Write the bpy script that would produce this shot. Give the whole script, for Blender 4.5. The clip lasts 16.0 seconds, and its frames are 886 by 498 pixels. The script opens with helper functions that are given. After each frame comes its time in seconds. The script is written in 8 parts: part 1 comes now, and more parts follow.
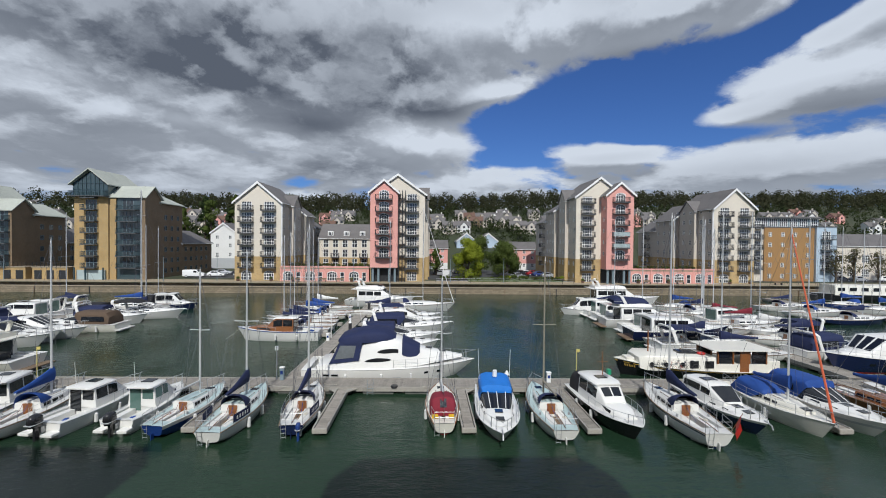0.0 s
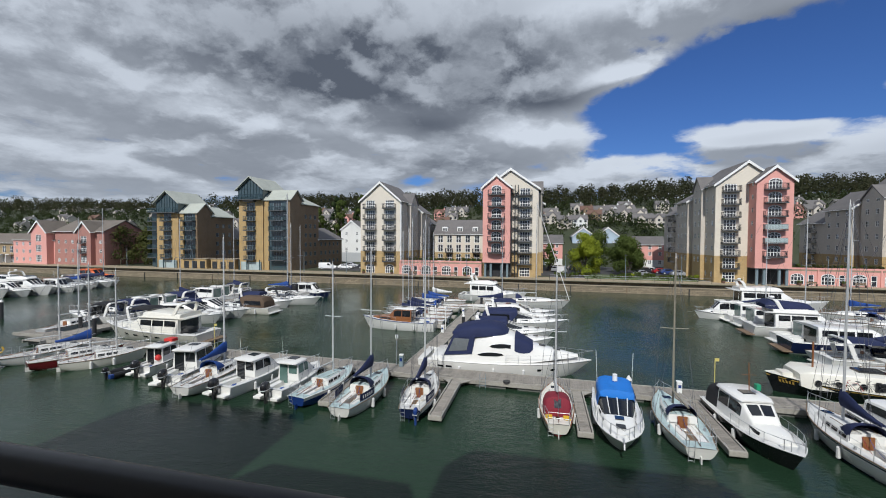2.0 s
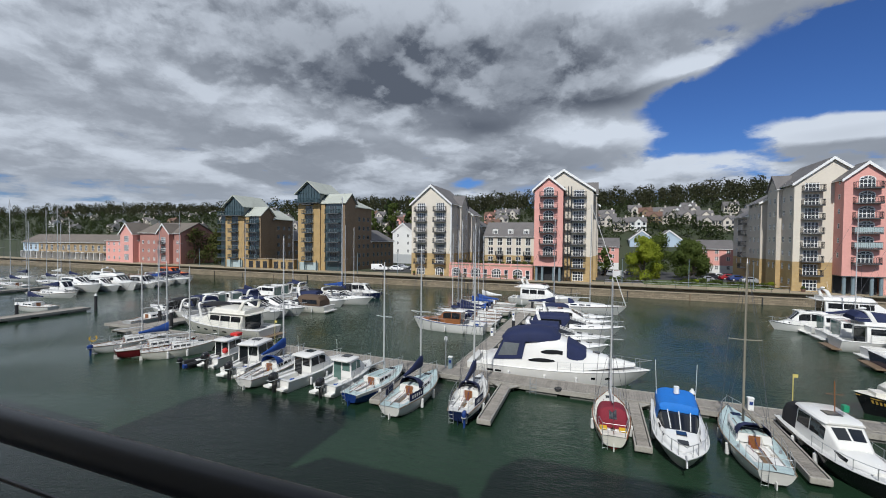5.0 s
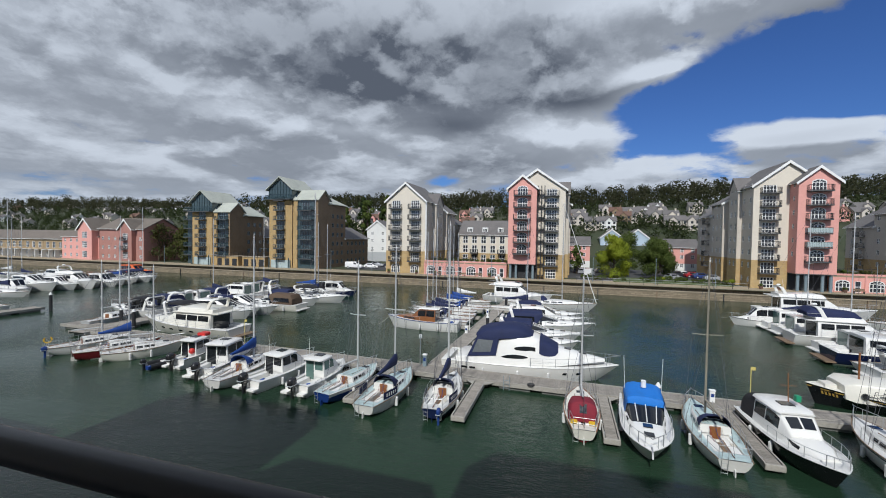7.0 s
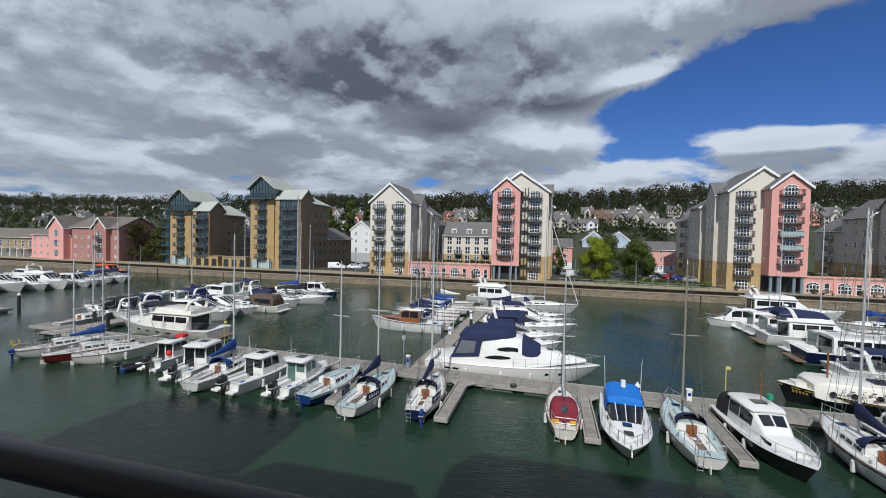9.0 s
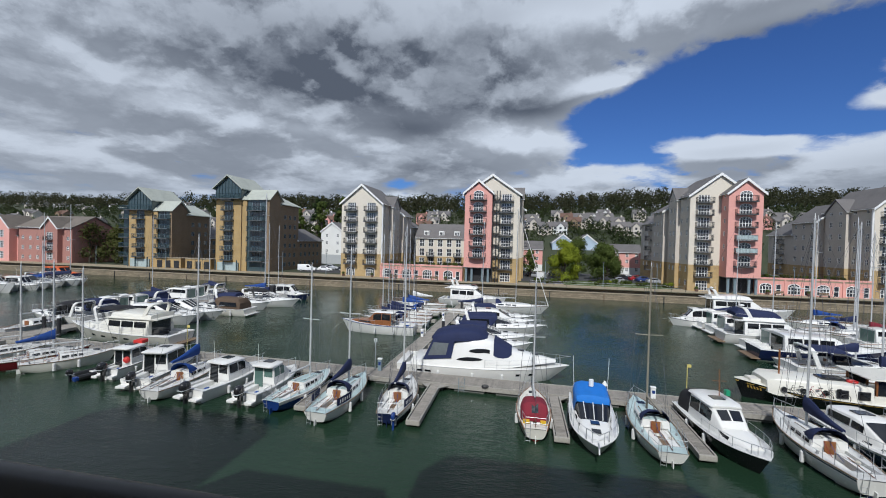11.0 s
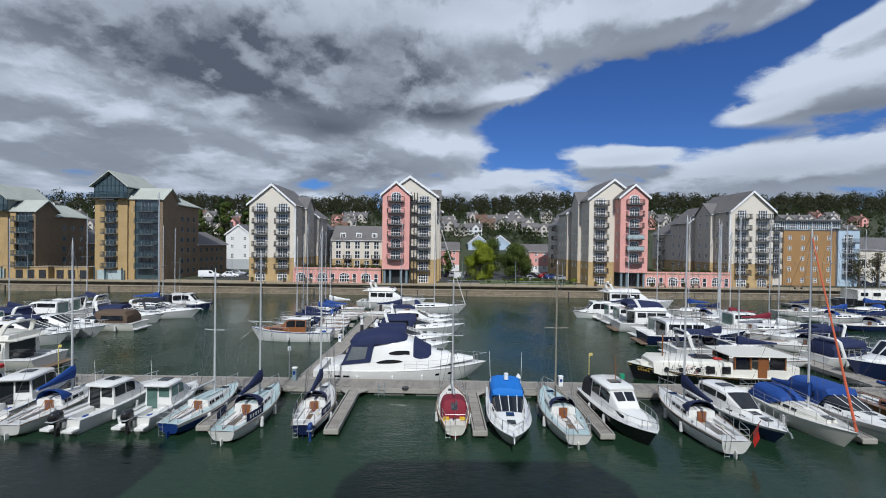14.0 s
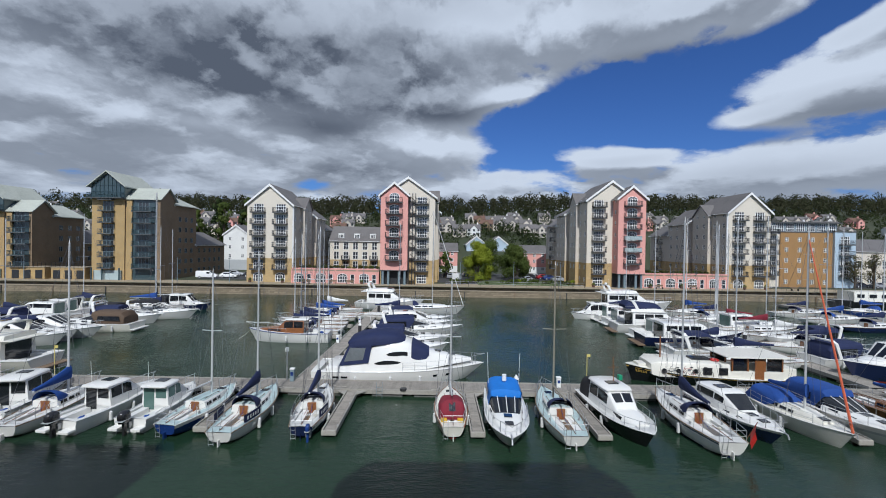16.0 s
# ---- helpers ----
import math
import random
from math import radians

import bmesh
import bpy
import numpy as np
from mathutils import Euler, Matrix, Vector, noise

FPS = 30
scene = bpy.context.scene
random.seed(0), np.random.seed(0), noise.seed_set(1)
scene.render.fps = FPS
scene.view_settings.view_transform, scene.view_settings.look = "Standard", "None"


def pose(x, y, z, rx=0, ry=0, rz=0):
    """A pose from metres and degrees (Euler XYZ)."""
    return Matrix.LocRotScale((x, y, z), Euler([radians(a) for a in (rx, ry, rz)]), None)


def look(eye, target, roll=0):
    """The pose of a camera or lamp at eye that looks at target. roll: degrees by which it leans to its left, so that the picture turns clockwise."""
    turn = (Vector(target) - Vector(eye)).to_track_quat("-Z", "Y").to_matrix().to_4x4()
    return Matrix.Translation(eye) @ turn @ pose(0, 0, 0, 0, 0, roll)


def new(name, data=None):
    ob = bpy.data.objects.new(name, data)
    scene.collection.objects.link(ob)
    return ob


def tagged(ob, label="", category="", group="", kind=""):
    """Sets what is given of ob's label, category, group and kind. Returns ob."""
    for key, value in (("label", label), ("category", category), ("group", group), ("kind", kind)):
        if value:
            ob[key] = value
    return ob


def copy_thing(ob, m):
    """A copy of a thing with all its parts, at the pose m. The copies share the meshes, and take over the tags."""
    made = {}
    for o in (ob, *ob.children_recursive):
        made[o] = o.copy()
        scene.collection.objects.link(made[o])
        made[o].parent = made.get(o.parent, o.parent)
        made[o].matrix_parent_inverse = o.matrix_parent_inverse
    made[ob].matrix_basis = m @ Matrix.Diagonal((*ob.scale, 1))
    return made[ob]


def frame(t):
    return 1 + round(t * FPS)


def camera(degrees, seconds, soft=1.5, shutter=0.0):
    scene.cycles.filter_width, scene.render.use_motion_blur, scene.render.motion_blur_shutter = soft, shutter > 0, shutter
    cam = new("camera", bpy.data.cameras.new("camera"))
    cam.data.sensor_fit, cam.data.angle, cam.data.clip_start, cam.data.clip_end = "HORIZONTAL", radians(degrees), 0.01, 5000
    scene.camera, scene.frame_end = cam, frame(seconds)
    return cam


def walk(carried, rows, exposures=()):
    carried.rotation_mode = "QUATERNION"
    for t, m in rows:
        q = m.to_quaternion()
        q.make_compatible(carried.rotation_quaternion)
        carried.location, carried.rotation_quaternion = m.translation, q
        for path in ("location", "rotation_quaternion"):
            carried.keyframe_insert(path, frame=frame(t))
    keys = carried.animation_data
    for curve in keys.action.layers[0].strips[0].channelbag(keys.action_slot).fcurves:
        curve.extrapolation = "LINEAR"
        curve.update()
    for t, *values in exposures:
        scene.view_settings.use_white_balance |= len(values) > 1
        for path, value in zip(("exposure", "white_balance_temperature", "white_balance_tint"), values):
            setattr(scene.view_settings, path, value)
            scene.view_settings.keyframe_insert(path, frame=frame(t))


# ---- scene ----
cam = camera(94.09, 16.0, soft=1.0)
EYE = 11.5  # height of the lens over the water
ROWS = [  # seconds, x, y, z from the first eye, yaw, pitch, roll
    (0, 0, 0, 0, -2.178, -0.885, -0.571),
    (0.5, 0.0112, -0.01, -0.0032, -0.626, -0.867, -0.551),
    (1, 0.0072, -0.0108, -0.0036, 2.768, -1.027, -0.514),
    (1.5, -0.0072, 0.0036, -0.0032, 7.788, -1.363, -0.439),
    (2, -0.02, 0.0192, -0.0048, 13.327, -1.667, -0.322),
    (2.5, -0.0292, 0.0216, -0.0052, 17.901, -1.727, -0.305),
    (3, -0.0316, 0.0248, -0.0032, 20.752, -1.571, -0.401),
    (5.5, -0.0376, 0.0528, -0.006, 19.806, -1.366, -0.755),
    (6, -0.0316, 0.0508, -0.0064, 18.806, -1.487, -0.75),
    (6.5, -0.0292, 0.0492, -0.0064, 17.738, -1.595, -0.757),
    (7, -0.0248, 0.0484, -0.006, 16.792, -1.638, -0.89),
    (7.5, -0.0196, 0.046, -0.0064, 16.036, -1.624, -0.99),
    (8, -0.0144, 0.036, -0.0052, 15.446, -1.563, -1.131),
    (8.5, -0.012, 0.0304, -0.0024, 15.066, -1.514, -1.22),
    (9, -0.01, 0.0288, 0.0016, 14.595, -1.455, -1.271),
    (11.5, -0.0092, 0.0108, 0.0092, 9.509, -1.058, -1.529),
    (12, -0.0084, 0.0052, 0.012, 8.012, -1.138, -1.535),
    (12.5, -0.006, 0.0028, 0.0128, 5.677, -1.191, -1.508),
    (13, -0.002, 0.0008, 0.0116, 2.992, -1.082, -1.395),
    (13.5, 0, -0.0032, 0.0148, 0.695, -0.861, -1.153),
    (14, 0.0004, -0.0068, 0.0184, -0.558, -0.638, -0.793),
    (14.5, 0.0024, -0.0084, 0.024, -0.746, -0.478, -0.538),
    (15, 0.0016, -0.0136, 0.0284, -0.398, -0.412, -0.478),
    (15.5, -0, -0.0124, 0.0288, -0.33, -0.433, -0.652),
    (16, -0.0056, -0.0108, 0.024, -0.811, -0.503, -0.923),
]
walk(cam, [(t, pose(x, y, EYE + z, 90 + pitch, roll, yaw)) for t, x, y, z, yaw, pitch, roll in ROWS],
     exposures=[(0.0, -0.10, 6150, 8.0), (9.0, -0.13, 6050, 8.0), (12.5, -0.15, 5920, 8.0), (16.0, -0.14, 5830, 8.0)])

# ---- world, sun ----
SUN_EL, SUN_AZ = 45.0, 181.0  # height; compass turn, 180 stands straight behind the first view


class Nodes:
    """Small helper round a node tree."""

    def __init__(self, tree):
        self.t = tree
        tree.nodes.clear()

    def n(self, kind, ins=(), **props):
        nd = self.t.nodes.new(kind)
        for k, v in props.items():
            setattr(nd, k, v)
        for k, v in dict(ins).items():
            self.put(nd.inputs[k], v)
        return nd

    def put(self, sock, v):
        if isinstance(v, bpy.types.NodeSocket):
            self.t.links.new(v, sock)
        elif isinstance(v, bpy.types.Node):
            self.t.links.new(v.outputs[0], sock)
        else:
            sock.default_value = v

    def m(self, op, a, b=0.0, c=0.0, clamp=False):
        return self.n("ShaderNodeMath", {0: a, 1: b, 2: c}, operation=op, use_clamp=clamp).outputs[0]

    def ramp(self, v, lo, hi, a=0.0, b=1.0):
        return self.n("ShaderNodeMapRange", {0: v, 1: lo, 2: hi, 3: a, 4: b}, interpolation_type="SMOOTHSTEP").outputs[0]

    def mix(self, f, a, b, blend="MIX"):
        nd = self.n("ShaderNodeMix", data_type="RGBA", blend_type=blend)
        for s, v in ((nd.inputs[0], f), (nd.inputs[6], a), (nd.inputs[7], b)):
            if isinstance(v, (tuple, list)):
                v = (*v[:3], 1.0)
            self.put(s, v)
        return nd.outputs[2]

    def noise(self, vec, scale, detail=4.0, rough=0.55, dist=0.0):
        return self.n("ShaderNodeTexNoise", {"Vector": vec, "Scale": scale, "Detail": detail, "Roughness": rough, "Distortion": dist}).outputs[0]


# banks of cloud and gaps of blue: weight, (heading, height, half width, half height, slope)
CLOUDS = [
    (0.34, (-28, 23, 30, 8.5)), (0.26, (-9, 19, 15, 4.2)), (0.30, (-4.5, 13.2, 8.6, 2.5)), (0.30, (14, 27.5, 20, 3.4)), (0.24, (34, 27, 10, 2.4, 0.10)), (0.30, (8.4, 19.6, 4.6, 1.1, 0.15)),
    (0.20, (-36.5, 10.5, 22, 5.5)), (0.36, (45, 16.6, 8.6, 2.5, 0.15)), (0.22, (37.5, 14.6, 4.7, 1.0)), (0.30, (22.7, 11.4, 6.5, 1.2)), (0.26, (40, 8.9, 13, 2.3)), (0.20, (47, 21.2, 5.0, 1.2, 0.3)),
    (0.27, (13.3, 15.1, 3.0, 0.5, 0.3)), (0.25, (21.3, 15.9, 1.9, 0.6)), (0.18, (5.5, 8.4, 9, 2.0)),
    (-0.46, (21.0, 19.0, 10, 2.8, 0.06)), (-0.46, (11.5, 15.2, 8.5, 2.4)), (-0.42, (29.0, 15.6, 6.5, 2.6)), (-0.46, (36.0, 20.6, 7.0, 1.5, 0.25)), (-0.42, (43, 22.6, 4.5, 1.3, 0.35)), (-0.20, (15, 10.8, 6, 1.1)), (-0.22, (33, 12.4, 7, 0.7)),
    (-0.30, (10.8, 11.6, 3.8, 1.0)), (-0.22, (-17.0, 7.9, 2.8, 0.8)), (-0.25, (29.0, 13.0, 5.0, 0.6)), (0.25, (-45, 30, 40, 16)),
]
# undersides in shade (plus) and sunlit parts (minus)
GREYS = [
    (0.46, (-28.6, 23.8, 19, 3.6)), (0.36, (-29.7, 18.8, 10, 2.0)), (0.46, (-9.1, 20.4, 12.0, 3.0)), (0.30, (-15.0, 14.8, 8.5, 1.5)), (0.30, (1.0, 17.4, 5.4, 1.3)), (0.30, (-12.0, 9.6, 8.1, 1.3)),
    (-0.18, (14, 27.4, 14, 2.0)), (-0.26, (-17.8, 21.4, 4.1, 1.6)), (-0.40, (-2.4, 13.9, 7.4, 1.8)), (-0.24, (-41.3, 15.6, 5.5, 1.8)), (-0.36, (9.4, 19.8, 5.0, 0.9)), (-0.22, (-29.7, 13.9, 9.0, 0.8)),
    (0.26, (28.4, 22.6, 9, 0.9)), (0.22, (46.4, 13.8, 6, 0.9)), (-0.24, (44, 17.8, 7.6, 1.2)), (-0.22, (22.7, 12.1, 5.5, 0.8)), (0.20, (-4.6, 26.5, 4.6, 3.0)), (-0.18, (2.0, 26.6, 4.5, 2.5)),
    # last entry: unseen grey overhead, added to darken the water's reflections
    (0.12, (-34.0, 7.8, 13, 1.6)), (0.20, (38, 8.4, 12, 1.1)), (0.42, (-15, 44, 60, 12)),
]


def build_sky():
    w = bpy.data.worlds.new("sky")
    scene.world = w
    w.use_nodes = True
    k = Nodes(w.node_tree)
    sky = k.n("ShaderNodeTexSky", sky_type="NISHITA", sun_disc=False, sun_elevation=radians(SUN_EL),
              sun_rotation=radians(SUN_AZ), altitude=20.0, air_density=1.0, dust_density=0.4, ozone_density=2.0)
    g = k.n("ShaderNodeTexCoord").outputs["Generated"]
    x, y, z = k.n("ShaderNodeSeparateXYZ", {0: g}).outputs
    zz = k.m("MAXIMUM", z, 0.0)
    # heading and height over the horizon; billows lie flat and wide, lower ones smaller
    az = k.m("ARCTAN2", x, y)
    el = k.m("ARCSINE", z)

    def blob(e, a0, e0, ra, re, tilt=0.0):
        da = k.m("SUBTRACT", az, radians(a0))
        de = k.m("SUBTRACT", k.m("SUBTRACT", e, radians(e0)), k.m("MULTIPLY", da, tilt))
        q = k.m("ADD", k.m("POWER", k.m("DIVIDE", da, radians(ra)), 2.0), k.m("POWER", k.m("DIVIDE", de, radians(re)), 2.0))
        return k.m("POWER", 2.718, k.m("MULTIPLY", q, -1.0))

    def density(up, fine=0.20):
        """Cloud density at this heading, a little higher up by the angle given."""
        e = k.m("ADD", el, up)
        v = k.m("MULTIPLY", k.m("LOGARITHM", k.m("ADD", k.m("MAXIMUM", e, -0.02), 0.12), 2.718), 0.80)
        p = k.n("ShaderNodeCombineXYZ", {0: az, 1: v, 2: 0.37}).outputs[0]
        warp = k.n("ShaderNodeTexNoise", {"Vector": p, "Scale": 7.0, "Detail": 6.0, "Roughness": 0.62}).outputs[1]
        warp = k.n("ShaderNodeVectorMath", {0: warp, 1: (0.5, 0.5, 0.5)}, operation="SUBTRACT").outputs[0]
        p = k.n("ShaderNodeVectorMath", {0: p, 1: k.n("ShaderNodeVectorMath", {0: warp, "Scale": 0.13}, operation="SCALE").outputs[0]}, operation="ADD").outputs[0]
        big = k.noise(p, 4.2, 8.0, 0.52)
        billow = k.m("ABSOLUTE", k.m("SUBTRACT", k.noise(p, 8.5, 5.0, 0.5), 0.5))
        d = k.m("ADD", 0.17, k.m("MULTIPLY", big, 0.80))
        d = k.m("ADD", d, k.m("MULTIPLY", billow, -0.32))
        d = k.m("ADD", d, k.m("MULTIPLY", k.m("SUBTRACT", k.noise(p, 17.0, 5.0, 0.55), 0.5), fine))
        for w, args in CLOUDS:
            d = k.m("ADD", d, k.m("MULTIPLY", blob(e, *args), w))
        return d

    here = density(0.0)
    soft, above = density(0.0, 0.12), density(0.034, 0.12)
    mask = k.ramp(here, 0.43, 0.62)
    # tops that face the open sky are white, undersides and thick parts grey
    lit = k.ramp(k.m("SUBTRACT", soft, above), -0.15, 0.15)
    shade = k.m("ADD", 0.26, k.m("MULTIPLY", k.ramp(soft, 0.50, 1.10), 0.22))
    shade = k.m("ADD", shade, k.m("MULTIPLY", k.m("SUBTRACT", 0.5, lit), 0.72))
    for w, args in GREYS:
        shade = k.m("ADD", shade, k.m("MULTIPLY", blob(el, *args), w))
    shade = k.n("ShaderNodeMapRange", {0: shade, 1: -0.10, 2: 1.10}).outputs[0]
    cloud = k.mix(shade, (0.70, 0.735, 0.80), (0.112, 0.127, 0.160))
    haze = k.ramp(el, radians(0.0), radians(8.0), 0.45, 0.0)
    cloud = k.mix(haze, cloud, (0.40, 0.455, 0.54))
    blue = k.n("ShaderNodeVectorMath", {0: sky.outputs[0], 1: (0.034, 0.051, 0.087)}, operation="MULTIPLY").outputs[0]
    col = k.mix(mask, blue, cloud)
    bg = k.n("ShaderNodeBackground", {0: col, 1: 1.0})
    k.n("ShaderNodeOutputWorld", {0: bg})


build_sky()
sun = new("sun", bpy.data.lights.new("sun", "SUN"))
sun.data.energy, sun.data.angle, sun.data.color = 4.1, radians(0.6), (1.0, 0.95, 0.88)
a, e = radians(SUN_AZ), radians(SUN_EL)
SUN_WAY = Vector((math.sin(a) * math.cos(e), math.cos(a) * math.cos(e), math.sin(e)))
sun.matrix_world = look(tuple(SUN_WAY * 60), (0, 0, 0))

# ---- materials ----
def material(name, col, rough=0.6, metal=0.0, var=0.12, grain=6.0, stain=0.5, bump=0.0, bump_scale=40.0, piece=0.0, col2=None, spec=0.5, coat=0.0):
    """Base colour with fine grain and wide stains; piece: how far single objects differ."""
    m = bpy.data.materials.new(name)
    m.use_nodes = True
    k = Nodes(m.node_tree)
    co = k.n("ShaderNodeTexCoord").outputs["Object"]
    c2 = col2 or tuple(c * 0.62 for c in col)
    fine = k.noise(co, grain, 5.0, 0.6)
    wide = k.noise(co, stain, 4.0, 0.6, 0.4)
    f = k.m("ADD", k.m("MULTIPLY", k.ramp(fine, 0.35, 0.7), var), k.m("MULTIPLY", k.ramp(wide, 0.42, 0.72), var * 1.3), clamp=True)
    c = k.mix(f, col, c2)
    if piece:
        r = k.n("ShaderNodeObjectInfo").outputs["Random"]
        i = k.n("ShaderNodeNewGeometry").outputs["Random Per Island"]
        v = k.m("ADD", k.m("MULTIPLY", k.m("ADD", r, i), piece), 1.0 - piece)
        c = k.n("ShaderNodeVectorMath", {0: c, "Scale": v}, operation="SCALE").outputs[0]
    b = k.n("ShaderNodeBsdfPrincipled", {"Base Color": c, "Roughness": k.m("ADD", k.m("MULTIPLY", fine, 0.16), rough - 0.08, clamp=True),
                                         "Metallic": metal, "Specular IOR Level": spec, "Coat Weight": coat})
    if bump:
        h = k.n("ShaderNodeBump", {"Strength": bump, "Distance": 0.02, "Height": k.noise(co, bump_scale, 4.0)})
        k.put(b.inputs["Normal"], h.outputs[0])
    k.n("ShaderNodeOutputMaterial", {0: b.outputs[0]})
    return m


def masonry(name, c1, c2, mortar, w=0.45, h=0.22, gap=0.012):
    """Coursed stone or brick, in the wall's own metres, upright on every side."""
    m = bpy.data.materials.new(name)
    m.use_nodes = True
    k = Nodes(m.node_tree)
    co = k.n("ShaderNodeTexCoord").outputs["Object"]
    x, y, z = k.n("ShaderNodeSeparateXYZ", {0: co}).outputs
    uv = k.n("ShaderNodeCombineXYZ", {0: k.m("ADD", x, y), 1: z, 2: 0.0}).outputs[0]
    br = k.n("ShaderNodeTexBrick", {"Vector": uv, "Color1": (*c1, 1), "Color2": (*c2, 1), "Mortar": (*mortar, 1), "Scale": 1.0, "Mortar Size": gap,
                                   "Brick Width": w, "Row Height": h, "Bias": 0.0})
    wide = k.noise(co, 0.35, 5.0, 0.65)
    fine = k.noise(co, 9.0, 4.0)
    c = k.mix(k.m("MULTIPLY", k.ramp(wide, 0.4, 0.75), 0.45), br.outputs[0], tuple(v * 0.55 for v in c2))
    c = k.mix(k.m("MULTIPLY", fine, 0.25), c, tuple(v * 0.8 for v in c1))
    b = k.n("ShaderNodeBsdfPrincipled", {"Base Color": c, "Roughness": 0.85})
    hgt = k.n("ShaderNodeBump", {"Strength": 0.4, "Distance": 0.015, "Height": k.m("SUBTRACT", k.m("MULTIPLY", fine, 0.5), br.outputs[1])})
    k.put(b.inputs["Normal"], hgt.outputs[0])
    k.n("ShaderNodeOutputMaterial", {0: b.outputs[0]})
    return m


def water_material():
    m = bpy.data.materials.new("harbour_water")
    m.use_nodes = True
    k = Nodes(m.node_tree)
    co = k.n("ShaderNodeTexCoord").outputs["Object"]
    st = k.n("ShaderNodeMapping", {0: co, "Scale": (1.0, 1.9, 1.0)}).outputs[0]
    silt = k.noise(co, 0.06, 3.0)
    c = k.mix(k.ramp(silt, 0.35, 0.7), (0.013, 0.032, 0.017), (0.018, 0.040, 0.022))
    gust = k.ramp(k.noise(co, 0.075, 3.0, 0.5, 0.5), 0.40, 0.64)
    wav = k.m("ADD", k.m("MULTIPLY", k.noise(st, 1.1, 3.0, 0.5), 0.55), k.m("MULTIPLY", k.noise(st, 4.2, 4.0, 0.6), k.m("ADD", k.m("MULTIPLY", gust, 0.44), 0.16)))
    h = k.n("ShaderNodeBump", {"Strength": 0.75, "Distance": 0.09, "Height": wav})
    b = k.n("ShaderNodeBsdfPrincipled", {"Base Color": c, "Roughness": k.m("ADD", k.m("MULTIPLY", gust, 0.06), 0.05), "IOR": 1.33, "Normal": h.outputs[0]})
    k.n("ShaderNodeOutputMaterial", {0: b.outputs[0]})
    return m


def leaf_material(name, c1, c2):
    m = bpy.data.materials.new(name)
    m.use_nodes = True
    k = Nodes(m.node_tree)
    co = k.n("ShaderNodeTexCoord").outputs["Object"]
    i = k.n("ShaderNodeNewGeometry").outputs["Random Per Island"]
    f = k.m("ADD", k.m("MULTIPLY", i, 0.6), k.m("MULTIPLY", k.ramp(k.noise(co, 0.12, 3.0), 0.35, 0.65), 0.5), clamp=True)
    b = k.n("ShaderNodeBsdfPrincipled", {"Base Color": k.mix(f, c1, c2), "Roughness": 0.7, "Specular IOR Level": 0.2})
    tr = k.n("ShaderNodeBsdfTranslucent", {"Color": k.mix(f, c1, c2)})
    mx = k.n("ShaderNodeMixShader", {0: 0.5, 1: b.outputs[0], 2: tr.outputs[0]})
    k.n("ShaderNodeOutputMaterial", {0: mx.outputs[0]})
    return m


def ground_material():
    """Paved quay by the water, rough grass and scrub on the hill."""
    m = bpy.data.materials.new("ground_soil")
    m.use_nodes = True
    k = Nodes(m.node_tree)
    co = k.n("ShaderNodeTexCoord").outputs["Object"]
    n1, n2 = k.noise(co, 0.03, 5.0, 0.6), k.noise(co, 0.9, 5.0, 0.6)
    # greens set darker, with the cloud shadow over the hill in them
    c = k.mix(k.ramp(n1, 0.4, 0.6), (0.032, 0.043, 0.017), (0.050, 0.054, 0.027))
    c = k.mix(k.m("MULTIPLY", n2, 0.5), c, (0.035, 0.050, 0.018))
    b = k.n("ShaderNodeBsdfPrincipled", {"Base Color": c, "Roughness": 0.9})
    k.n("ShaderNodeOutputMaterial", {0: b.outputs[0]})
    return m


WATER, SOIL = water_material(), ground_material()
GEL = material("white_gelcoat", (0.75, 0.745, 0.715), 0.25, var=0.10, grain=3.0, stain=0.7, col2=(0.62, 0.60, 0.53), coat=0.3)
CREAM = material("cream_gelcoat", (0.74, 0.72, 0.64), 0.3, var=0.12, stain=0.7, coat=0.2)
GREYGEL = material("grey_gelcoat", (0.46, 0.48, 0.49), 0.3, var=0.12, stain=0.8, coat=0.2)
NAVY = material("navy_gelcoat", (0.012, 0.020, 0.07), 0.2, var=0.2, stain=0.6, coat=0.4)
BLUEHULL = material("blue_gelcoat", (0.015, 0.045, 0.20), 0.25, var=0.2, stain=0.6, coat=0.3)
BLACK = material("black_gelcoat", (0.012, 0.012, 0.014), 0.25, var=0.2, stain=0.6, coat=0.3)
REDHULL = material("dark_red_gelcoat", (0.16, 0.015, 0.02), 0.25, var=0.2, stain=0.6, coat=0.3)
TEALDECK = material("teal_deck_paint", (0.45, 0.56, 0.56), 0.6, var=0.25, grain=12.0, stain=1.2)
NONSKID = material("pale_nonskid_deck", (0.62, 0.62, 0.60), 0.7, var=0.2, grain=30.0, stain=1.0)
TEAK = material("teak", (0.21, 0.145, 0.09), 0.55, var=0.45, grain=14.0, stain=2.0)
VARNISH = material("varnished_wood", (0.24, 0.092, 0.03), 0.3, var=0.4, grain=10.0, stain=2.5, coat=0.5)
GLASS = material("tinted_boat_glass", (0.012, 0.014, 0.017), 0.06, var=0.1, spec=0.8)
VINYL = material("clear_vinyl_curtain", (0.15, 0.165, 0.175), 0.12, var=0.3, spec=0.7)
GREENGLASS = material("pale_green_cabin_glass", (0.09, 0.16, 0.14), 0.08, var=0.15, spec=0.8)
PANE = material("window_pane", (0.040, 0.046, 0.055), 0.07, var=0.3, grain=1.2, spec=0.8, piece=0.35)
NAVYCLOTH = material("navy_canvas", (0.010, 0.018, 0.07), 0.8, var=0.3, grain=20.0, stain=1.5, bump=0.3)
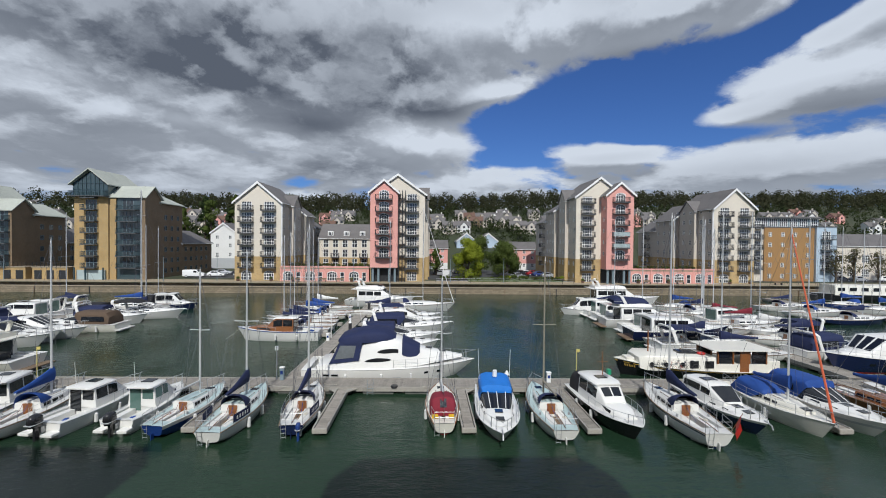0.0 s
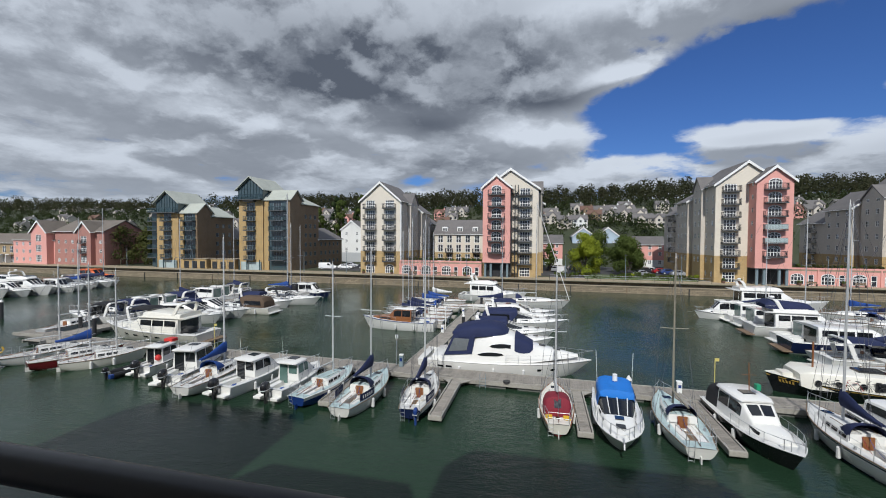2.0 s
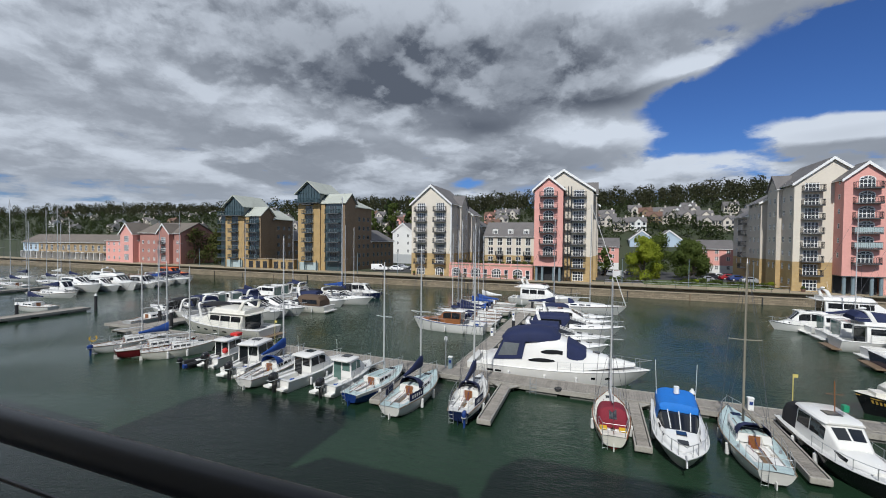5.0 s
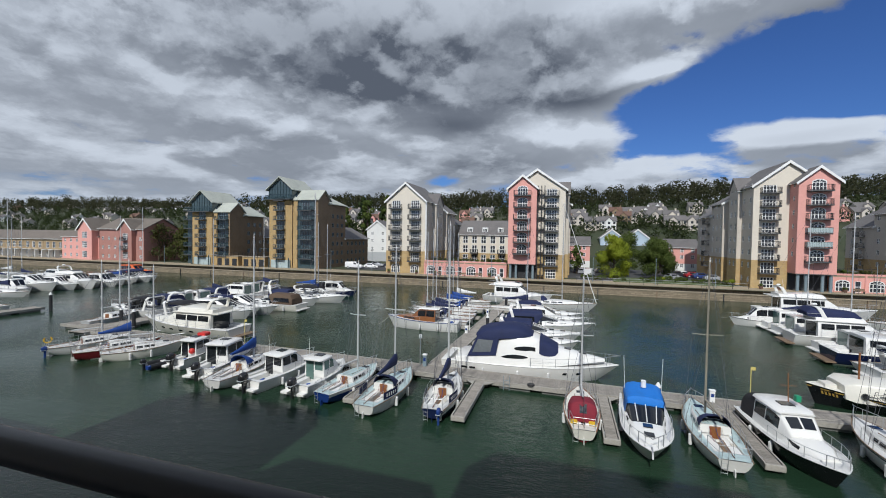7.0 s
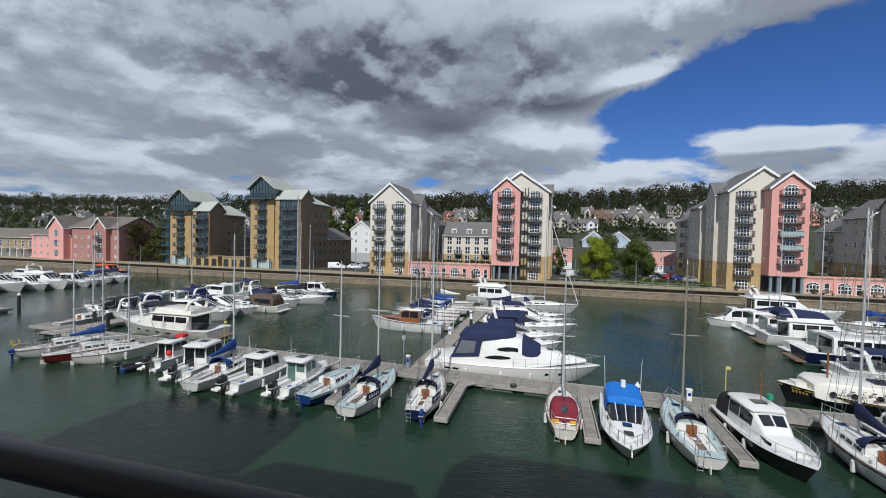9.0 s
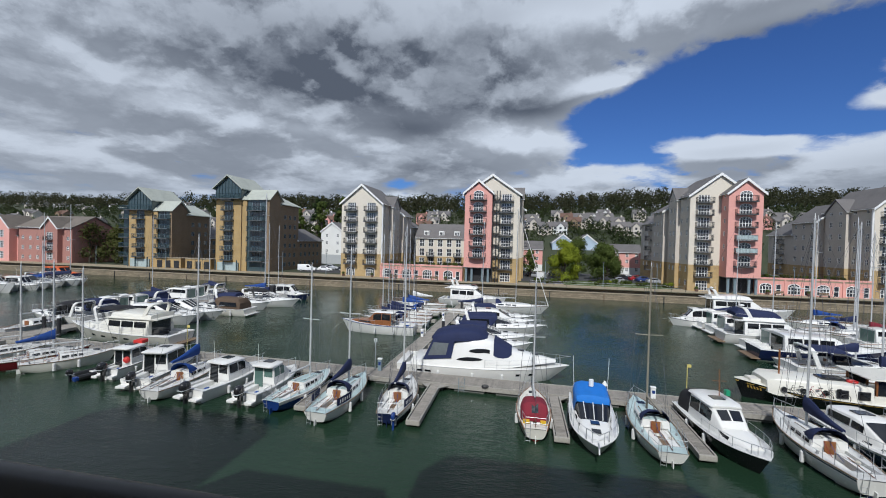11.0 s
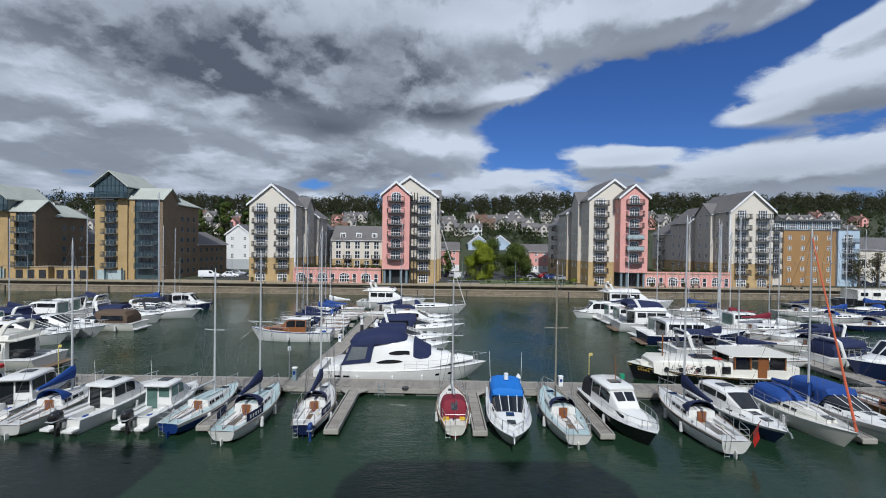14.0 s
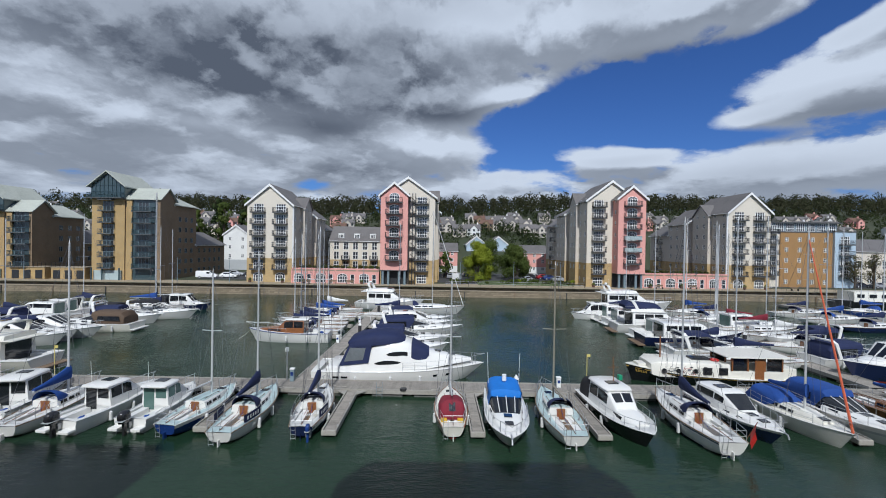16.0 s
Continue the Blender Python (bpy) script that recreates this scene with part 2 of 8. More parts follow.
BLUECLOTH = material("royal_blue_canvas", (0.012, 0.06, 0.27), 0.75, var=0.25, grain=20.0, stain=1.5, bump=0.3)
SKYCLOTH = material("bright_blue_canvas", (0.01, 0.17, 0.60), 0.7, var=0.25, grain=20.0, stain=1.5, bump=0.3)
REDCLOTH = material("dark_red_canvas", (0.20, 0.012, 0.028), 0.8, var=0.3, grain=20.0, stain=1.5, bump=0.3)
BROWNCLOTH = material("brown_canvas", (0.10, 0.065, 0.04), 0.8, var=0.3, grain=20.0, bump=0.3)
BLACKCLOTH = material("black_canvas", (0.013, 0.013, 0.016), 0.8, var=0.3, grain=20.0, bump=0.3)
STEEL = material("stainless_tube", (0.42, 0.43, 0.44), 0.45, 0.6, var=0.1)
ALLOY = material("mast_alloy", (0.60, 0.61, 0.61), 0.45, 0.2, var=0.15, stain=1.0)
OLDMAST = material("weathered_bronze_mast", (0.30, 0.27, 0.21), 0.5, var=0.2, stain=1.0)
WIRE = material("rigging_wire", (0.12, 0.12, 0.13), 0.5, 0.3, var=0.1)
RUBBER = material("black_rubber", (0.014, 0.014, 0.015), 0.5, var=0.2)
OUTB = material("outboard_cowl", (0.018, 0.018, 0.02), 0.25, var=0.2, coat=0.4)
FEND = material("white_fender", (0.70, 0.70, 0.68), 0.45, var=0.2)
ORANGE = material("orange_paint", (0.68, 0.12, 0.015), 0.45, var=0.2)
ORANGEROPE = material("orange_sailcloth", (0.62, 0.13, 0.06), 0.7, var=0.2)
PALEYEL = material("pale_yellow_paint", (0.62, 0.52, 0.16), 0.5, var=0.2)
YELLOW = material("yellow_plastic", (0.70, 0.45, 0.03), 0.5, var=0.2)
RED = material("red_plastic", (0.55, 0.03, 0.025), 0.45, var=0.2)
GREENP = material("green_plastic", (0.02, 0.26, 0.13), 0.45, var=0.2)
GOLD = material("yellow_rubbing_paint", (0.55, 0.36, 0.07), 0.5, var=0.25)
ROPE = material("pale_rope", (0.50, 0.47, 0.40), 0.9, var=0.3)
PLANK = material("weathered_deck_plank", (0.30, 0.275, 0.24), 0.85, var=0.45, grain=9.0, stain=1.5, bump=0.4, piece=0.18)
FRINGE = material("pontoon_timber_fender", (0.36, 0.34, 0.30), 0.85, var=0.4, grain=8.0)
FLOATM = material("pontoon_float", (0.16, 0.16, 0.15), 0.85, var=0.4, grain=3.0)
PILE = material("steel_pile", (0.03, 0.03, 0.033), 0.5, var=0.4, stain=1.5)
WHITEP = material("white_paint", (0.80, 0.80, 0.78), 0.5, var=0.12, stain=0.8)
GREYP = material("grey_blue_paint", (0.20, 0.26, 0.29), 0.5, var=0.15)
RENDERC = material("cream_render", (0.68, 0.62, 0.52), 0.9, var=0.16, grain=2.5, stain=0.16, col2=(0.50, 0.47, 0.41), bump=0.2, bump_scale=25)
# grey houses; on tower flanks and wings it is cream with shade mixed in
RENDERG = material("grey_and_shaded_render", (0.57, 0.52, 0.45), 0.9, var=0.2, grain=2.5, stain=0.16, bump=0.2, bump_scale=25)
RENDERW = material("white_render", (0.76, 0.76, 0.73), 0.9, var=0.14, grain=2.5, stain=0.16, bump=0.2, bump_scale=25)
RENDERP = material("salmon_pink_render", (0.72, 0.36, 0.31), 0.9, var=0.16, grain=2.5, stain=0.16, bump=0.2, bump_scale=25)
RENDERD = material("brownish_red_render", (0.40, 0.20, 0.165), 0.9, var=0.2, grain=2.5, stain=0.16)
RENDERB = material("pale_blue_render", (0.44, 0.54, 0.63), 0.9, var=0.16, grain=2.5, stain=0.16)
RENDERO = material("ochre_orange_cladding", (0.34, 0.195, 0.075), 0.8, var=0.18, grain=2.5, stain=0.2)
STONEY = masonry("yellow_stone", (0.52, 0.37, 0.17), (0.44, 0.30, 0.13), (0.40, 0.34, 0.24))
BRICKY = masonry("yellow_brick", (0.50, 0.34, 0.14), (0.43, 0.28, 0.11), (0.38, 0.31, 0.20), 0.225, 0.075, 0.008)
BRICKT = masonry("tan_brick", (0.40, 0.29, 0.16), (0.34, 0.24, 0.13), (0.30, 0.25, 0.17), 0.225, 0.075, 0.008)
BRICKB = masonry("brown_brick", (0.28, 0.20, 0.12), (0.23, 0.155, 0.09), (0.26, 0.21, 0.15), 0.225, 0.075, 0.008)
QUAYST = masonry("quay_wall_stone", (0.31, 0.25, 0.17), (0.20, 0.16, 0.105), (0.12, 0.10, 0.075), 0.9, 0.36, 0.03)
SLATE = material("slate_roof", (0.15, 0.14, 0.135), 0.7, var=0.35, grain=5.0, stain=0.4, piece=0.1)
TILER = material("brown_roof_tile", (0.15, 0.085, 0.06), 0.8, var=0.35, grain=5.0, stain=0.4)
ROOFB = material("weathered_brown_roof", (0.17, 0.145, 0.12), 0.8, var=0.35, grain=5.0, stain=0.4)
PATINA = material("pale_green_metal_roof", (0.44, 0.46, 0.40), 0.5, var=0.25, grain=2.0, stain=0.3)
TEALGL = material("blue_green_glazing", (0.055, 0.085, 0.095), 0.1, var=0.3, grain=0.7, spec=0.8)
TEALST = material("blue_green_steel", (0.035, 0.07, 0.085), 0.5, var=0.2)
RAILM = material("dark_grey_steel", (0.025, 0.027, 0.03), 0.5, var=0.2)
SLAB = material("balcony_slab", (0.085, 0.088, 0.09), 0.7, var=0.2)
BALGLASS = material("frosted_balcony_glass", (0.42, 0.50, 0.50), 0.3, var=0.15)
PAVE = material("quay_paving", (0.34, 0.28, 0.19), 0.9, var=0.3, grain=1.5, stain=0.12)
ASPH = material("asphalt", (0.055, 0.055, 0.057), 0.9, var=0.25, grain=4.0, stain=0.2)
GRASSM = material("mown_grass", (0.075, 0.105, 0.028), 0.9, var=0.4, grain=3.0, stain=0.2)
KERB = material("coping_stone", (0.36, 0.30, 0.215), 0.85, var=0.3, grain=3.0)
CARW = material("white_car_paint", (0.75, 0.75, 0.74), 0.25, coat=0.5)
CARS = material("silver_car_paint", (0.42, 0.43, 0.45), 0.3, 0.4, coat=0.5)
CARD = material("dark_car_paint", (0.03, 0.032, 0.04), 0.25, coat=0.5)
CARR = material("red_car_paint", (0.30, 0.02, 0.025), 0.25, coat=0.5)
CARB = material("blue_car_paint", (0.03, 0.05, 0.16), 0.25, coat=0.5)
BARK = material("bark", (0.09, 0.07, 0.05), 0.9, var=0.4, grain=6.0)
LEAFY = leaf_material("spring_green_leaves", (0.36, 0.40, 0.04), (0.24, 0.30, 0.03))
LEAFM = leaf_material("green_leaves", (0.130, 0.170, 0.040), (0.085, 0.120, 0.030))
LEAFD = leaf_material("dark_wood_leaves", (0.050, 0.060, 0.026), (0.066, 0.063, 0.034))
LEAFC = leaf_material("conifer_leaves", (0.040, 0.070, 0.024), (0.060, 0.085, 0.030))
# hillside leaves: green darkened to hold the cloud shadow on the slope
LEAFH = leaf_material("hillside_leaves_cloud_shade", (0.062, 0.082, 0.028), (0.040, 0.055, 0.021))
LEAFB = leaf_material("bare_budding_twigs", (0.10, 0.095, 0.045), (0.14, 0.13, 0.05))
LEAFO = leaf_material("olive_spring_leaves", (0.11, 0.12, 0.03), (0.075, 0.085, 0.03))
HANDRAIL = material("black_powder_coat", (0.010, 0.011, 0.013), 0.35, var=0.15, grain=40.0)

# ---- mesh helpers ----
def part(name, bm, mat, parent=None, label="", smooth=False):
    """Links a bmesh as one mesh object under a thing or a part."""
    me = bpy.data.meshes.new(name)
    bm.normal_update()
    bm.to_mesh(me)
    bm.free()
    if smooth:
        me.polygons.foreach_set("use_smooth", [True] * len(me.polygons))
        me.set_sharp_from_angle(angle=radians(38))
    me.materials.append(mat)
    ob = new(name, me)
    ob.parent = parent
    return tagged(ob, label)


def again(ob, m, parent):
    """Another part on the same mesh data."""
    o = ob.copy()
    scene.collection.objects.link(o)
    o.parent, o.matrix_basis = parent, m
    return o


def thing(name, m, label, category, group="", kind=""):
    ob = new(name)
    ob.empty_display_size = 0.3
    ob.matrix_basis = m
    return tagged(ob, label, category, group, kind)


def BM():
    return bmesh.new()


def quad(bm, *pts):
    return bm.faces.new([bm.verts.new(p) for p in pts])


def box(bm, x0, x1, y0, y1, z0, z1):
    v = [bm.verts.new((x, y, z)) for z in (z0, z1) for x, y in ((x0, y0), (x1, y0), (x1, y1), (x0, y1))]
    for f in ((3, 2, 1, 0), (4, 5, 6, 7), (0, 1, 5, 4), (1, 2, 6, 5), (2, 3, 7, 6), (3, 0, 4, 7)):
        bm.faces.new([v[i] for i in f])
    return bm


def bbox(x0, x1, y0, y1, z0, z1, bev=0.02, seg=2):
    bm = box(BM(), x0, x1, y0, y1, z0, z1)
    if bev:
        bmesh.ops.bevel(bm, geom=bm.edges[:], offset=bev, segments=seg, affect="EDGES", profile=0.6)
    return bm


def prism(bm, pts, way):
    """A solid from a flat outline, pushed along way."""
    a = [bm.verts.new(p) for p in pts]
    b = [bm.verts.new(Vector(p) + Vector(way)) for p in pts]
    n = len(a)
    fs = [bm.faces.new(a), bm.faces.new(b[::-1])]
    fs += [bm.faces.new((a[i], b[i], b[(i + 1) % n], a[(i + 1) % n])) for i in range(n)]
    bmesh.ops.recalc_face_normals(bm, faces=fs)
    return bm


def tube(bm, pts, r, n=6, r2=None):
    pts = [Vector(p) for p in pts]
    rings = []
    for i, p in enumerate(pts):
        d = (pts[min(i + 1, len(pts) - 1)] - pts[max(i - 1, 0)]).normalized()
        u = d.cross(Vector((0, 0, 1)) if abs(d.z) < 0.9 else Vector((1, 0, 0))).normalized()
        w = d.cross(u)
        rr = r + ((r2 if r2 is not None else r) - r) * i / max(1, len(pts) - 1)
        rings.append([bm.verts.new(p + (u * math.cos(q) + w * math.sin(q)) * rr) for q in [2 * math.pi * j / n for j in range(n)]])
    for a, b in zip(rings, rings[1:]):
        for j in range(n):
            bm.faces.new((a[j], a[(j + 1) % n], b[(j + 1) % n], b[j]))
    bm.faces.new(rings[0][::-1])
    bm.faces.new(rings[-1])
    return bm


def loft(bm, rings, closed=False, caps=True):
    vs = [[bm.verts.new(p) for p in r] for r in rings]
    n = len(vs[0])
    for a, b in zip(vs, vs[1:]):
        for j in range(n if closed else n - 1):
            try:
                bm.faces.new((a[j], b[j], b[(j + 1) % n], a[(j + 1) % n]))
            except ValueError:
                pass
    if caps:
        for r in (vs[0], vs[-1][::-1]):
            try:
                bm.faces.new(r)
            except ValueError:
                pass
    bmesh.ops.recalc_face_normals(bm, faces=bm.faces[:])
    return bm


def blobmesh(c, r, squash=(1, 1, 1), sub=2, rough=0.0, seed=0):
    bm = BM()
    bmesh.ops.create_icosphere(bm, subdivisions=sub, radius=1.0)
    for v in bm.verts:
        k = 1 + rough * noise.noise(v.co * 1.7 + Vector((seed, 0, 0)))
        v.co = Vector((v.co.x * squash[0], v.co.y * squash[1], v.co.z * squash[2])) * r * k + Vector(c)
    return bm

# ---- the large structure: water, ground, quay ----
QUAY, TOP = 91.8, 2.2  # far quay's edge and its height


def hill(x, y):
    if y < 140:
        return TOP
    t = min(1.0, (y - 140) / 300.0)
    crest = 36 + 7 * math.sin(x * 0.004 + 0.6) + 5 * noise.noise(Vector((x * 0.006, 3.0, 0))) + min(10, abs(x) * 0.02)
    far = max(0.0, (y - 440) / 1500.0)
    return TOP + crest * math.sin(t * math.pi / 2) ** 0.9 + 2.0 * t * noise.noise(Vector((x * 0.02, y * 0.02, 0))) - 30 * far


bm = BM()
xs = [-2500, -1600, -1100] + list(range(-900, 901, 30)) + [1100, 1600, 2500]
ys = [QUAY + 0.4, 100, 120, 140] + list(range(155, 520, 15)) + [600, 800, 1200, 2000, 3500]
grid = [[bm.verts.new((x, y, hill(x, y) - 0.06)) for x in xs] for y in ys]
for r0, r1 in zip(grid, grid[1:]):
    for i in range(len(xs) - 1):
        bm.faces.new((r0[i], r0[i + 1], r1[i + 1], r1[i]))
tagged(part("ground", bm, SOIL, smooth=True), "grassy hillside rising behind the harbour town", "ground", kind="structure")

bm = BM()
quad(bm, (-2500, -60, 0), (2500, -60, 0), (2500, QUAY + 0.3, 0), (-2500, QUAY + 0.3, 0))
tagged(part("water", bm, WATER), "dark green harbour water with small ripples", "water", kind="structure")

qw = thing("quay_wall", pose(0, QUAY, 0), "brown stone quay wall with a ledge along the water", "quay wall", kind="structure")
part("wall_face", box(BM(), -420, 420, 0, 0.6, -1.0, 1.35), QUAYST, qw)
part("ledge", box(BM(), -420, 420, -0.12, 1.6, 1.35, 1.47), KERB, qw)
part("upper_wall", box(BM(), -420, 420, 1.6, 2.0, 1.3, 2.05), QUAYST, qw)
part("coping", box(BM(), -420, 420, 1.5, 2.15, 2.05, 2.2), KERB, qw)
for i in range(22):  # timber fenders on the wall
    x = -118 + i * 11.3 + random.uniform(-0.4, 0.4)
    part("timber_fender", box(BM(), x - 0.09, x + 0.09, -0.16, 0, -0.5, 1.3), PILE if i % 3 else TEAK, qw)
pv = box(BM(), -420, 420, QUAY + 2.1, 100, 1.9, 2.2)
tagged(part("pavement", pv, PAVE), "buff stone promenade along the far quay", "pavement", kind="structure")
tagged(part("road", box(BM(), -60, 150, 104, 134, 2.0, 2.17), ASPH), "dark asphalt yard and parking bays behind the quay", "road", kind="structure")
tagged(part("road", box(BM(), 2.2, 34, 100, 160, 2.05, 2.18), ASPH), "asphalt approach road between the towers", "road", kind="structure")
lawn = box(BM(), 10, 33, 98.5, 108, 2.1, 2.45)
tagged(part("lawn", lawn, GRASSM), "mown grass bank with shrubs beside the promenade", "lawn", kind="structure")


# promenade rail
def promenade_rail(x0, x1, y, h=1.1):
    t = thing("railing", pose(x0, y, TOP), "grey metal railing along the promenade", "railing", "promenade railings")
    n = max(2, int((x1 - x0) / 2.5))
    for i in range(n + 1):
        x = (x1 - x0) * i / n
        part("post", box(BM(), x - 0.03, x + 0.03, -0.03, 0.03, 0, h), RAILM, t)
    for z in (h, h * 0.55):
        part("rail", tube(BM(), [(0, 0, z), (x1 - x0, 0, z)], 0.025, 5), STEEL, t)


for x0, x1 in ((2, 34),):
    promenade_rail(x0, x1, 94.2)


# ---- buildings ----
def pane_set(w, h, cols, rows, mat=WHITEP, arch=0.0, bar=0.11):
    """Window: frame with its glazing bars in one piece, one pane mesh under it. Origin at the sill's middle, front to -y."""
    f = BM()
    hw = w / 2
    xs, zs = [-hw], [0.0]
    for i in range(cols):
        xs += [-hw + w * i / cols + (bar / 2 if i else bar), -hw + w * (i + 1) / cols - (bar / 2 if i < cols - 1 else bar)]
    for i in range(rows):
        zs += [h * i / rows + (bar / 2 if i else bar * 0.6), h * (i + 1) / rows - (bar / 2 if i < rows - 1 else bar * 0.6)]
    xs.append(hw)
    zs.append(h)
    v = [[f.verts.new((x, 0.045, z)) for x in xs] for z in zs]
    for j in range(len(zs) - 1):
        for i in range(len(xs) - 1):
            if not (i % 2 and j % 2):
                f.faces.new((v[j][i], v[j][i + 1], v[j + 1][i + 1], v[j + 1][i]))
    g = BM()
    quad(g, (-hw, 0.02, 0), (hw, 0.02, 0), (hw, 0.02, h), (-hw, 0.02, h))
    if arch:
        n = 24
        q = [math.pi * i / n for i in range(n + 1)]
        outer = [v[-1][-1]] + [f.verts.new((hw * math.cos(a), 0.045, h + arch * math.sin(a))) for a in q[1:-1]] + [v[-1][0]]
        inner = [f.verts.new((hw * 0.87 * math.cos(a), 0.045, h + arch * 0.80 * math.sin(a))) for a in q]
        for i in range(n):
            f.faces.new((outer[i], outer[i + 1], inner[i + 1], inner[i]))
        for i in (5, 11, 18):
            m = (inner[i].co + inner[i + 1].co) / 2
            hub = [f.verts.new((m.x * 0.06 + d, 0.045, h)) for d in (0.05, -0.05)]
            f.faces.new((inner[i], inner[i + 1], hub[1], hub[0]))
        g.faces.new([g.verts.new((hw * 0.95 * math.cos(a), 0.02, h + arch * 0.93 * math.sin(a))) for a in q][::-1])
    bmesh.ops.recalc_face_normals(f, faces=f.faces[:])
    front = bmesh.ops.extrude_face_region(f, geom=f.faces[:])["geom"]
    bmesh.ops.translate(f, verts=[q for q in front if isinstance(q, bmesh.types.BMVert)], vec=(0, -0.08, 0))
    bmesh.ops.recalc_face_normals(f, faces=f.faces[:])
    ob = part("window", f, mat)
    part("pane", g, PANE, ob)
    return ob, w, h


def spawn(proto, m, parent):
    o = copy_thing(proto, m)
    o.parent = parent
    return o


def retire(*protos):
    for p in protos:
        for o in (*p.children_recursive, p):
            bpy.data.objects.remove(o)


W_FRENCH = pane_set(2.3, 2.1, 4, 3, bar=0.11)
W_PAIR = pane_set(1.5, 2.1, 2, 2)
W_ARCH = pane_set(2.3, 1.55, 4, 2, arch=0.62, bar=0.115)
W_SMALL = pane_set(0.95, 1.15, 2, 2)
W_TINY = pane_set(0.7, 0.9, 1, 2)
W_STRIP = pane_set(2.5, 2.25, 3, 2, mat=GREYP, bar=0.1)
W_GREY = pane_set(1.1, 1.2, 2, 1, mat=GREYP)
W_DOOR = pane_set(1.0, 2.1, 1, 2)
W_DORM = pane_set(1.3, 1.0, 3, 1)


def balcony_proto(w, d, mat=RAILM, glass=False, curve=0.0):
    b = BM()
    n = 8 if curve else 1
    edge = [(-w / 2 + w * i / n, -d - curve * math.sin(math.pi * i / n)) for i in range(n + 1)]
    prism(b, [(-w / 2, 0, -0.18)] + [(x, y, -0.18) for x, y in edge] + [(w / 2, 0, -0.18)], (0, 0, 0.18))
    ob = part("balcony", b, SLAB)
    line = [(-w / 2 + 0.04, 0)] + [(x * 0.985, y + 0.04) for x, y in edge] + [(w / 2 - 0.04, 0)]
    r = BM()
    for z in (1.05, 0.12):
        tube(r, [(x, y, z) for x, y in line], 0.045, 4)
    for (xa, ya), (xb, yb) in zip(line, line[1:]):
        k = max(1, int(math.hypot(xb - xa, yb - ya) / 0.22))
        for i in range(k):
            x, y = xa + (xb - xa) * i / k, ya + (yb - ya) * i / k
            box(r, x - 0.021, x + 0.021, y - 0.021, y + 0.021, 0, 1.05)
    tagged(part("railing", r, mat, ob), kind="stuff")
    if glass:
        g = BM()
        for (xa, ya), (xb, yb) in zip(line, line[1:]):
            quad(g, (xa, ya - 0.02, 0.1), (xb, yb - 0.02, 0.1), (xb, yb - 0.02, 1.0), (xa, ya - 0.02, 1.0))
        part("glass_panel", g, BALGLASS, ob)
    return ob


BAL = balcony_proto(3.3, 1.2)
BAL_C = balcony_proto(3.9, 1.0, curve=0.45)
BAL_CG = balcony_proto(3.9, 1.0, glass=True, curve=0.45)
BAL_T = balcony_proto(3.2, 1.3, TEALST)
BAL_W = balcony_proto(4.6, 1.5, TEALST)
BAL_S = balcony_proto(2.2, 1.2)


def panel(w, z0, z1, holes, peak=None, deep=0.24):
    """Wall face in the xz plane with holes cut through, and reveals; peak: gable point."""
    bm = BM()
    xs, zs = {0.0, w}, {z0, z1}
    hs = []
    for a, b, c, d in holes:
        c2, d2 = max(c, z0), min(d, z1)
        if d2 - c2 > 0.02 and a >= 0 and b <= w:
            hs.append((a, b, c2, d2, c >= z0, d <= z1))
            xs |= {a, b}
            zs |= {c2, d2}
    xs, zs = sorted(xs), sorted(zs)
    for za, zb in zip(zs, zs[1:]):
        run = None
        for xa, xb in zip(xs, xs[1:]):
            mx, mz = (xa + xb) / 2, (za + zb) / 2
            if any(a < mx < b and c < mz < d for a, b, c, d, _, _ in hs):
                if run is not None:
                    quad(bm, (run, 0, za), (xa, 0, za), (xa, 0, zb), (run, 0, zb))
                run = None
            elif run is None:
                run = xa
        if run is not None:
            quad(bm, (run, 0, za), (w, 0, za), (w, 0, zb), (run, 0, zb))
    for a, b, c, d, lo, hi in hs:
        quad(bm, (a, 0, c), (a, 0, d), (a, deep, d), (a, deep, c))
        quad(bm, (b, 0, d), (b, 0, c), (b, deep, c), (b, deep, d))
        if lo:
            quad(bm, (a, 0, c), (a, deep, c), (b, deep, c), (b, 0, c))
        if hi:
            quad(bm, (a, 0, d), (b, 0, d), (b, deep, d), (a, deep, d))
    if peak:
        f = bm.faces.new([bm.verts.new(p) for p in ((0, 0, z1), (w, 0, z1), (peak[0], 0, peak[1]))])
    return bm


SIDES = {"S": (0, 0, 0), "E": (1, 0, 90), "N": (1, 1, 180), "W": (0, 1, 270)}


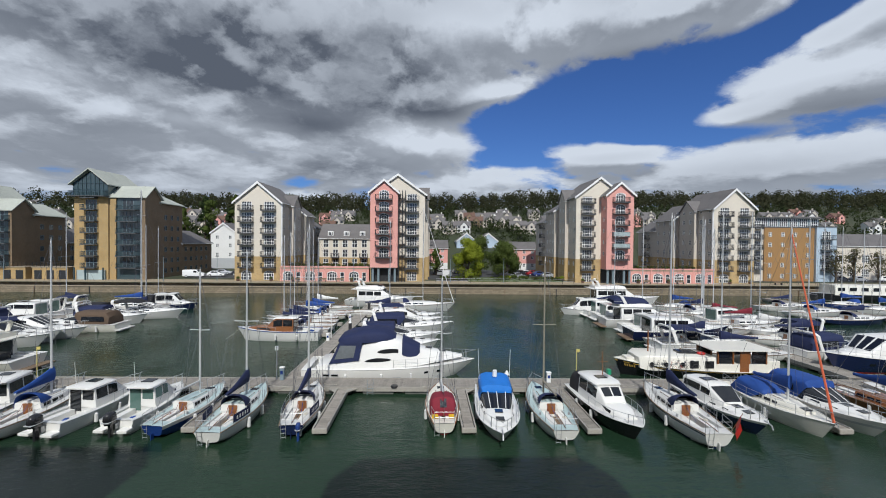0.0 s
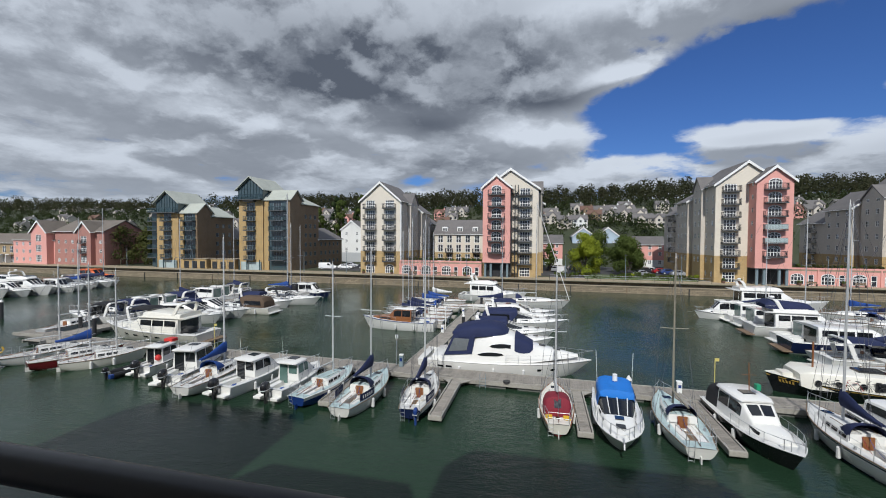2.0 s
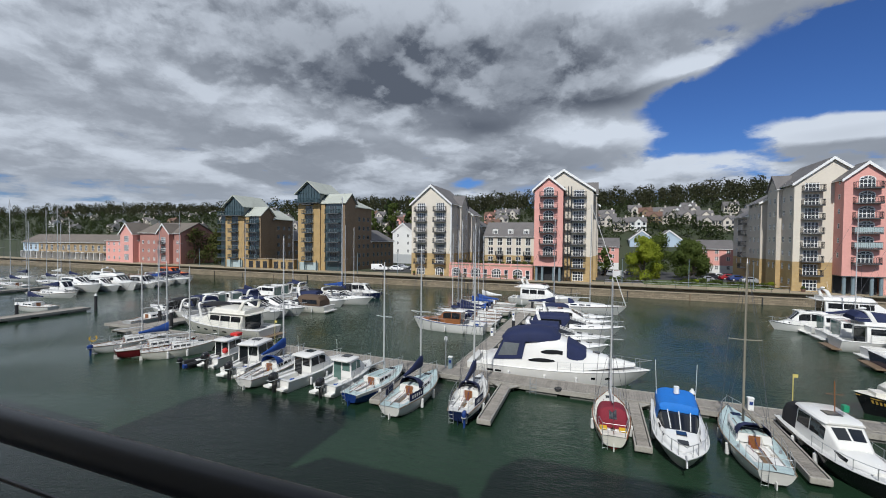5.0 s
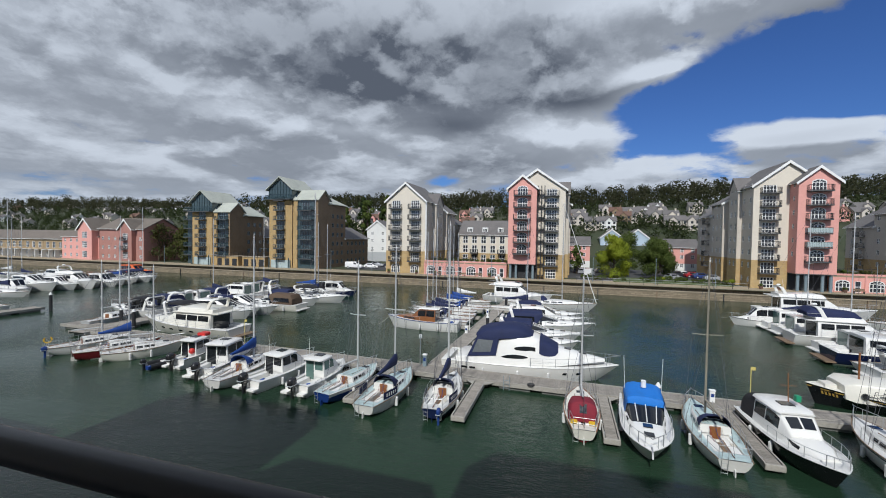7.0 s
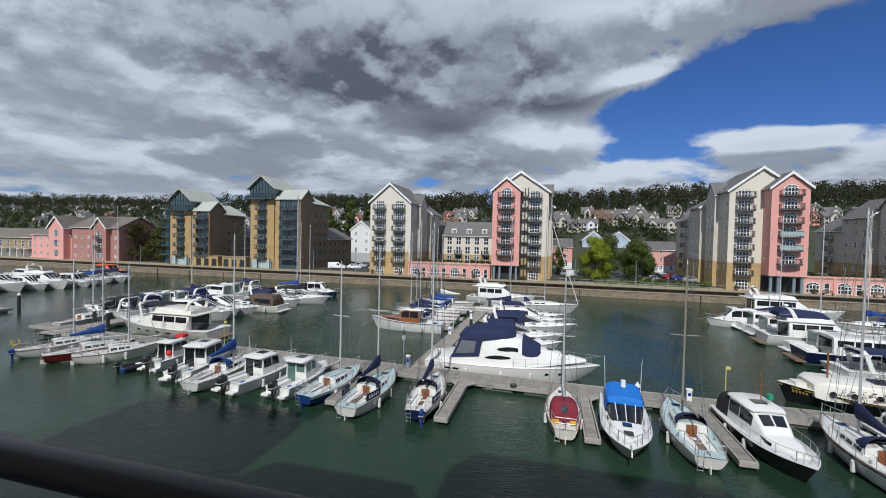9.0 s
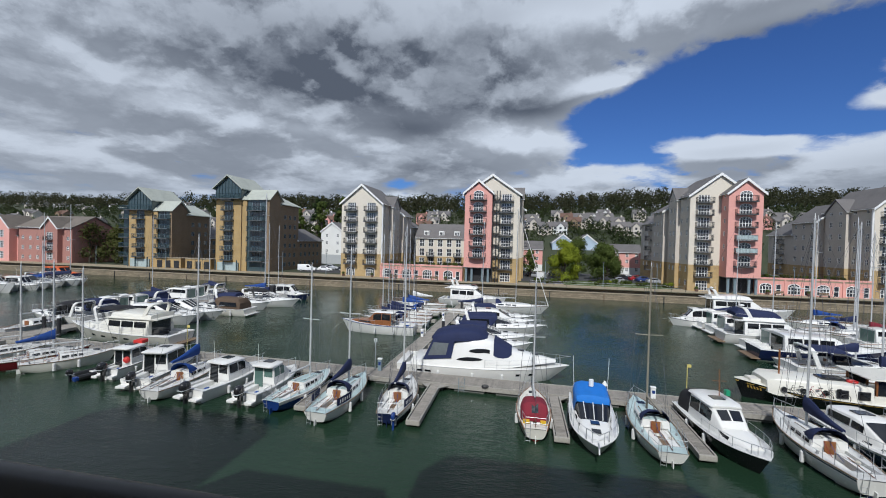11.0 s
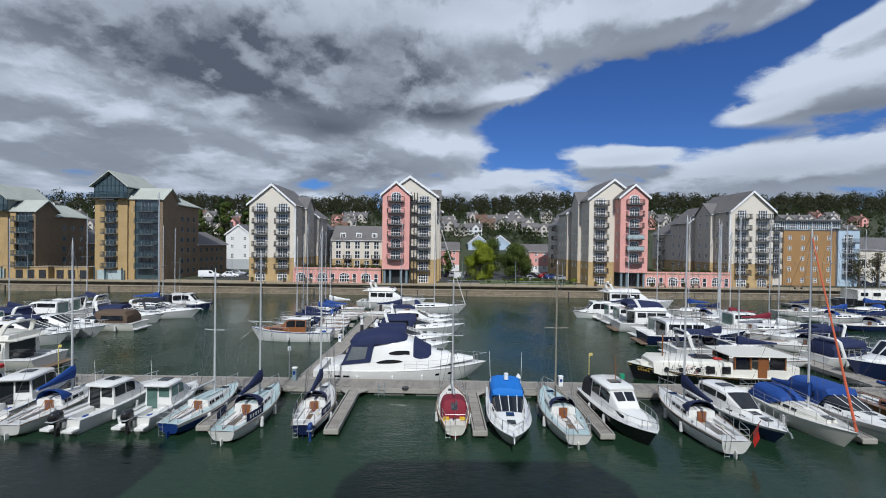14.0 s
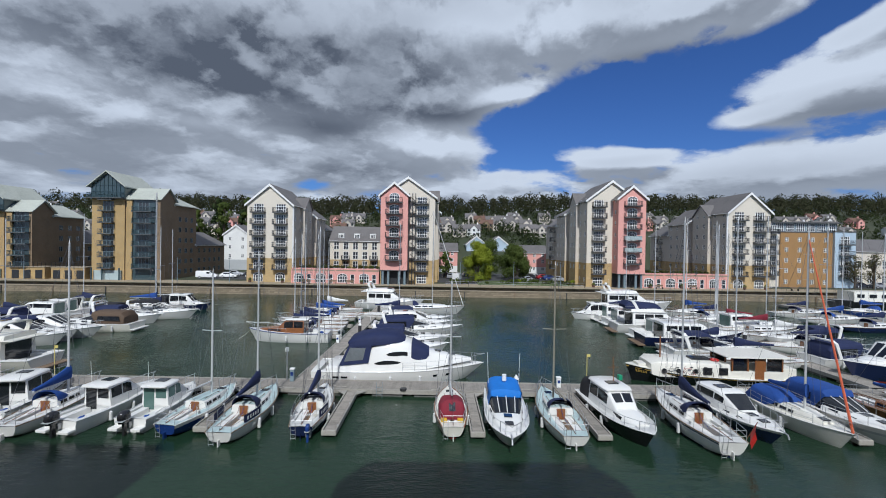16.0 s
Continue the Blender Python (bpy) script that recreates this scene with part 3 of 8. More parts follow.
def block(t, x0, x1, y0, y1, base, eave, peak=None, ridge="y", wall=RENDERC, low=None, split=0.0, roofm=SLATE, over=0.45, openings=None, side=None, barge=WHITEP, gutter=True):
    """Walls with cut windows, roof and trim of one volume, as parts of the building t.
    openings: side letter -> list of (u, z, window) in metres along that face seen from outside; peak: (offset along the gable, height)."""
    w, d = x1 - x0, y1 - y0
    for s, (fx, fy, rz) in SIDES.items():
        length = w if s in "SN" else d
        m = pose(x0 + fx * w, y0 + fy * d, 0, 0, 0, rz)
        ops = (openings or {}).get(s, [])
        holes = [(u - q[1] / 2, u + q[1] / 2, z, z + q[2]) for u, z, q in ops if q is not W_ARCH]
        pk = None
        if peak and ((ridge == "y" and s in "SN") or (ridge == "x" and s in "EW")):
            pk = (peak[0] if s in "SE" else length - peak[0], peak[1])
        mat = (side or wall) if s != "S" else wall
        if low:
            part("wall", panel(length, base, split, holes), low, t).matrix_basis = m
            part("wall", panel(length, split, eave, holes, pk), mat, t).matrix_basis = m
        else:
            part("wall", panel(length, base, eave, holes, pk), mat, t).matrix_basis = m
        for u, z, q in ops:
            spawn(q[0], m @ pose(u, -0.04 if q is W_ARCH else 0.06, z), t)
    o = over
    if peak:
        r = BM()
        px, pz = peak
        if ridge == "y":
            for xe, sg in ((0.0, -1), (w, 1)):
                k = (pz - eave) / max(0.1, abs(px - xe))
                pts = [(x0 + px, y0 - o, pz + 0.05), (x0 + xe + sg * o, y0 - o, eave - k * o + 0.05), (x0 + xe + sg * o, y0 - o, eave - k * o + 0.27), (x0 + px, y0 - o, pz + 0.3)]
                prism(r, pts, (0, d + 2 * o, 0))
                b = [(x0 + px, y0 - o - 0.06, pz - 0.28), (x0 + xe + sg * (o + 0.05), y0 - o - 0.06, eave - k * o - 0.25), (x0 + xe + sg * (o + 0.05), y0 - o - 0.06, eave - k * o + 0.24), (x0 + px, y0 - o - 0.06, pz + 0.31)]
                part("bargeboard", prism(BM(), b, (0, 0.055, 0)), barge, t)
                if gutter:
                    xx = x0 + xe + sg * (o + 0.06)
                    part("gutter", tube(BM(), [(xx, y0 - o, eave - k * o + 0.1), (xx, y1 + o, eave - k * o + 0.1)], 0.08, 5), barge, t)
        else:
            for ye, sg in ((0.0, -1), (d, 1)):
                k = (pz - eave) / max(0.1, abs(px - ye))
                pts = [(x0 - o, y0 + px, pz + 0.05), (x0 - o, y0 + ye + sg * o, eave - k * o + 0.05), (x0 - o, y0 + ye + sg * o, eave - k * o + 0.27), (x0 - o, y0 + px, pz + 0.3)]
                prism(r, pts, (w + 2 * o, 0, 0))
                if gutter:
                    yy = y0 + ye + sg * (o + 0.06)
                    part("gutter", tube(BM(), [(x0 - o, yy, eave - k * o + 0.1), (x1 + o, yy, eave - k * o + 0.1)], 0.08, 5), barge, t)
        part("roof", r, roofm, t)
    else:
        part("roof", box(BM(), x0 - o, x1 + o, y0 - o, y1 + o, eave, eave + 0.3), roofm, t)


def downpipe(t, x, y, z0, z1, mat=WHITEP, w=0.16):
    part("downpipe", tube(BM(), [(x, y, z0), (x, y, z1)], w / 2, 6), mat, t)


FLOORS = [5.3 + 2.67 * i for i in range(7)]  # balcony levels


def side_grid(u0, step, n, zs, q):
    return [(u0 + step * i, z + 0.9, q) for i in range(n) for z in zs]


def cream_tower(x0, x1, sx, label):
    """Seven-storey gabled block with two stacks of balconies; sx: side to which the lower wings show."""
    t = thing("apartment_building", pose(0, 0, 0), label, "apartment building", "waterside towers")
    w = x1 - x0
    cols = [w * 0.255, w * 0.745]
    fr = [(c, z + 0.02, W_FRENCH) for c in cols for z in FLOORS[:6]] + [(c, 2.35, W_ARCH) for c in cols]
    sd = side_grid(2.2, 3.4, 4, [2.4] + FLOORS[:6], W_SMALL)
    block(t, x0, x1, 98, 112, 2.2, 20.6, (w / 2, 25.1), "y", RENDERC, STONEY, 7.85, openings={"S": fr, "E" if sx > 0 else "W": sd}, side=RENDERG)
    for c in cols:
        for z in FLOORS[:6]:
            spawn(BAL, pose(x0 + c, 98, z), t)
    # cross gable and stepped wings behind
    xa, xb = (x1 - 2.0, x1 + 1.0) if sx > 0 else (x0 - 1.0, x0 + 2.0)
    block(t, xa, xb, 104, 110, 2.2, 20.2, (3.0, 22.9), "x", RENDERG, STONEY, 7.85, over=0.3, openings={"E" if sx > 0 else "W": side_grid(1.6, 2.8, 2, FLOORS[:6], W_SMALL)})
    xa, xb = (x0 + 1, x1 + 1.6) if sx > 0 else (x0 - 1.6, x1 - 1)
    block(t, xa, xb, 112, 121, 2.2, 18.5, ((xb - xa) / 2, 22.6), "y", RENDERG, STONEY, 7.85, openings={"E" if sx > 0 else "W": side_grid(1.5, 3.0, 3, FLOORS[:5], W_SMALL)})
    block(t, xa, xb, 121, 131, 2.2, 15.6, ((xb - xa) / 2, 19.2), "y", RENDERG, STONEY, 7.85, openings={"E" if sx > 0 else "W": side_grid(2.5, 3.2, 2, FLOORS[:4], W_SMALL)})
    for z in FLOORS[:4]:
        o = spawn(BAL_S, pose(xb if sx > 0 else xa, 125, z, 0, 0, 90 if sx > 0 else -90), t)
    downpipe(t, (x1 + 0.1) if sx > 0 else (x0 - 0.1), 98.25, 2.2, 20.4, WHITEP, 0.5)
    return t


cream_tower(-44.9, -34.3, 1, "cream rendered apartment block with gabled slate roof and stacked balconies")
cream_tower(69.8, 80.0, -1, "cream rendered gabled apartment block with yellow stone base and balconies")


def pink_tower(gx0, gx1, peak_x, px0, px1, pdeep, sx, label):
    """Eight-storey grey gable with a salmon pink bay before it on columns."""
    t = thing("apartment_building", pose(0, 0, 0), label, "apartment building", "waterside towers")
    w = gx1 - gx0
    gc = (px1 + gx1) / 2 + 0.1 if sx > 0 else (gx0 + px0) / 2 - 0.3
    fr = [(gc - gx0, z + 0.02, W_FRENCH) for z in FLOORS] + [(gc - gx0, 2.35, W_FRENCH)]
    vis = "E" if sx > 0 else "W"
    block(t, gx0, gx1, 98, 111, 2.2, 22.9, (peak_x - gx0, 27.4), "y", RENDERC, STONEY, 7.85, openings={"S": fr, vis: side_grid(2.0, 3.2, 4, [2.4] + FLOORS, W_SMALL)}, side=RENDERG)
    for z in FLOORS:
        spawn(BAL, pose(gc, 98, z), t)
    wing = (gx0 - 1.2, gx1 - 1) if sx < 0 else (gx0 + 1, gx1 + 1.2)
    ca = (gx0 - 0.8, gx0 + 2) if sx < 0 else (gx1 - 2, gx1 + 0.8)
    block(t, ca[0], ca[1], 103.5, 108.5, 2.2, 22.5, (2.5, 25.2), "x", RENDERG, STONEY, 7.85, over=0.3, openings={vis: side_grid(1.4, 2.3, 2, FLOORS, W_SMALL)})
    block(t, wing[0], wing[1], 111, 119, 2.2, 20.4, ((wing[1] - wing[0]) / 2, 24.0), "y", RENDERG, STONEY, 7.85, openings={vis: side_grid(1.6, 2.6, 3, FLOORS[:6], W_SMALL)})
    block(t, wing[0], wing[1], 119, 130, 2.2, 17.8, ((wing[1] - wing[0]) / 2, 21.2), "y", RENDERG, STONEY, 7.85, openings={vis: side_grid(3.0, 3.2, 2, FLOORS[:5], W_SMALL)})
    for z in FLOORS[:5]:
        spawn(BAL_S, pose(wing[0] if sx < 0 else wing[1], 121, z, 0, 0, -90 if sx < 0 else 90), t)
    # pink bay
    pw = px1 - px0
    y0 = 98 - pdeep
    block(t, px0, px1, y0, 97.96, 5.6, 23.1, (pw / 2, 25.8), "y", RENDERP, openings={"S": [(pw / 2, z + 0.03, W_ARCH) for z in FLOORS[1:]], "W": side_grid(pdeep / 2, 1, 1, FLOORS[1:], W_TINY)})
    part("soffit", box(BM(), px0, px1, y0, 97.9, 5.45, 5.6), SLAB, t)
    for i, z in enumerate(FLOORS[1:]):
        spawn(BAL_CG if (sx < 0 and i in (1, 2)) else BAL_C, pose((px0 + px1) / 2, y0, z), t)
    for x in (px0 + 0.6, px0 + 1.9, px1 - 1.9, px1 - 0.6):
        part("column", tube(BM(), [(x, y0 + 0.5, 2.2), (x, y0 + 0.5, 5.45)], 0.28, 10), GREYP, t)
    # dark sheet standing in for the deep shade under the bay
    part("undercroft_wall", box(BM(), px0, px1, 97.6, 97.9, 2.2, 5.45), RAILM, t)
    return t


tp = pink_tower(-13.4, -0.6, -7.0, -13.2, -6.9, 2.2, 1, "salmon pink and cream apartment tower with arched balcony doors")
pink_tower(35.7, 47.6, 41.5, 41.8, 48.2, 3.2, -1, "salmon pink and grey apartment tower raised on columns")
# steel stair lattice between the two fronts of the first tower
for i in range(8):
    part("lattice_deck", box(BM(), -6.7, -5.2, 97.0, 97.9, 3.0 + i * 2.67, 3.08 + i * 2.67), RAILM, tp)
for x in (-6.7, -5.9, -5.2):
    part("lattice_post", box(BM(), x - 0.1, x + 0.1, 97.0, 97.12, 2.2, 23.6), RAILM, tp)
for i in range(15):
    z = 3.0 + i * 1.335
    part("lattice_brace", tube(BM(), [(-6.7 if i % 2 else -5.2, 97.02, z), (-5.2 if i % 2 else -6.7, 97.02, z + 1.335)], 0.04, 4), RAILM, tp)


def yellow_tower(x0, label, top, second):
    """Yellow brick tower with a glazed gable top, brown brick flank and pale metal roofs."""
    t = thing("apartment_building", pose(0, 0, 0), label, "apartment building", "waterside towers")
    w = 7.6
    e = top - 3.1
    n = int((e - 5.6) / 2.67)
    fl = [5.0 + 2.67 * i for i in range(n)]
    block(t, x0, x0 + w, 98, 106, 2.2, e - 3.2, None, wall=BRICKY, side=BRICKB, roofm=RAILM, over=0.0, openings={"S": [(w / 2, z + 0.03, W_STRIP) for z in fl]})
    for z in fl:
        spawn(BAL_T, pose(x0 + w / 2, 98, z), t)
    # glazed crown
    part("crown_glass", panel(w + 0.1, e - 3.0, e, [], (w / 2, top - 0.4)), TEALGL, t).matrix_basis = pose(x0 - 0.05, 97.9, 0)
    part("crown_glass", panel(10, e - 3.0, e, []), TEALGL, t).matrix_basis = pose(x0 + w + 0.04, 97.9, 0, 0, 0, 90)
    part("crown_glass", panel(10, e - 3.0, e, []), TEALGL, t).matrix_basis = pose(x0 - 0.04, 107.9, 0, 0, 0, -90)
    bars = BM()
    for i in range(9):
        x = x0 + w * i / 8
        box(bars, x - 0.05, x + 0.05, 97.78, 97.9, e - 3.0, e + (top - e - 0.5) * (1 - abs(i - 4) / 4))
    for z in (e - 3.0, e - 1.5, e):
        box(bars, x0 - 0.1, x0 + w + 0.1, 97.77, 97.89, z - 0.06, z + 0.06)
    part("crown_frame", bars, TEALST, t)
    spawn(BAL_W, pose(x0 + w / 2, 98, e - 3.0), t).scale = (1.75, 1, 1)
    r = BM()
    for xe, sg in ((0.0, -1), (w, 1)):
        k = (top - e) / (w / 2)
        prism(r, [(x0 + w / 2, 97.1, top), (x0 + xe + sg * 0.7, 97.1, e - k * 0.7), (x0 + xe + sg * 0.7, 97.1, e - k * 0.7 + 0.25), (x0 + w / 2, 97.1, top + 0.28)], (0, 11.5, 0))
    part("roof", r, PATINA, t)
    # second bay and the brown flank
    e2 = top - 6.0
    x2, x3 = x0 + w, x0 + w + second
    fr2 = [(second / 2, z + 0.03, W_STRIP) for z in fl if z + 2.4 < e2]
    block(t, x2 + 0.02, x3, 98.6, 104, 2.2, e2, (2.7, e2 + 2.4), "x", TEALGL, openings={"S": fr2}, side=BRICKB, roofm=PATINA, over=0.5, barge=PATINA)
    part("brick_pier", box(BM(), x2 + 0.05, x2 + 1.5, 98.3, 98.59, 2.2, e2 - 0.3), BRICKY, t)
    part("brick_pier", box(BM(), x3 - 0.7, x3, 98.45, 98.59, 2.2, e2 - 0.3), BRICKB, t)
    for u, z, q in fr2:
        spawn(BAL_W, pose(x2 + second / 2 + 0.4, 98.6, z - 0.03), t)
    sd = [(2.0 + 2.5 * i, z + 0.8, W_GREY) for i in range(3) for z in [2.4] + fl[:-1] if z + 2.2 < e2 - 1.5]
    block(t, x0 + 1.5, x3 - 0.03, 104, 113, 2.2, e2 - 1.0, ((x3 - x0 - 1.5) / 2, e2 + 2.0), "y", BRICKB, openings={"E": sd}, roofm=PATINA, barge=PATINA)
    sd = [(1.6 + 2.6 * i, z + 0.8, W_GREY) for i in range(5) for z in [2.4] + fl[:2]]
    block(t, x0 + 2, x3 - 0.06, 113, 128, 2.2, 10.6, ((x3 - x0 - 2) / 2, 14.0), "y", BRICKB, openings={"E": sd}, roofm=SLATE)
    part("ground_glazing", box(BM(), x0 + 0.6, x0 + w - 0.6, 97.8, 98.1, 2.2, 4.4), BALGLASS, t)
    for x in (x0 + 0.6, x0 + w * 0.4, x0 + w - 0.6):
        part("column", tube(BM(), [(x, 97.2, 2.2), (x, 97.2, 5.0)], 0.16, 8), TEALST, t)
    return t


yellow_tower(-81.1, "yellow brick apartment tower with green glazed crown and brown brick flank", 27.5, 8.0)
ta = yellow_tower(-109.0, "yellow brick apartment tower with glazed gable crown beside the quay", 24.2, 6.0)
for z in [5.0 + 2.67 * i for i in range(6)]:
    spawn(BAL_T, pose(-111.2, 99.5, z), ta)
part("stair_glass", box(BM(), -112.6, -109.1, 99.6, 106, 2.2, 18.6), TEALGL, ta)
part("stair_roof", box(BM(), -113.2, -108.9, 98.4, 106.5, 18.6, 18.85), PATINA, ta)


def arcade(x0, x1, n, label):
    t = thing("arcade_building", pose(0, 0, 0), label, "low building", "pink arcades")
    w = x1 - x0
    st = w / n
    wins = [((i + 0.32) * st, 2.4, W_ARCH) for i in range(n)]
    drs = [((i + 0.78) * st, 2.25, W_DOOR) for i in range(n)]
    block(t, x0, x1, 97, 103, 2.2, 5.1, None, wall=RENDERP, openings={"S": wins + drs}, roofm=PAVE, over=0.05)
    part("parapet", box(BM(), x0, x1, 96.9, 97.15, 5.4, 5.75), RENDERP, t)
    for i in range(n):
        part("pilaster", box(BM(), x0 + i * st - 0.15, x0 + i * st + 0.15, 96.85, 96.995, 2.2, 5.4), RENDERP, t)
    r = BM()
    tube(r, [(x0, 97.1, 6.7), (x1, 97.1, 6.7)], 0.025, 4)
    for i in range(int(w / 1.2) + 1):
        box(r, x0 + i * 1.2 - 0.02, x0 + i * 1.2 + 0.02, 97.08, 97.12, 5.75, 6.7)
    part("terrace_railing", r, RAILM, t)
    return t


arcade(-33.9, -13.6, 4, "low salmon pink arcade with white arched windows and roof terrace")
arcade(48.6, 69.4, 4, "low salmon pink arcade with white arched windows")


def gabled(name, x0, x1, y0, y1, base, eave, peak, ridge, wallm, roofm, ops, label, cat="house", group="", low=None, split=0):
    t = thing(name, pose(0, 0, 0), label, cat, group)
    block(t, x0, x1, y0, y1, base, eave, peak, ridge, wallm, low, split, roofm, openings=ops, over=0.3)
    return t


# mansard block between the cream and the pink tower
g = gabled("apartment_building", -30.5, -15.5, 118, 128, 2.2, 12.4, (5, 16.4), "x", RENDERC, SLATE,
           {"S": [(1.8 + 2.7 * i, z, W_PAIR) for i in range(5) for z in (4.5, 7.2, 9.9)]}, "cream apartment block with grey slate roof and white dormers", "apartment building", "", STONEY, 7.0)
for x in (-27.5, -23, -18.5):
    part("dormer", box(BM(), x - 0.8, x + 0.8, 118.6, 121, 13.0, 14.5), WHITEP, g)
    spawn(W_DORM[0], pose(x, 118.55, 13.2), g)
for x in (-26, -18):
    for z in (4.4, 7.1):
        spawn(BAL_S, pose(x, 118, z), g)
# white house with grey base
gabled("house", -72, -63.5, 140, 150, 2.2, 14.0, (4.2, 17.2), "y", RENDERW, SLATE, {"S": [(2.2 + 4.2 * i, z, W_SMALL) for i in range(2) for z in (6.3, 9.3, 12.0)]}, "white rendered town house with slate roof", low=GREYGEL, split=5.6)
# low yellow stone garden walls with gates
for x0, x1 in ((-99.5, -91.5), (-90, -82.2)):
    t = thing("garden_wall", pose(0, 0, 0), "low yellow brick bin store wall with dark gates", "wall", "quay garden walls")
    part("wall_body", box(BM(), x0, x1, 97.5, 101, 2.2, 4.9), BRICKY, t)
    part("cap", box(BM(), x0 - 0.1, x1 + 0.1, 97.35, 101.1, 4.9, 5.05), KERB, t)
    for i in range(3):
        x = x0 + 1.3 + i * 2.7
        part("gate", box(BM(), x - 0.8, x + 0.8, 97.42, 97.5, 2.3, 4.3), RAILM, t)
    r = BM()
    for i in range(10):
        x = x0 + (x1 - x0) * i / 9
        box(r, x - 0.03, x + 0.03, 97.6, 97.66, 5.05, 6.1)
    tube(r, [(x0, 97.63, 6.1), (x1, 97.63, 6.1)], 0.03, 4)
    part("railing", r, RAILM, t)
# pink houses beyond the open ground
gabled("house", -1.5, 7.0, 141, 150, 2.2, 9.6, (4.2, 12.2), "x", RENDERP, SLATE, {"S": [(1.5 + 2.6 * i, z, W_SMALL) for i in range(3) for z in (3.4, 6.0, 8.2)]}, "pink rendered town house with hipped slate roof", low=RENDERW, split=4.6)
gabled("house", 29, 38, 141, 150, 2.2, 9.4, (4.5, 11.8), "x", RENDERP, SLATE, {"S": [(1.5 + 2.9 * i, z, W_SMALL) for i in range(3) for z in (3.4, 6.0, 8.0)]}, "pink rendered town house with white ground floor", low=RENDERW, split=4.6)
gabled("house", 38.4, 46, 144, 152, 2.2, 6.8, (4.0, 9.2), "x", RENDERC, TILER, {"S": [(2 + 3 * i, 3.4, W_SMALL) for i in range(2)]}, "cream cottage with brown tiled roof")
for x0, mat in ((12, RENDERB), (21, RENDERB)):
    gabled("house", x0, x0 + 8, 168, 178, 3.5, 12.2, (4, 15.4), "y", mat, SLATE, {"S": [(2 + 4 * i, z, W_SMALL) for i in range(2) for z in (6, 9)]}, "pale blue gabled town house", group="pale blue houses")
# orange and blue block, with a setback top floor
t = thing("apartment_building", pose(0, 0, 0), "ochre and pale blue flat-roofed apartment block", "apartment building")
block(t, 88.4, 102, 105, 120, 2.2, 16.3, None, wall=RENDERO, roofm=SLAB, over=0.1, openings={"S": [(1.6 + 3.4 * i, z + 0.6, W_SMALL) for i in range(4) for z in FLOORS[:4] + [2.4]]})
block(t, 102.02, 107.5, 104.4, 120, 2.2, 16.5, None, wall=RENDERB, roofm=SLAB, over=0.1, openings={"S": [(2.7, z, W_FRENCH) for z in FLOORS[:4]]})
block(t, 84.6, 88.38, 105.3, 120, 2.2, 16.3, None, wall=RENDERC, roofm=SLAB, over=0.1, openings={"S": [(1.9, z, W_FRENCH) for z in FLOORS[:5]]})
for z in FLOORS[:5]:
    spawn(BAL_S, pose(86.5, 105.3, z), t)
for z in FLOORS[:4]:
    spawn(BAL, pose(104.7, 104.4, z), t)
block(t, 86, 106, 108, 119, 16.6, 18.9, None, wall=GREYP, roofm=SLAB, over=0.8, openings={"S": [(1.8 + 2.8 * i, 16.75, W_FRENCH) for i in range(7)]})
# grey-roofed works building to the east
g = gabled("apartment_building", 110, 148, 112, 128, 2.2, 11.6, (8, 15.0), "x", RENDERC, SLATE, {"S": [(2 + 4 * i, z, W_FRENCH) for i in range(9) for z in (3.0, 7.0)]}, "long cream block with grey pitched roof", "apartment building")
gabled("house", 128, 140, 190, 200, hill(132, 195), 20.5, (5, 23), "x", RENDERW, SLAB, {"S": [(2 + 3 * i, z, W_FRENCH) for i in range(4) for z in (14, 17)]}, "white flat-fronted house on the hillside")
gabled("house", 150, 164, 190, 200, hill(155, 195), 21.0, (5, 24.5), "x", RENDERG, SLATE, {"S": [(2 + 3 * i, z, W_SMALL) for i in range(4) for z in (15, 18)]}, "grey house with slate roof on the hillside")

# western terrace and the pink corner block
t = gabled("apartment_building", -168, -150, 99, 113, 2.2, 9.8, (7, 13.4), "x", RENDERP, ROOFB,
           {"S": [(1.5 + 2.9 * i, z, W_SMALL) for i in range(6) for z in (3.0, 5.6, 8.0)]}, "pink rendered waterside block with a tall gable", "apartment building")
block(t, -157, -150.5, 97, 104, 2.2, 12.4, (3.2, 15.8), "y", RENDERP, None, 0, ROOFB, openings={"S": [(3.2, z, W_FRENCH) for z in (3.0, 6.2, 9.4)]})
block(t, -149.9, -130, 99, 112, 2.2, 12.6, (6.5, 16.0), "x", RENDERD, None, 0, ROOFB, openings={"S": [(1.6 + 2.8 * i, z, W_SMALL) for i in range(7) for z in (3.0, 5.9, 8.8)]})
block(t, -139, -133.5, 97.6, 103, 2.2, 12.6, (2.7, 15.5), "y", RENDERD, None, 0, ROOFB, openings={"S": [(2.7, z, W_FRENCH) for z in (3.0, 6.0, 9.0)]})
for z in (5.9, 8.9):
    spawn(BAL_S, pose(-136.3, 97.6, z), t)
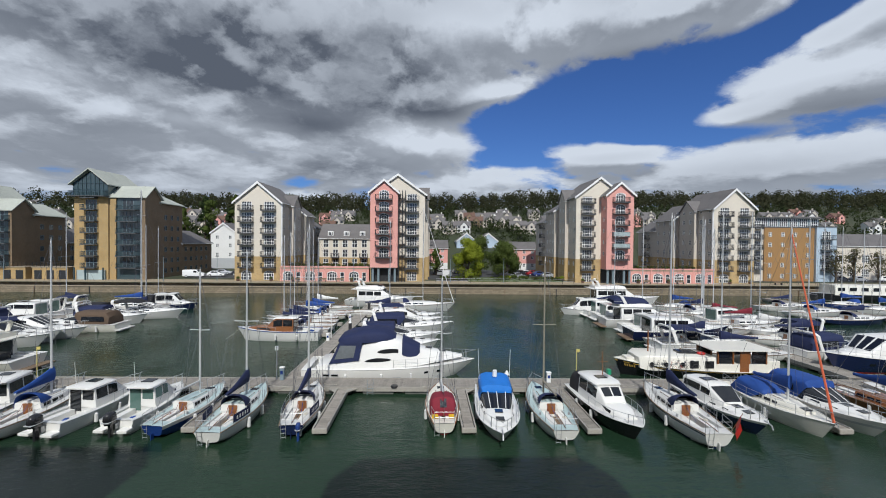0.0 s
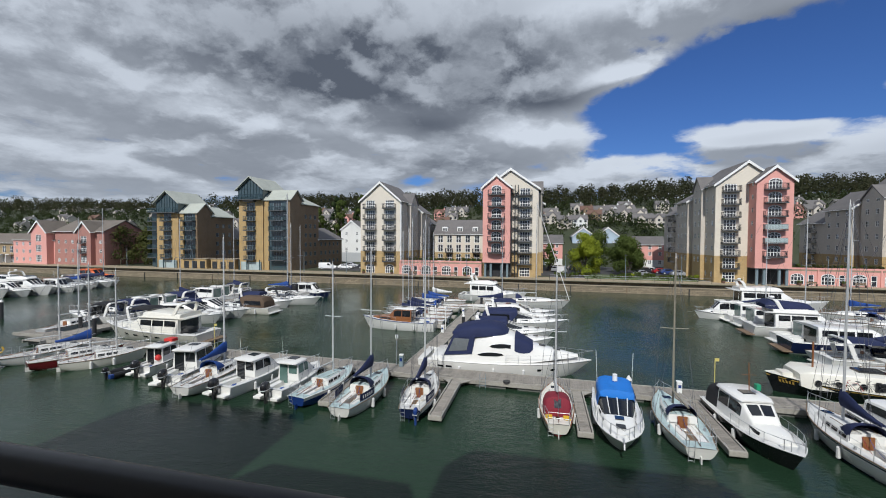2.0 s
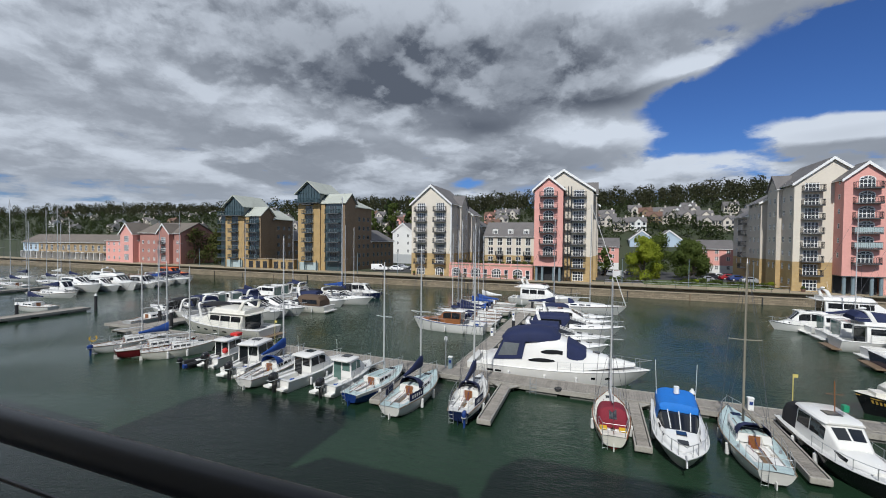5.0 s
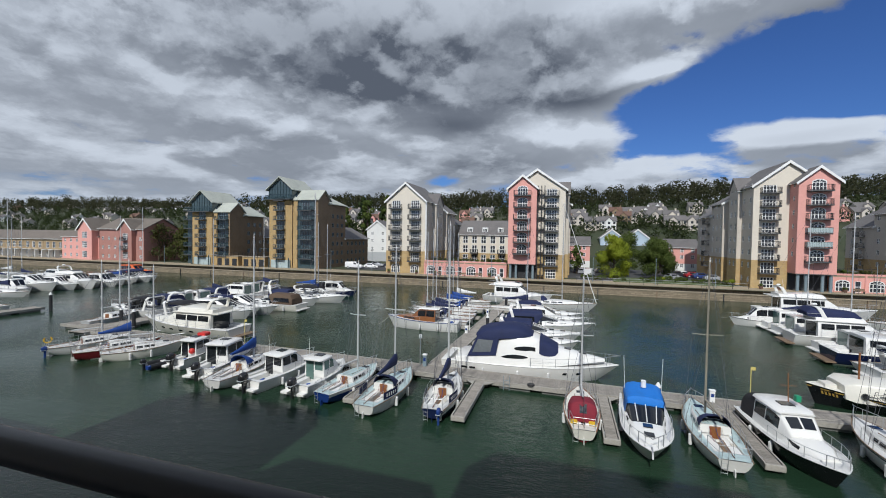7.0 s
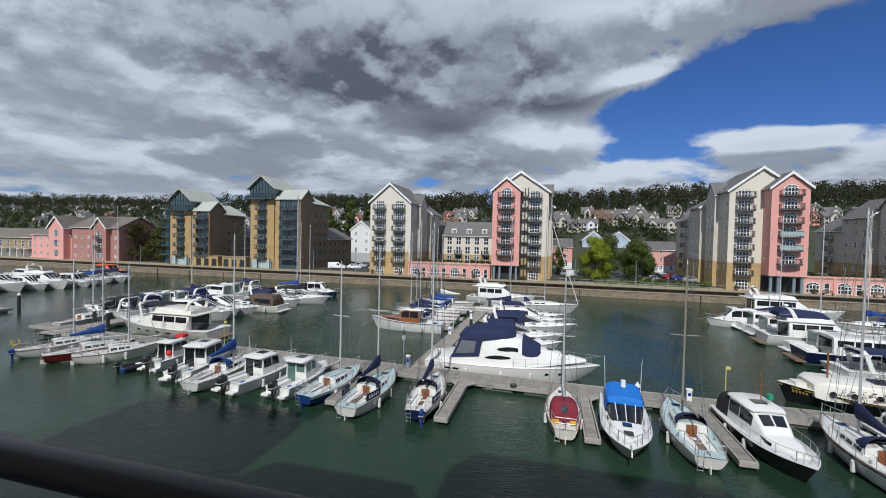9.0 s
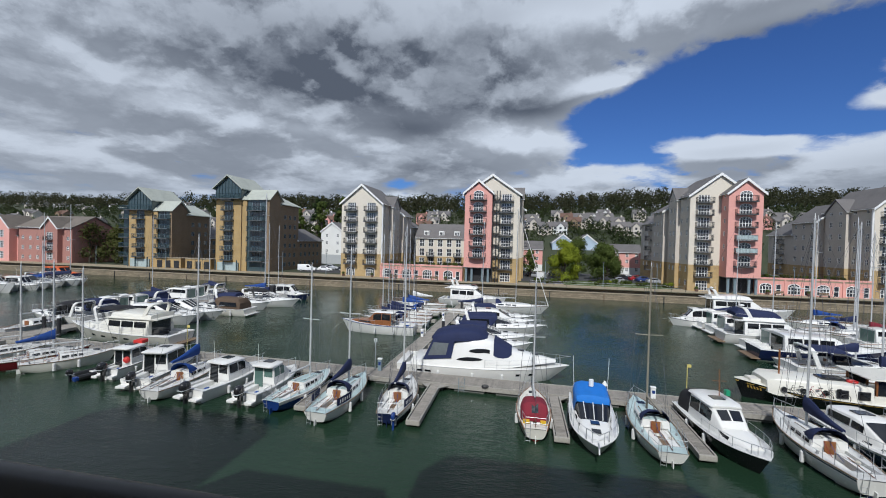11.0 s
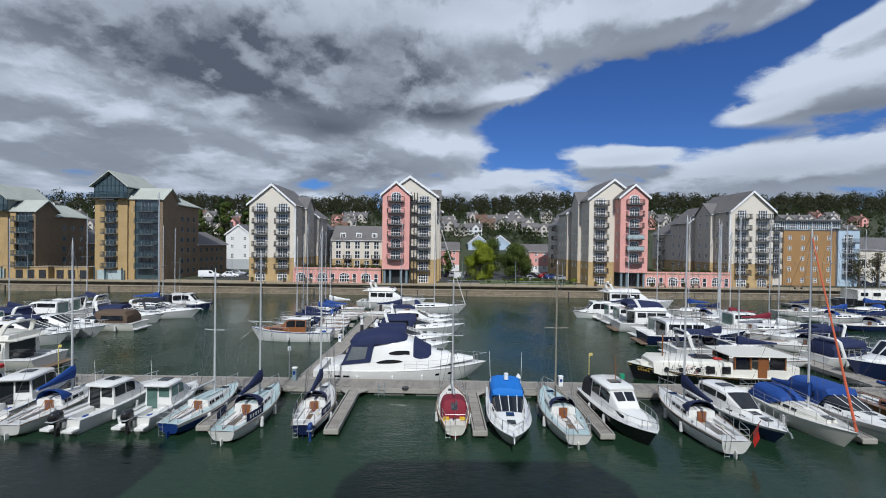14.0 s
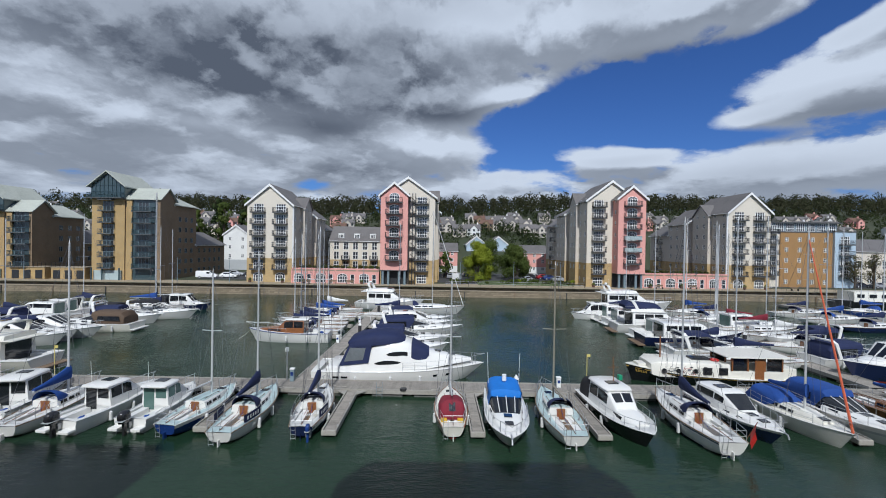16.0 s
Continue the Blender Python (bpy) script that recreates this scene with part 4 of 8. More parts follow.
for i in range(5):
    x = -222 + i * 10.7
    wm = RENDERB if i == 0 else BRICKT
    t = thing("terraced_house", pose(0, 0, 0), ("pale blue" if i == 0 else "yellow brick") + " terraced house with white-framed porch", "house", "quayside terrace")
    block(t, x, x + 10.6, 100, 109, 2.2, 8.6 + 0.05 * i, (5.5, 11.6), "x", wm, None, 0, ROOFB, openings={"S": [(2.0 + 3.3 * j, z, q) for j in range(3) for z, q in ((2.3, W_FRENCH), (5.6, W_PAIR))]})
    for j in range(3):
        part("porch", box(BM(), x + 1.2 + j * 3.4, x + 2.8 + j * 3.4, 98.6, 100, 4.9, 5.05), WHITEP, t)
        part("porch_wall", box(BM(), x + 1.2 + j * 3.4, x + 1.4 + j * 3.4, 98.6, 100, 2.2, 4.9), WHITEP, t)


# hillside houses in rows
def hill_house(wallm, roofm, label):
    t = thing("house", pose(0, 0, 0), label, "house", "hillside houses")
    t.scale = (0.76, 0.76, 0.76)
    w = box(BM(), -4.2, 4.2, 0, 8, -3, 5.0)
    prism(w, [(-4.2, 0, 5.0), (-4.2, 8, 5.0), (-4.2, 4, 7.7)], (8.4, 0, 0))
    box(w, -2.0, 2.0, -1.5, 2, -3, 4.8)
    prism(w, [(-2, -1.5, 4.8), (2, -1.5, 4.8), (0, -1.5, 6.8)], (0, 3, 0))
    box(w, 2.4, 3.2, 3.6, 4.4, 6, 9.0)
    part("wall", w, wallm, t)
    r = BM()
    for ye, sg in ((0, -1), (8, 1)):
        prism(r, [(-4.6, 4, 7.75), (-4.6, ye + sg * 0.4, 4.75), (-4.6, ye + sg * 0.4, 4.95), (-4.6, 4, 7.98)], (9.2, 0, 0))
    for xe, sg in ((-2, -1), (2, 1)):
        prism(r, [(0, -1.8, 6.82), (xe + sg * 0.3, -1.8, 4.55), (xe + sg * 0.3, -1.8, 4.75), (0, -1.8, 7.02)], (0, 5.0, 0))
    part("roof", r, roofm, t)
    f = BM()
    for x, y, z in ((-3, 0, 0.8), (3, 0, 0.8), (-3, 0, 3.2), (3, 0, 3.2), (0, -1.5, 3.1), (0, -1.5, 0.6)):
        box(f, x - 0.6, x + 0.6, y - 0.06, y + 0.02, z, z + 1.3)
    tagged(part("glazing", f, PANE, t), kind="stuff")
    return t


HH = [hill_house(RENDERC, SLATE, "cream hillside house with grey slate roof"), hill_house(RENDERG, SLATE, "grey hillside house with slate roof"),
      hill_house(RENDERG, SLATE, "grey hillside house with dark slate roof and chimney"), hill_house(RENDERP, TILER, "pink hillside house with brown tiled roof"),
      hill_house(BRICKB, TILER, "brown brick hillside house with tiled roof"), hill_house(RENDERW, SLATE, "white hillside house with slate roof")]
rng = random.Random(5)
spots = []
for row in range(4):
    y = 198 + row * 15
    x = -215 + row * 4.0
    while x < 235:
        x += rng.choice([6.6, 6.6, 6.8, 7.5, 12, 18])
        if (5 < x < 34 and y < 185) or (105 < x < 170 and y < 205) or (-104 < x < -50 and y < 215):
            continue
        if rng.random() < 0.34:
            continue
        spots.append((x, y + rng.uniform(-1.5, 1.5)))
for k in range(60):  # scattered far houses on the western hill
    spots.append((rng.uniform(-640, -230), rng.uniform(180, 400)))
for x, y in spots:
    proto = HH[rng.choice([0, 1, 1, 5, 2, 2, 5, 4] if x < -230 else [0, 1, 1, 1, 2, 2, 3, 4, 5, 0])]
    copy_thing(proto, pose(x, y, hill(x, y) + 0.2, 0, 0, rng.choice([0, 0, 0, 4, -5]) + rng.uniform(-2, 2)))
retire(*HH)

# ---- pontoons ----
def pontoon(x0, x1, y0, y1, label, along="x", group="harbour pontoons", z=0.5, base=None):
    """Floating walkway: cross planks, edge timbers and floats."""
    t = thing("pontoon", base or pose(0, 0, 0), label, "pontoon", group)
    bm = BM()
    a, b = (x0, x1) if along == "x" else (y0, y1)
    n = max(2, int((b - a) / 0.17))
    st = (b - a) / n
    rr = random.Random(int(x0 * 7 + y0))
    for i in range(n):
        p, q = a + i * st, a + (i + 1) * st - 0.016
        dz = rr.uniform(-0.006, 0.006)
        if along == "x":
            box(bm, p, q, y0 + 0.12, y1 - 0.12, z - 0.05, z + dz)
        else:
            box(bm, x0 + 0.12, x1 - 0.12, p, q, z - 0.05, z + dz)
    tagged(part("deck_planks", bm, PLANK, t), kind="stuff")
    if along == "x":
        sides = ((x0, x1, y0, y0 + 0.115), (x0, x1, y1 - 0.115, y1))
    else:
        sides = ((x0, x0 + 0.115, y0, y1), (x1 - 0.115, x1, y0, y1))
    for s in sides:
        part("edge_timber", box(BM(), *s, z - 0.28, z + 0.05), FRINGE, t)
    k = max(1, int((b - a) / 3.2))
    for i in range(k):
        p, q = a + (b - a) * (i + 0.14) / k, a + (b - a) * (i + 0.86) / k
        if along == "x":
            part("float", box(BM(), p, q, y0 + 0.15, y1 - 0.15, -0.3, z - 0.14), FLOATM, t)
        else:
            part("float", box(BM(), x0 + 0.15, x1 - 0.15, p, q, -0.3, z - 0.14), FLOATM, t)
    return t


def finger(x, y0, y1, w=0.95):
    t = thing("finger_pontoon", pose(x, y0, 0), "narrow weathered timber finger pontoon with a fendered end", "pontoon", "finger pontoons")
    n = int((y1 - y0) / 0.17)
    bm = BM()
    for i in range(n):
        a = (y1 - y0) * i / n
        box(bm, -w / 2 + 0.09, w / 2 - 0.09, a, a + (y1 - y0) / n - 0.016, 0.40, 0.45 + 0.004 * (i % 3))
    tagged(part("deck_planks", bm, PLANK, t), kind="stuff")
    for s in (-1, 1):
        part("edge_timber", box(BM(), s * w / 2 - 0.045, s * w / 2 + 0.045, 0, y1 - y0, 0.2, 0.49), FRINGE, t)
    part("end_fender", bbox(-w / 2 - 0.05, w / 2 + 0.05, -0.16, 0.0, 0.16, 0.48, 0.06), FRINGE, t)
    for a in (0.4, (y1 - y0) * 0.5):
        part("float", box(BM(), -w / 2 + 0.1, w / 2 - 0.1, a, a + 1.8, -0.3, 0.38), FLOATM, t)
    for s in (-1, 1):
        part("knee_plate", prism(BM(), [(s * w / 2, y1 - y0 - 0.8, 0.40), (s * w / 2, y1 - y0, 0.40), (s * (w / 2 + 0.7), y1 - y0, 0.40)], (0, 0, 0.06)), FRINGE, t)
    for a in (0.5, (y1 - y0) * 0.6):
        for s in (-1, 1):
            part("cleat", tube(BM(), [(s * 0.36, a - 0.12, 0.52), (s * 0.36, a, 0.49), (s * 0.36, a + 0.12, 0.52)], 0.022, 5), STEEL, t)


P0, P1 = 31.0, 33.25
SKEW = -1.15  # the berths lie a little turned to the quay
pontoon(-50.0, 62.0, -1.1, 1.1, "long weathered timber walkway pontoon across the basin", base=pose(0, 32.13, 0, 0, 0, SKEW))
pontoon(-0.85, 0.85, 0.02, 40, "timber spur pontoon running out to the far quay", "y", base=pose(-10.5, 33.5, 0, 0, 0, SKEW))
pontoon(35.4, 37.4, P1 - 0.2, 80, "timber spur pontoon between moored boats", "y")
pontoon(-52.6, -50.02, 31.5, 82, "timber spur pontoon beside white motor boats", "y")
pontoon(-57.5, -52.62, 33.6, 35.4, "short timber landing pontoon at the walkway's end")
pontoon(-74.3, -71.9, 4, 40.2, "isolated timber pontoon with steel piles", "y")
pontoon(-110, -107.6, 38, 84, "western timber spur pontoon among yachts", "y")
pontoon(70.0, 72.4, 40, 84, "eastern timber spur pontoon near the quay", "y")
for x, y0 in ((-6.25, 24.5), (2.6, 24.45), (10.1, 24.2), (-13.95, 24.8), (25.4, 23.9)):
    finger(x, y0, 31.0 - 0.02 * x, 0.8)
for y in (42.5, 49.6, 56.0, 62.5):
    for xa, xb in ((-9.45, -3.2), (-18.0, -11.45), (37.82, 45), (28.5, 35.38), (-50.0, -43.0)):
        if y < 45 and xa < -12:
            continue
        pontoon(xa, xb, y, y + 0.8, "short timber finger pontoon between berths", group="berth fingers", z=0.42)


def pile(x, y, h, cap=True):
    t = thing("mooring_pile", pose(x, y, 0), "black steel mooring pile with a pale cap", "pile", "mooring piles")
    part("shaft", tube(BM(), [(0, 0, -1.2), (0, 0, h)], 0.2, 12), PILE, t)
    part("cap", tube(BM(), [(0, 0, h), (0, 0, h + 0.18), (0, 0, h + 0.34)], 0.23, 12, 0.05), FEND, t)


for x, y, h in ((-71.4, 40.6, 2.3), (-75.0, 33.0, 1.8), (-53.2, 37.6, 1.8), (-49.6, 36.5, 2.0), (6.5, 32.9, 0.9), (-9.3, 50.5, 1.6), (34.9, 46, 2.0), (35.0, 66, 2.0), (-107.2, 56, 2.2), (-9.2, 66, 1.8)):
    pile(x, y, h)


def power_post(x, y, h=1.0, mat=GREYP):
    t = thing("service_pedestal", pose(x, y, 0.5), "grey power and water pedestal on the pontoon", "pedestal", "service pedestals")
    part("body", bbox(-0.16, 0.16, -0.14, 0.14, 0, h, 0.03), mat, t)
    part("cap", bbox(-0.19, 0.19, -0.17, 0.17, h, h + 0.09, 0.03), WHITEP, t)
    part("socket", box(BM(), -0.1, 0.1, -0.16, -0.14, h * 0.5, h * 0.8), BLUEHULL, t)


for x, y, m in ((-11.4, 33.0, GREYP), (9.7, 32.2, WHITEP), (-10.9, 46, WHITEP), (-10.7, 58, WHITEP), (35.7, 45, WHITEP)):
    power_post(x, y, 0.95 if m is GREYP else 0.75, m)


def lamp_post(x, y, h, mat=WHITEP):
    t = thing("pontoon_lamp", pose(x, y, 0.5), "slim white lamp post on the pontoon", "lamp post", "pontoon lamps")
    part("post", tube(BM(), [(0, 0, 0), (0, 0, h)], 0.045, 8), mat, t)
    part("lamp_head", bbox(-0.12, 0.12, -0.12, 0.12, h, h + 0.32, 0.04), WHITEP, t)


for x, y, h in ((-11.9, 33.2, 2.3), (-10.9, 47.5, 2.4)):
    lamp_post(x, y, h)
for x, y, hp in ((12.0, 32.4, 2.6), (-30.6, 33.5, 2.5)):
    t = thing("navigation_post", pose(x, y, 0.5), "thin pale yellow pole with a small flag plate", "post", "yellow poles")
    part("pole", tube(BM(), [(0, 0, 0), (0, 0, hp)], 0.03, 6), PALEYEL, t)
    part("plate", box(BM(), 0.02, 0.26, -0.01, 0.01, hp - 0.22, hp), PALEYEL, t)
t = thing("ladder", pose(-4.2, P0 + 0.06, 0.5), "small steel ladder hung on the pontoon edge", "ladder")
for s in (-0.22, 0.22):
    part("stile", tube(BM(), [(s, 0, -0.7), (s, 0, 0.55), (s, 0.3, 0.55)], 0.02, 6), GREYP, t)
for i in range(4):
    part("rung", tube(BM(), [(-0.22, 0, -0.6 + 0.28 * i), (0.22, 0, -0.6 + 0.28 * i)], 0.016, 5), GREYP, t)
t = thing("life_ring", pose(-2.4, 31.25, 0.57), "dark life ring lying on the pontoon edge", "life ring")
bm = BM()
bmesh.ops.create_cone(bm, cap_ends=True, segments=16, radius1=0.3, radius2=0.26, depth=0.12)
part("ring", bm, RUBBER, t)

# ---- boats: hull x forward, y to port, waterline at z 0 ----
class Hull:
    """Lines of a hull: s runs 0 at the stern to 1 at the bow."""

    def __init__(self, L, B, bow, stern, tr=0.72, full=2.3, rake=0.07, flare=0.25, belly=0.42, transom=0.0, rise=0.1, tuck=0.30):
        self.rise, self.tuck = rise, tuck
        self.L, self.B, self.bow, self.stern, self.tr, self.full, self.rake, self.flare, self.belly, self.transom = L, B, bow, stern, tr, full, rake, flare, belly, transom

    def half(self, s):
        k = self.belly
        if s < k:
            return self.B / 2 * (self.tr + (1 - self.tr) * math.sin(math.pi / 2 * s / k))
        return max(0.015, self.B / 2 * (1 - ((s - k) / (1 - k)) ** self.full))

    def sheer(self, s):
        return self.stern + (self.bow - self.stern) * s ** 1.8 - 0.06 * math.sin(math.pi * s)

    def keel(self, s):
        up = self.rise * max(0.0, 1 - s / 0.35) ** 1.6
        return -0.42 + up

    def hb(self, s, z):
        b, h, k = self.half(s), self.sheer(s), self.keel(s)
        f = max(0.0, min(1.0, (z - k) / (h - k)))
        e = self.tuck + 0.35 * self.flare / 0.3 * s ** 2
        return max(0.012, b * f ** e * (1 - self.flare * (0.2 + 0.6 * s ** 2) * (1 - f)))

    def x(self, s, z):
        h = self.sheer(s)
        f = 1 - max(-0.4, min(1, z / h))
        return self.L * (s - 0.5) - self.rake * self.L * max(0, (s - 0.55) / 0.45) ** 2 * f + self.transom * self.L * max(0, 1 - s / 0.12) * (1 - f)

    def pt(self, s, side, z, out=0.0):
        return Vector((self.x(s, z), side * (self.hb(s, z) + out), z))


NST = 16


def st(a=0.0, b=1.0, n=NST):
    return [a + (b - a) * i / n for i in range(n + 1)]


def mesh_hull(t, h, mat, deckm, well=None, stripe=None, boot=None, gun=None, label=""):
    """Hull skin, deck with a sunken cockpit, stripes and gunwale. well: (s0, s1, half width, floor height)."""
    rings = []
    for s in st(0, 1, 20):
        k = h.keel(s)
        zs = [k + (h.sheer(s) - k) * f for f in (1, 0.75, 0.5, 0.3, 0.15, 0.05, 0.0)]
        rings.append([h.pt(s, 1, z) for z in zs] + [h.pt(s, -1, z) for z in zs[::-1]])
    part("hull", loft(BM(), rings), mat, t, label, smooth=True)
    bm = BM()
    ss = sorted(set(st(0, 1, 20) + (list(well[:2]) if well else [])))

    def row(s):
        b = h.half(s)
        c = min(well[2] if well else b * 0.5, b * 0.86)
        zz = h.sheer(s) - 0.02
        x = h.x(s, zz)
        return [(x, -b, zz), (x, -c, zz + 0.04), (x, 0, zz + 0.06), (x, c, zz + 0.04), (x, b, zz)]

    for a, b in zip(ss, ss[1:]):
        ra, rb = row(a), row(b)
        cols = (0, 3) if well and well[0] - 1e-6 <= a and b <= well[1] + 1e-6 else (0, 1, 2, 3)
        for j in cols:
            quad(bm, ra[j], rb[j], rb[j + 1], ra[j + 1])
    bmesh.ops.remove_doubles(bm, verts=bm.verts[:], dist=0.001)
    part("deck", bm, deckm, t, smooth=True)
    if well:
        bm = BM()
        cs = [s for s in ss if well[0] - 1e-6 <= s <= well[1] + 1e-6]
        for a, b in zip(cs, cs[1:]):
            ra, rb = row(a), row(b)
            for j in (1, 3):
                lo = lambda p: (p[0], p[1] * 0.94, well[3])
                quad(bm, ra[j], rb[j], lo(rb[j]), lo(ra[j]))
            quad(bm, (ra[1][0], ra[1][1] * 0.94, well[3]), (rb[1][0], rb[1][1] * 0.94, well[3]), (rb[3][0], rb[3][1] * 0.94, well[3]), (ra[3][0], ra[3][1] * 0.94, well[3]))
        for e in (cs[0], cs[-1]):
            r = row(e)
            quad(bm, r[1], r[2], r[3], (r[3][0], r[3][1] * 0.94, well[3]), (r[1][0], r[1][1] * 0.94, well[3]))
        part("cockpit", bm, GEL if deckm is TEALDECK else NONSKID, t)
        for sd in (-1, 1):  # benches
            a, b = cs[0] + 0.01, cs[-1] - 0.01
            xa, xb = h.x(a, 1), h.x(b, 1)
            w = min(well[2], h.half(a) * 0.86) * 0.93
            part("bench", box(BM(), xa, xb, min(sd * w, sd * (w - 0.42)), max(sd * w, sd * (w - 0.42)), well[3], (well[3] + h.sheer(a)) / 2 + 0.12), GEL, t)

    def band(z0, z1, m, nm, s0=0.0, s1=1.0, out=0.006):
        for sd in (-1, 1):
            b = BM()
            loft(b, [[h.pt(s, sd, z0(s) if callable(z0) else z0, out), h.pt(s, sd, z1(s) if callable(z1) else z1, out)] for s in st(s0, s1, 20)], caps=False)
            part(nm, b, m, t)

    if boot:
        band(-0.05, 0.10, boot, "boot_stripe")
    if stripe:
        m, f0, f1 = stripe
        band(lambda s: h.sheer(s) * f0, lambda s: h.sheer(s) * f1, m, "hull_stripe")
    if gun:
        for sd in (-1, 1):
            part("gunwale", tube(BM(), [h.pt(s, sd, h.sheer(s) + 0.005) for s in st(0, 1, 16)], 0.035, 5), gun, t)


def lerp_sec(secs, x):
    for a, b in zip(secs, secs[1:]):
        if min(a[0], b[0]) - 1e-6 <= x <= max(a[0], b[0]) + 1e-6:
            f = (x - a[0]) / (b[0] - a[0]) if b[0] != a[0] else 0
            return [p + (q - p) * f for p, q in zip(a, b)]
    return secs[-1]


def house(t, name, secs, mat, parent_label="", rnd=0.09):
    """Cabin body through sections (x, half width below, half width above, foot, top)."""
    rings = []
    for x, wb, wt, zb, zt in secs:
        hh = zt - zb
        r = min(rnd, hh * 0.3)
        rings.append([(x, wb, zb), (x, wt + (wb - wt) * r / max(hh, 0.01), zt - r), (x, wt - r * 0.35, zt - r * 0.3), (x, wt - r * 1.4, zt), (x, 0, zt + 0.04 * min(1, wt)),
                      (x, -(wt - r * 1.4), zt), (x, -(wt - r * 0.35), zt - r * 0.3), (x, -(wt + (wb - wt) * r / max(hh, 0.01)), zt - r), (x, -wb, zb)])
    return part(name, loft(BM(), rings), mat, t, parent_label, smooth=True)


def side_glass(parent, secs, xa, xb, f0, f1, mat=GLASS, slant=0.0, name="window"):
    for sd in (-1, 1):
        b = BM()
        n = 3
        rings = []
        for i in range(n + 1):
            x = xa + (xb - xa) * i / n
            lo, hi = lerp_sec(secs, x), lerp_sec(secs, max(min(secs[0][0], secs[-1][0]), min(max(secs[0][0], secs[-1][0]), x + slant)))
            row = []
            for sc, f, xx in ((lo, f0, x), (hi, f1, x + slant)):
                y = sc[1] + (sc[2] - sc[1]) * f + 0.015
                row.append((xx, sd * y, sc[3] + (sc[4] - sc[3]) * f))
            rings.append(row)
        loft(b, rings, caps=False)
        part(name, b, mat, parent)


def top_glass(parent, secs, xa, xb, frac=0.8, mat=GLASS, name="windscreen", lift=0.02, panes=1):
    """Glass on a sloping front, split into panes."""
    for k in range(panes):
        b = BM()
        ya, yb = -1 + 2 * k / panes + 0.07, -1 + 2 * (k + 1) / panes - 0.07
        rows = []
        for x in (xa, (xa + xb) / 2, xb):
            sc = lerp_sec(secs, x)
            w = sc[2] * frac
            rows.append([(x, w * (ya + (yb - ya) * j / 3), sc[4] + lift + 0.04 * min(1, sc[2]) * (1 - abs(ya + (yb - ya) * j / 3) * frac)) for j in range(4)])
        loft(b, rows, caps=False)
        part(name, b, mat, parent)


def canopy(t, secs, mat, name="canopy", label="", rough=0.02, power=0.75, shut=True):
    """Cloth on hoops: sections (x, half width, foot, rise)."""
    rings = []
    for i, (x, w, z, r) in enumerate(secs):
        ring = []
        for j in range(11):
            q = math.pi * j / 10
            c, s = math.cos(q), math.sin(q)
            wob = rough * noise.noise(Vector((x * 2.1, j * 0.7, i * 1.3)))
            ring.append((x, w * math.copysign(abs(c) ** 0.6, c) + wob, z + r * abs(s) ** power + wob))
        rings.append(ring)
    return part(name, loft(BM(), rings, caps=shut), mat, t, label, smooth=True)


def fender(t, h, s, sd, L=0.55):
    p = h.pt(s, sd, h.sheer(s) * 0.45)
    y = p.y + sd * 0.13
    b = tube(BM(), [(p.x, y, p.z + L / 2 + 0.06), (p.x, y, p.z + L / 2)], 0.03, 8, 0.11)
    tube(b, [(p.x, y, p.z + L / 2), (p.x, y, p.z - L / 2)], 0.11, 8)
    tube(b, [(p.x, y, p.z - L / 2), (p.x, y, p.z - L / 2 - 0.06)], 0.11, 8, 0.03)
    tube(b, [(p.x, y, p.z + L / 2 + 0.05), (p.x, sd * h.half(s), h.sheer(s))], 0.012, 4)
    part("fender", b, FEND, t, "white inflated fender", smooth=True)


def guard(t, h, s0, s1, n, hi=0.6, wires=2, mat=STEEL):
    """Guard rail on each side: stanchions joined by wires or tubes."""
    for sd in (-1, 1):
        tops, b = [], BM()
        for i in range(n + 1):
            s = s0 + (s1 - s0) * i / n
            x, y, z = h.x(s, 9), sd * (h.half(s) - 0.07), h.sheer(s)
            tube(b, [(x, y, z), (x, y, z + hi)], 0.016, 5)
            tops.append((x, y, z))
        for k in range(wires):
            tube(b, [(x, y, z + hi * (k + 1) / wires - 0.02) for x, y, z in tops], 0.010 if wires > 1 else 0.016, 4)
        part("guard_rail", b, mat, t)


def pulpit(t, h, hi=0.62, s0=0.84):
    zb = h.sheer(1.0)
    xs = h.x(1.0, 9)
    pts = []
    for sd in (1, -1):
        arm = [(h.x(s, 9), sd * max(0.05, h.half(s) - 0.05), h.sheer(s) + hi) for s in st(s0, 0.985, 4)]
        pts += arm if sd > 0 else arm[::-1]
    mid = len(pts) // 2
    pts.insert(mid, (xs + 0.12, 0, zb + hi + 0.03))
    b = tube(BM(), pts, 0.02, 5)
    for s in (s0, 0.95):
        for sd in (1, -1):
            tube(b, [(h.x(s, 9), sd * max(0.04, h.half(s) - 0.05), h.sheer(s)), (h.x(s, 9), sd * max(0.05, h.half(s) - 0.05), h.sheer(s) + hi)], 0.016, 5)
    part("pulpit", b, STEEL, t)


def pushpit(t, h, hi=0.65, s1=0.12):
    z = h.sheer(0)
    a, b = h.half(s1) - 0.06, h.half(0.0) - 0.06
    bm = BM()
    for k in (1.0, 0.5):
        tube(bm, [(h.x(s1, 9), a, z + hi * k), (h.x(0.01, 9), b, z + hi * k), (h.x(0.01, 9), -b, z + hi * k), (h.x(s1, 9), -a, z + hi * k)], 0.016, 5)
    for x, y in ((h.x(s1, 9), a), (h.x(0.01, 9), b), (h.x(0.01, 9), -b), (h.x(s1, 9), -a)):
        tube(bm, [(x, y, z), (x, y, z + hi)], 0.016, 5)
    part("pushpit", bm, STEEL, t)


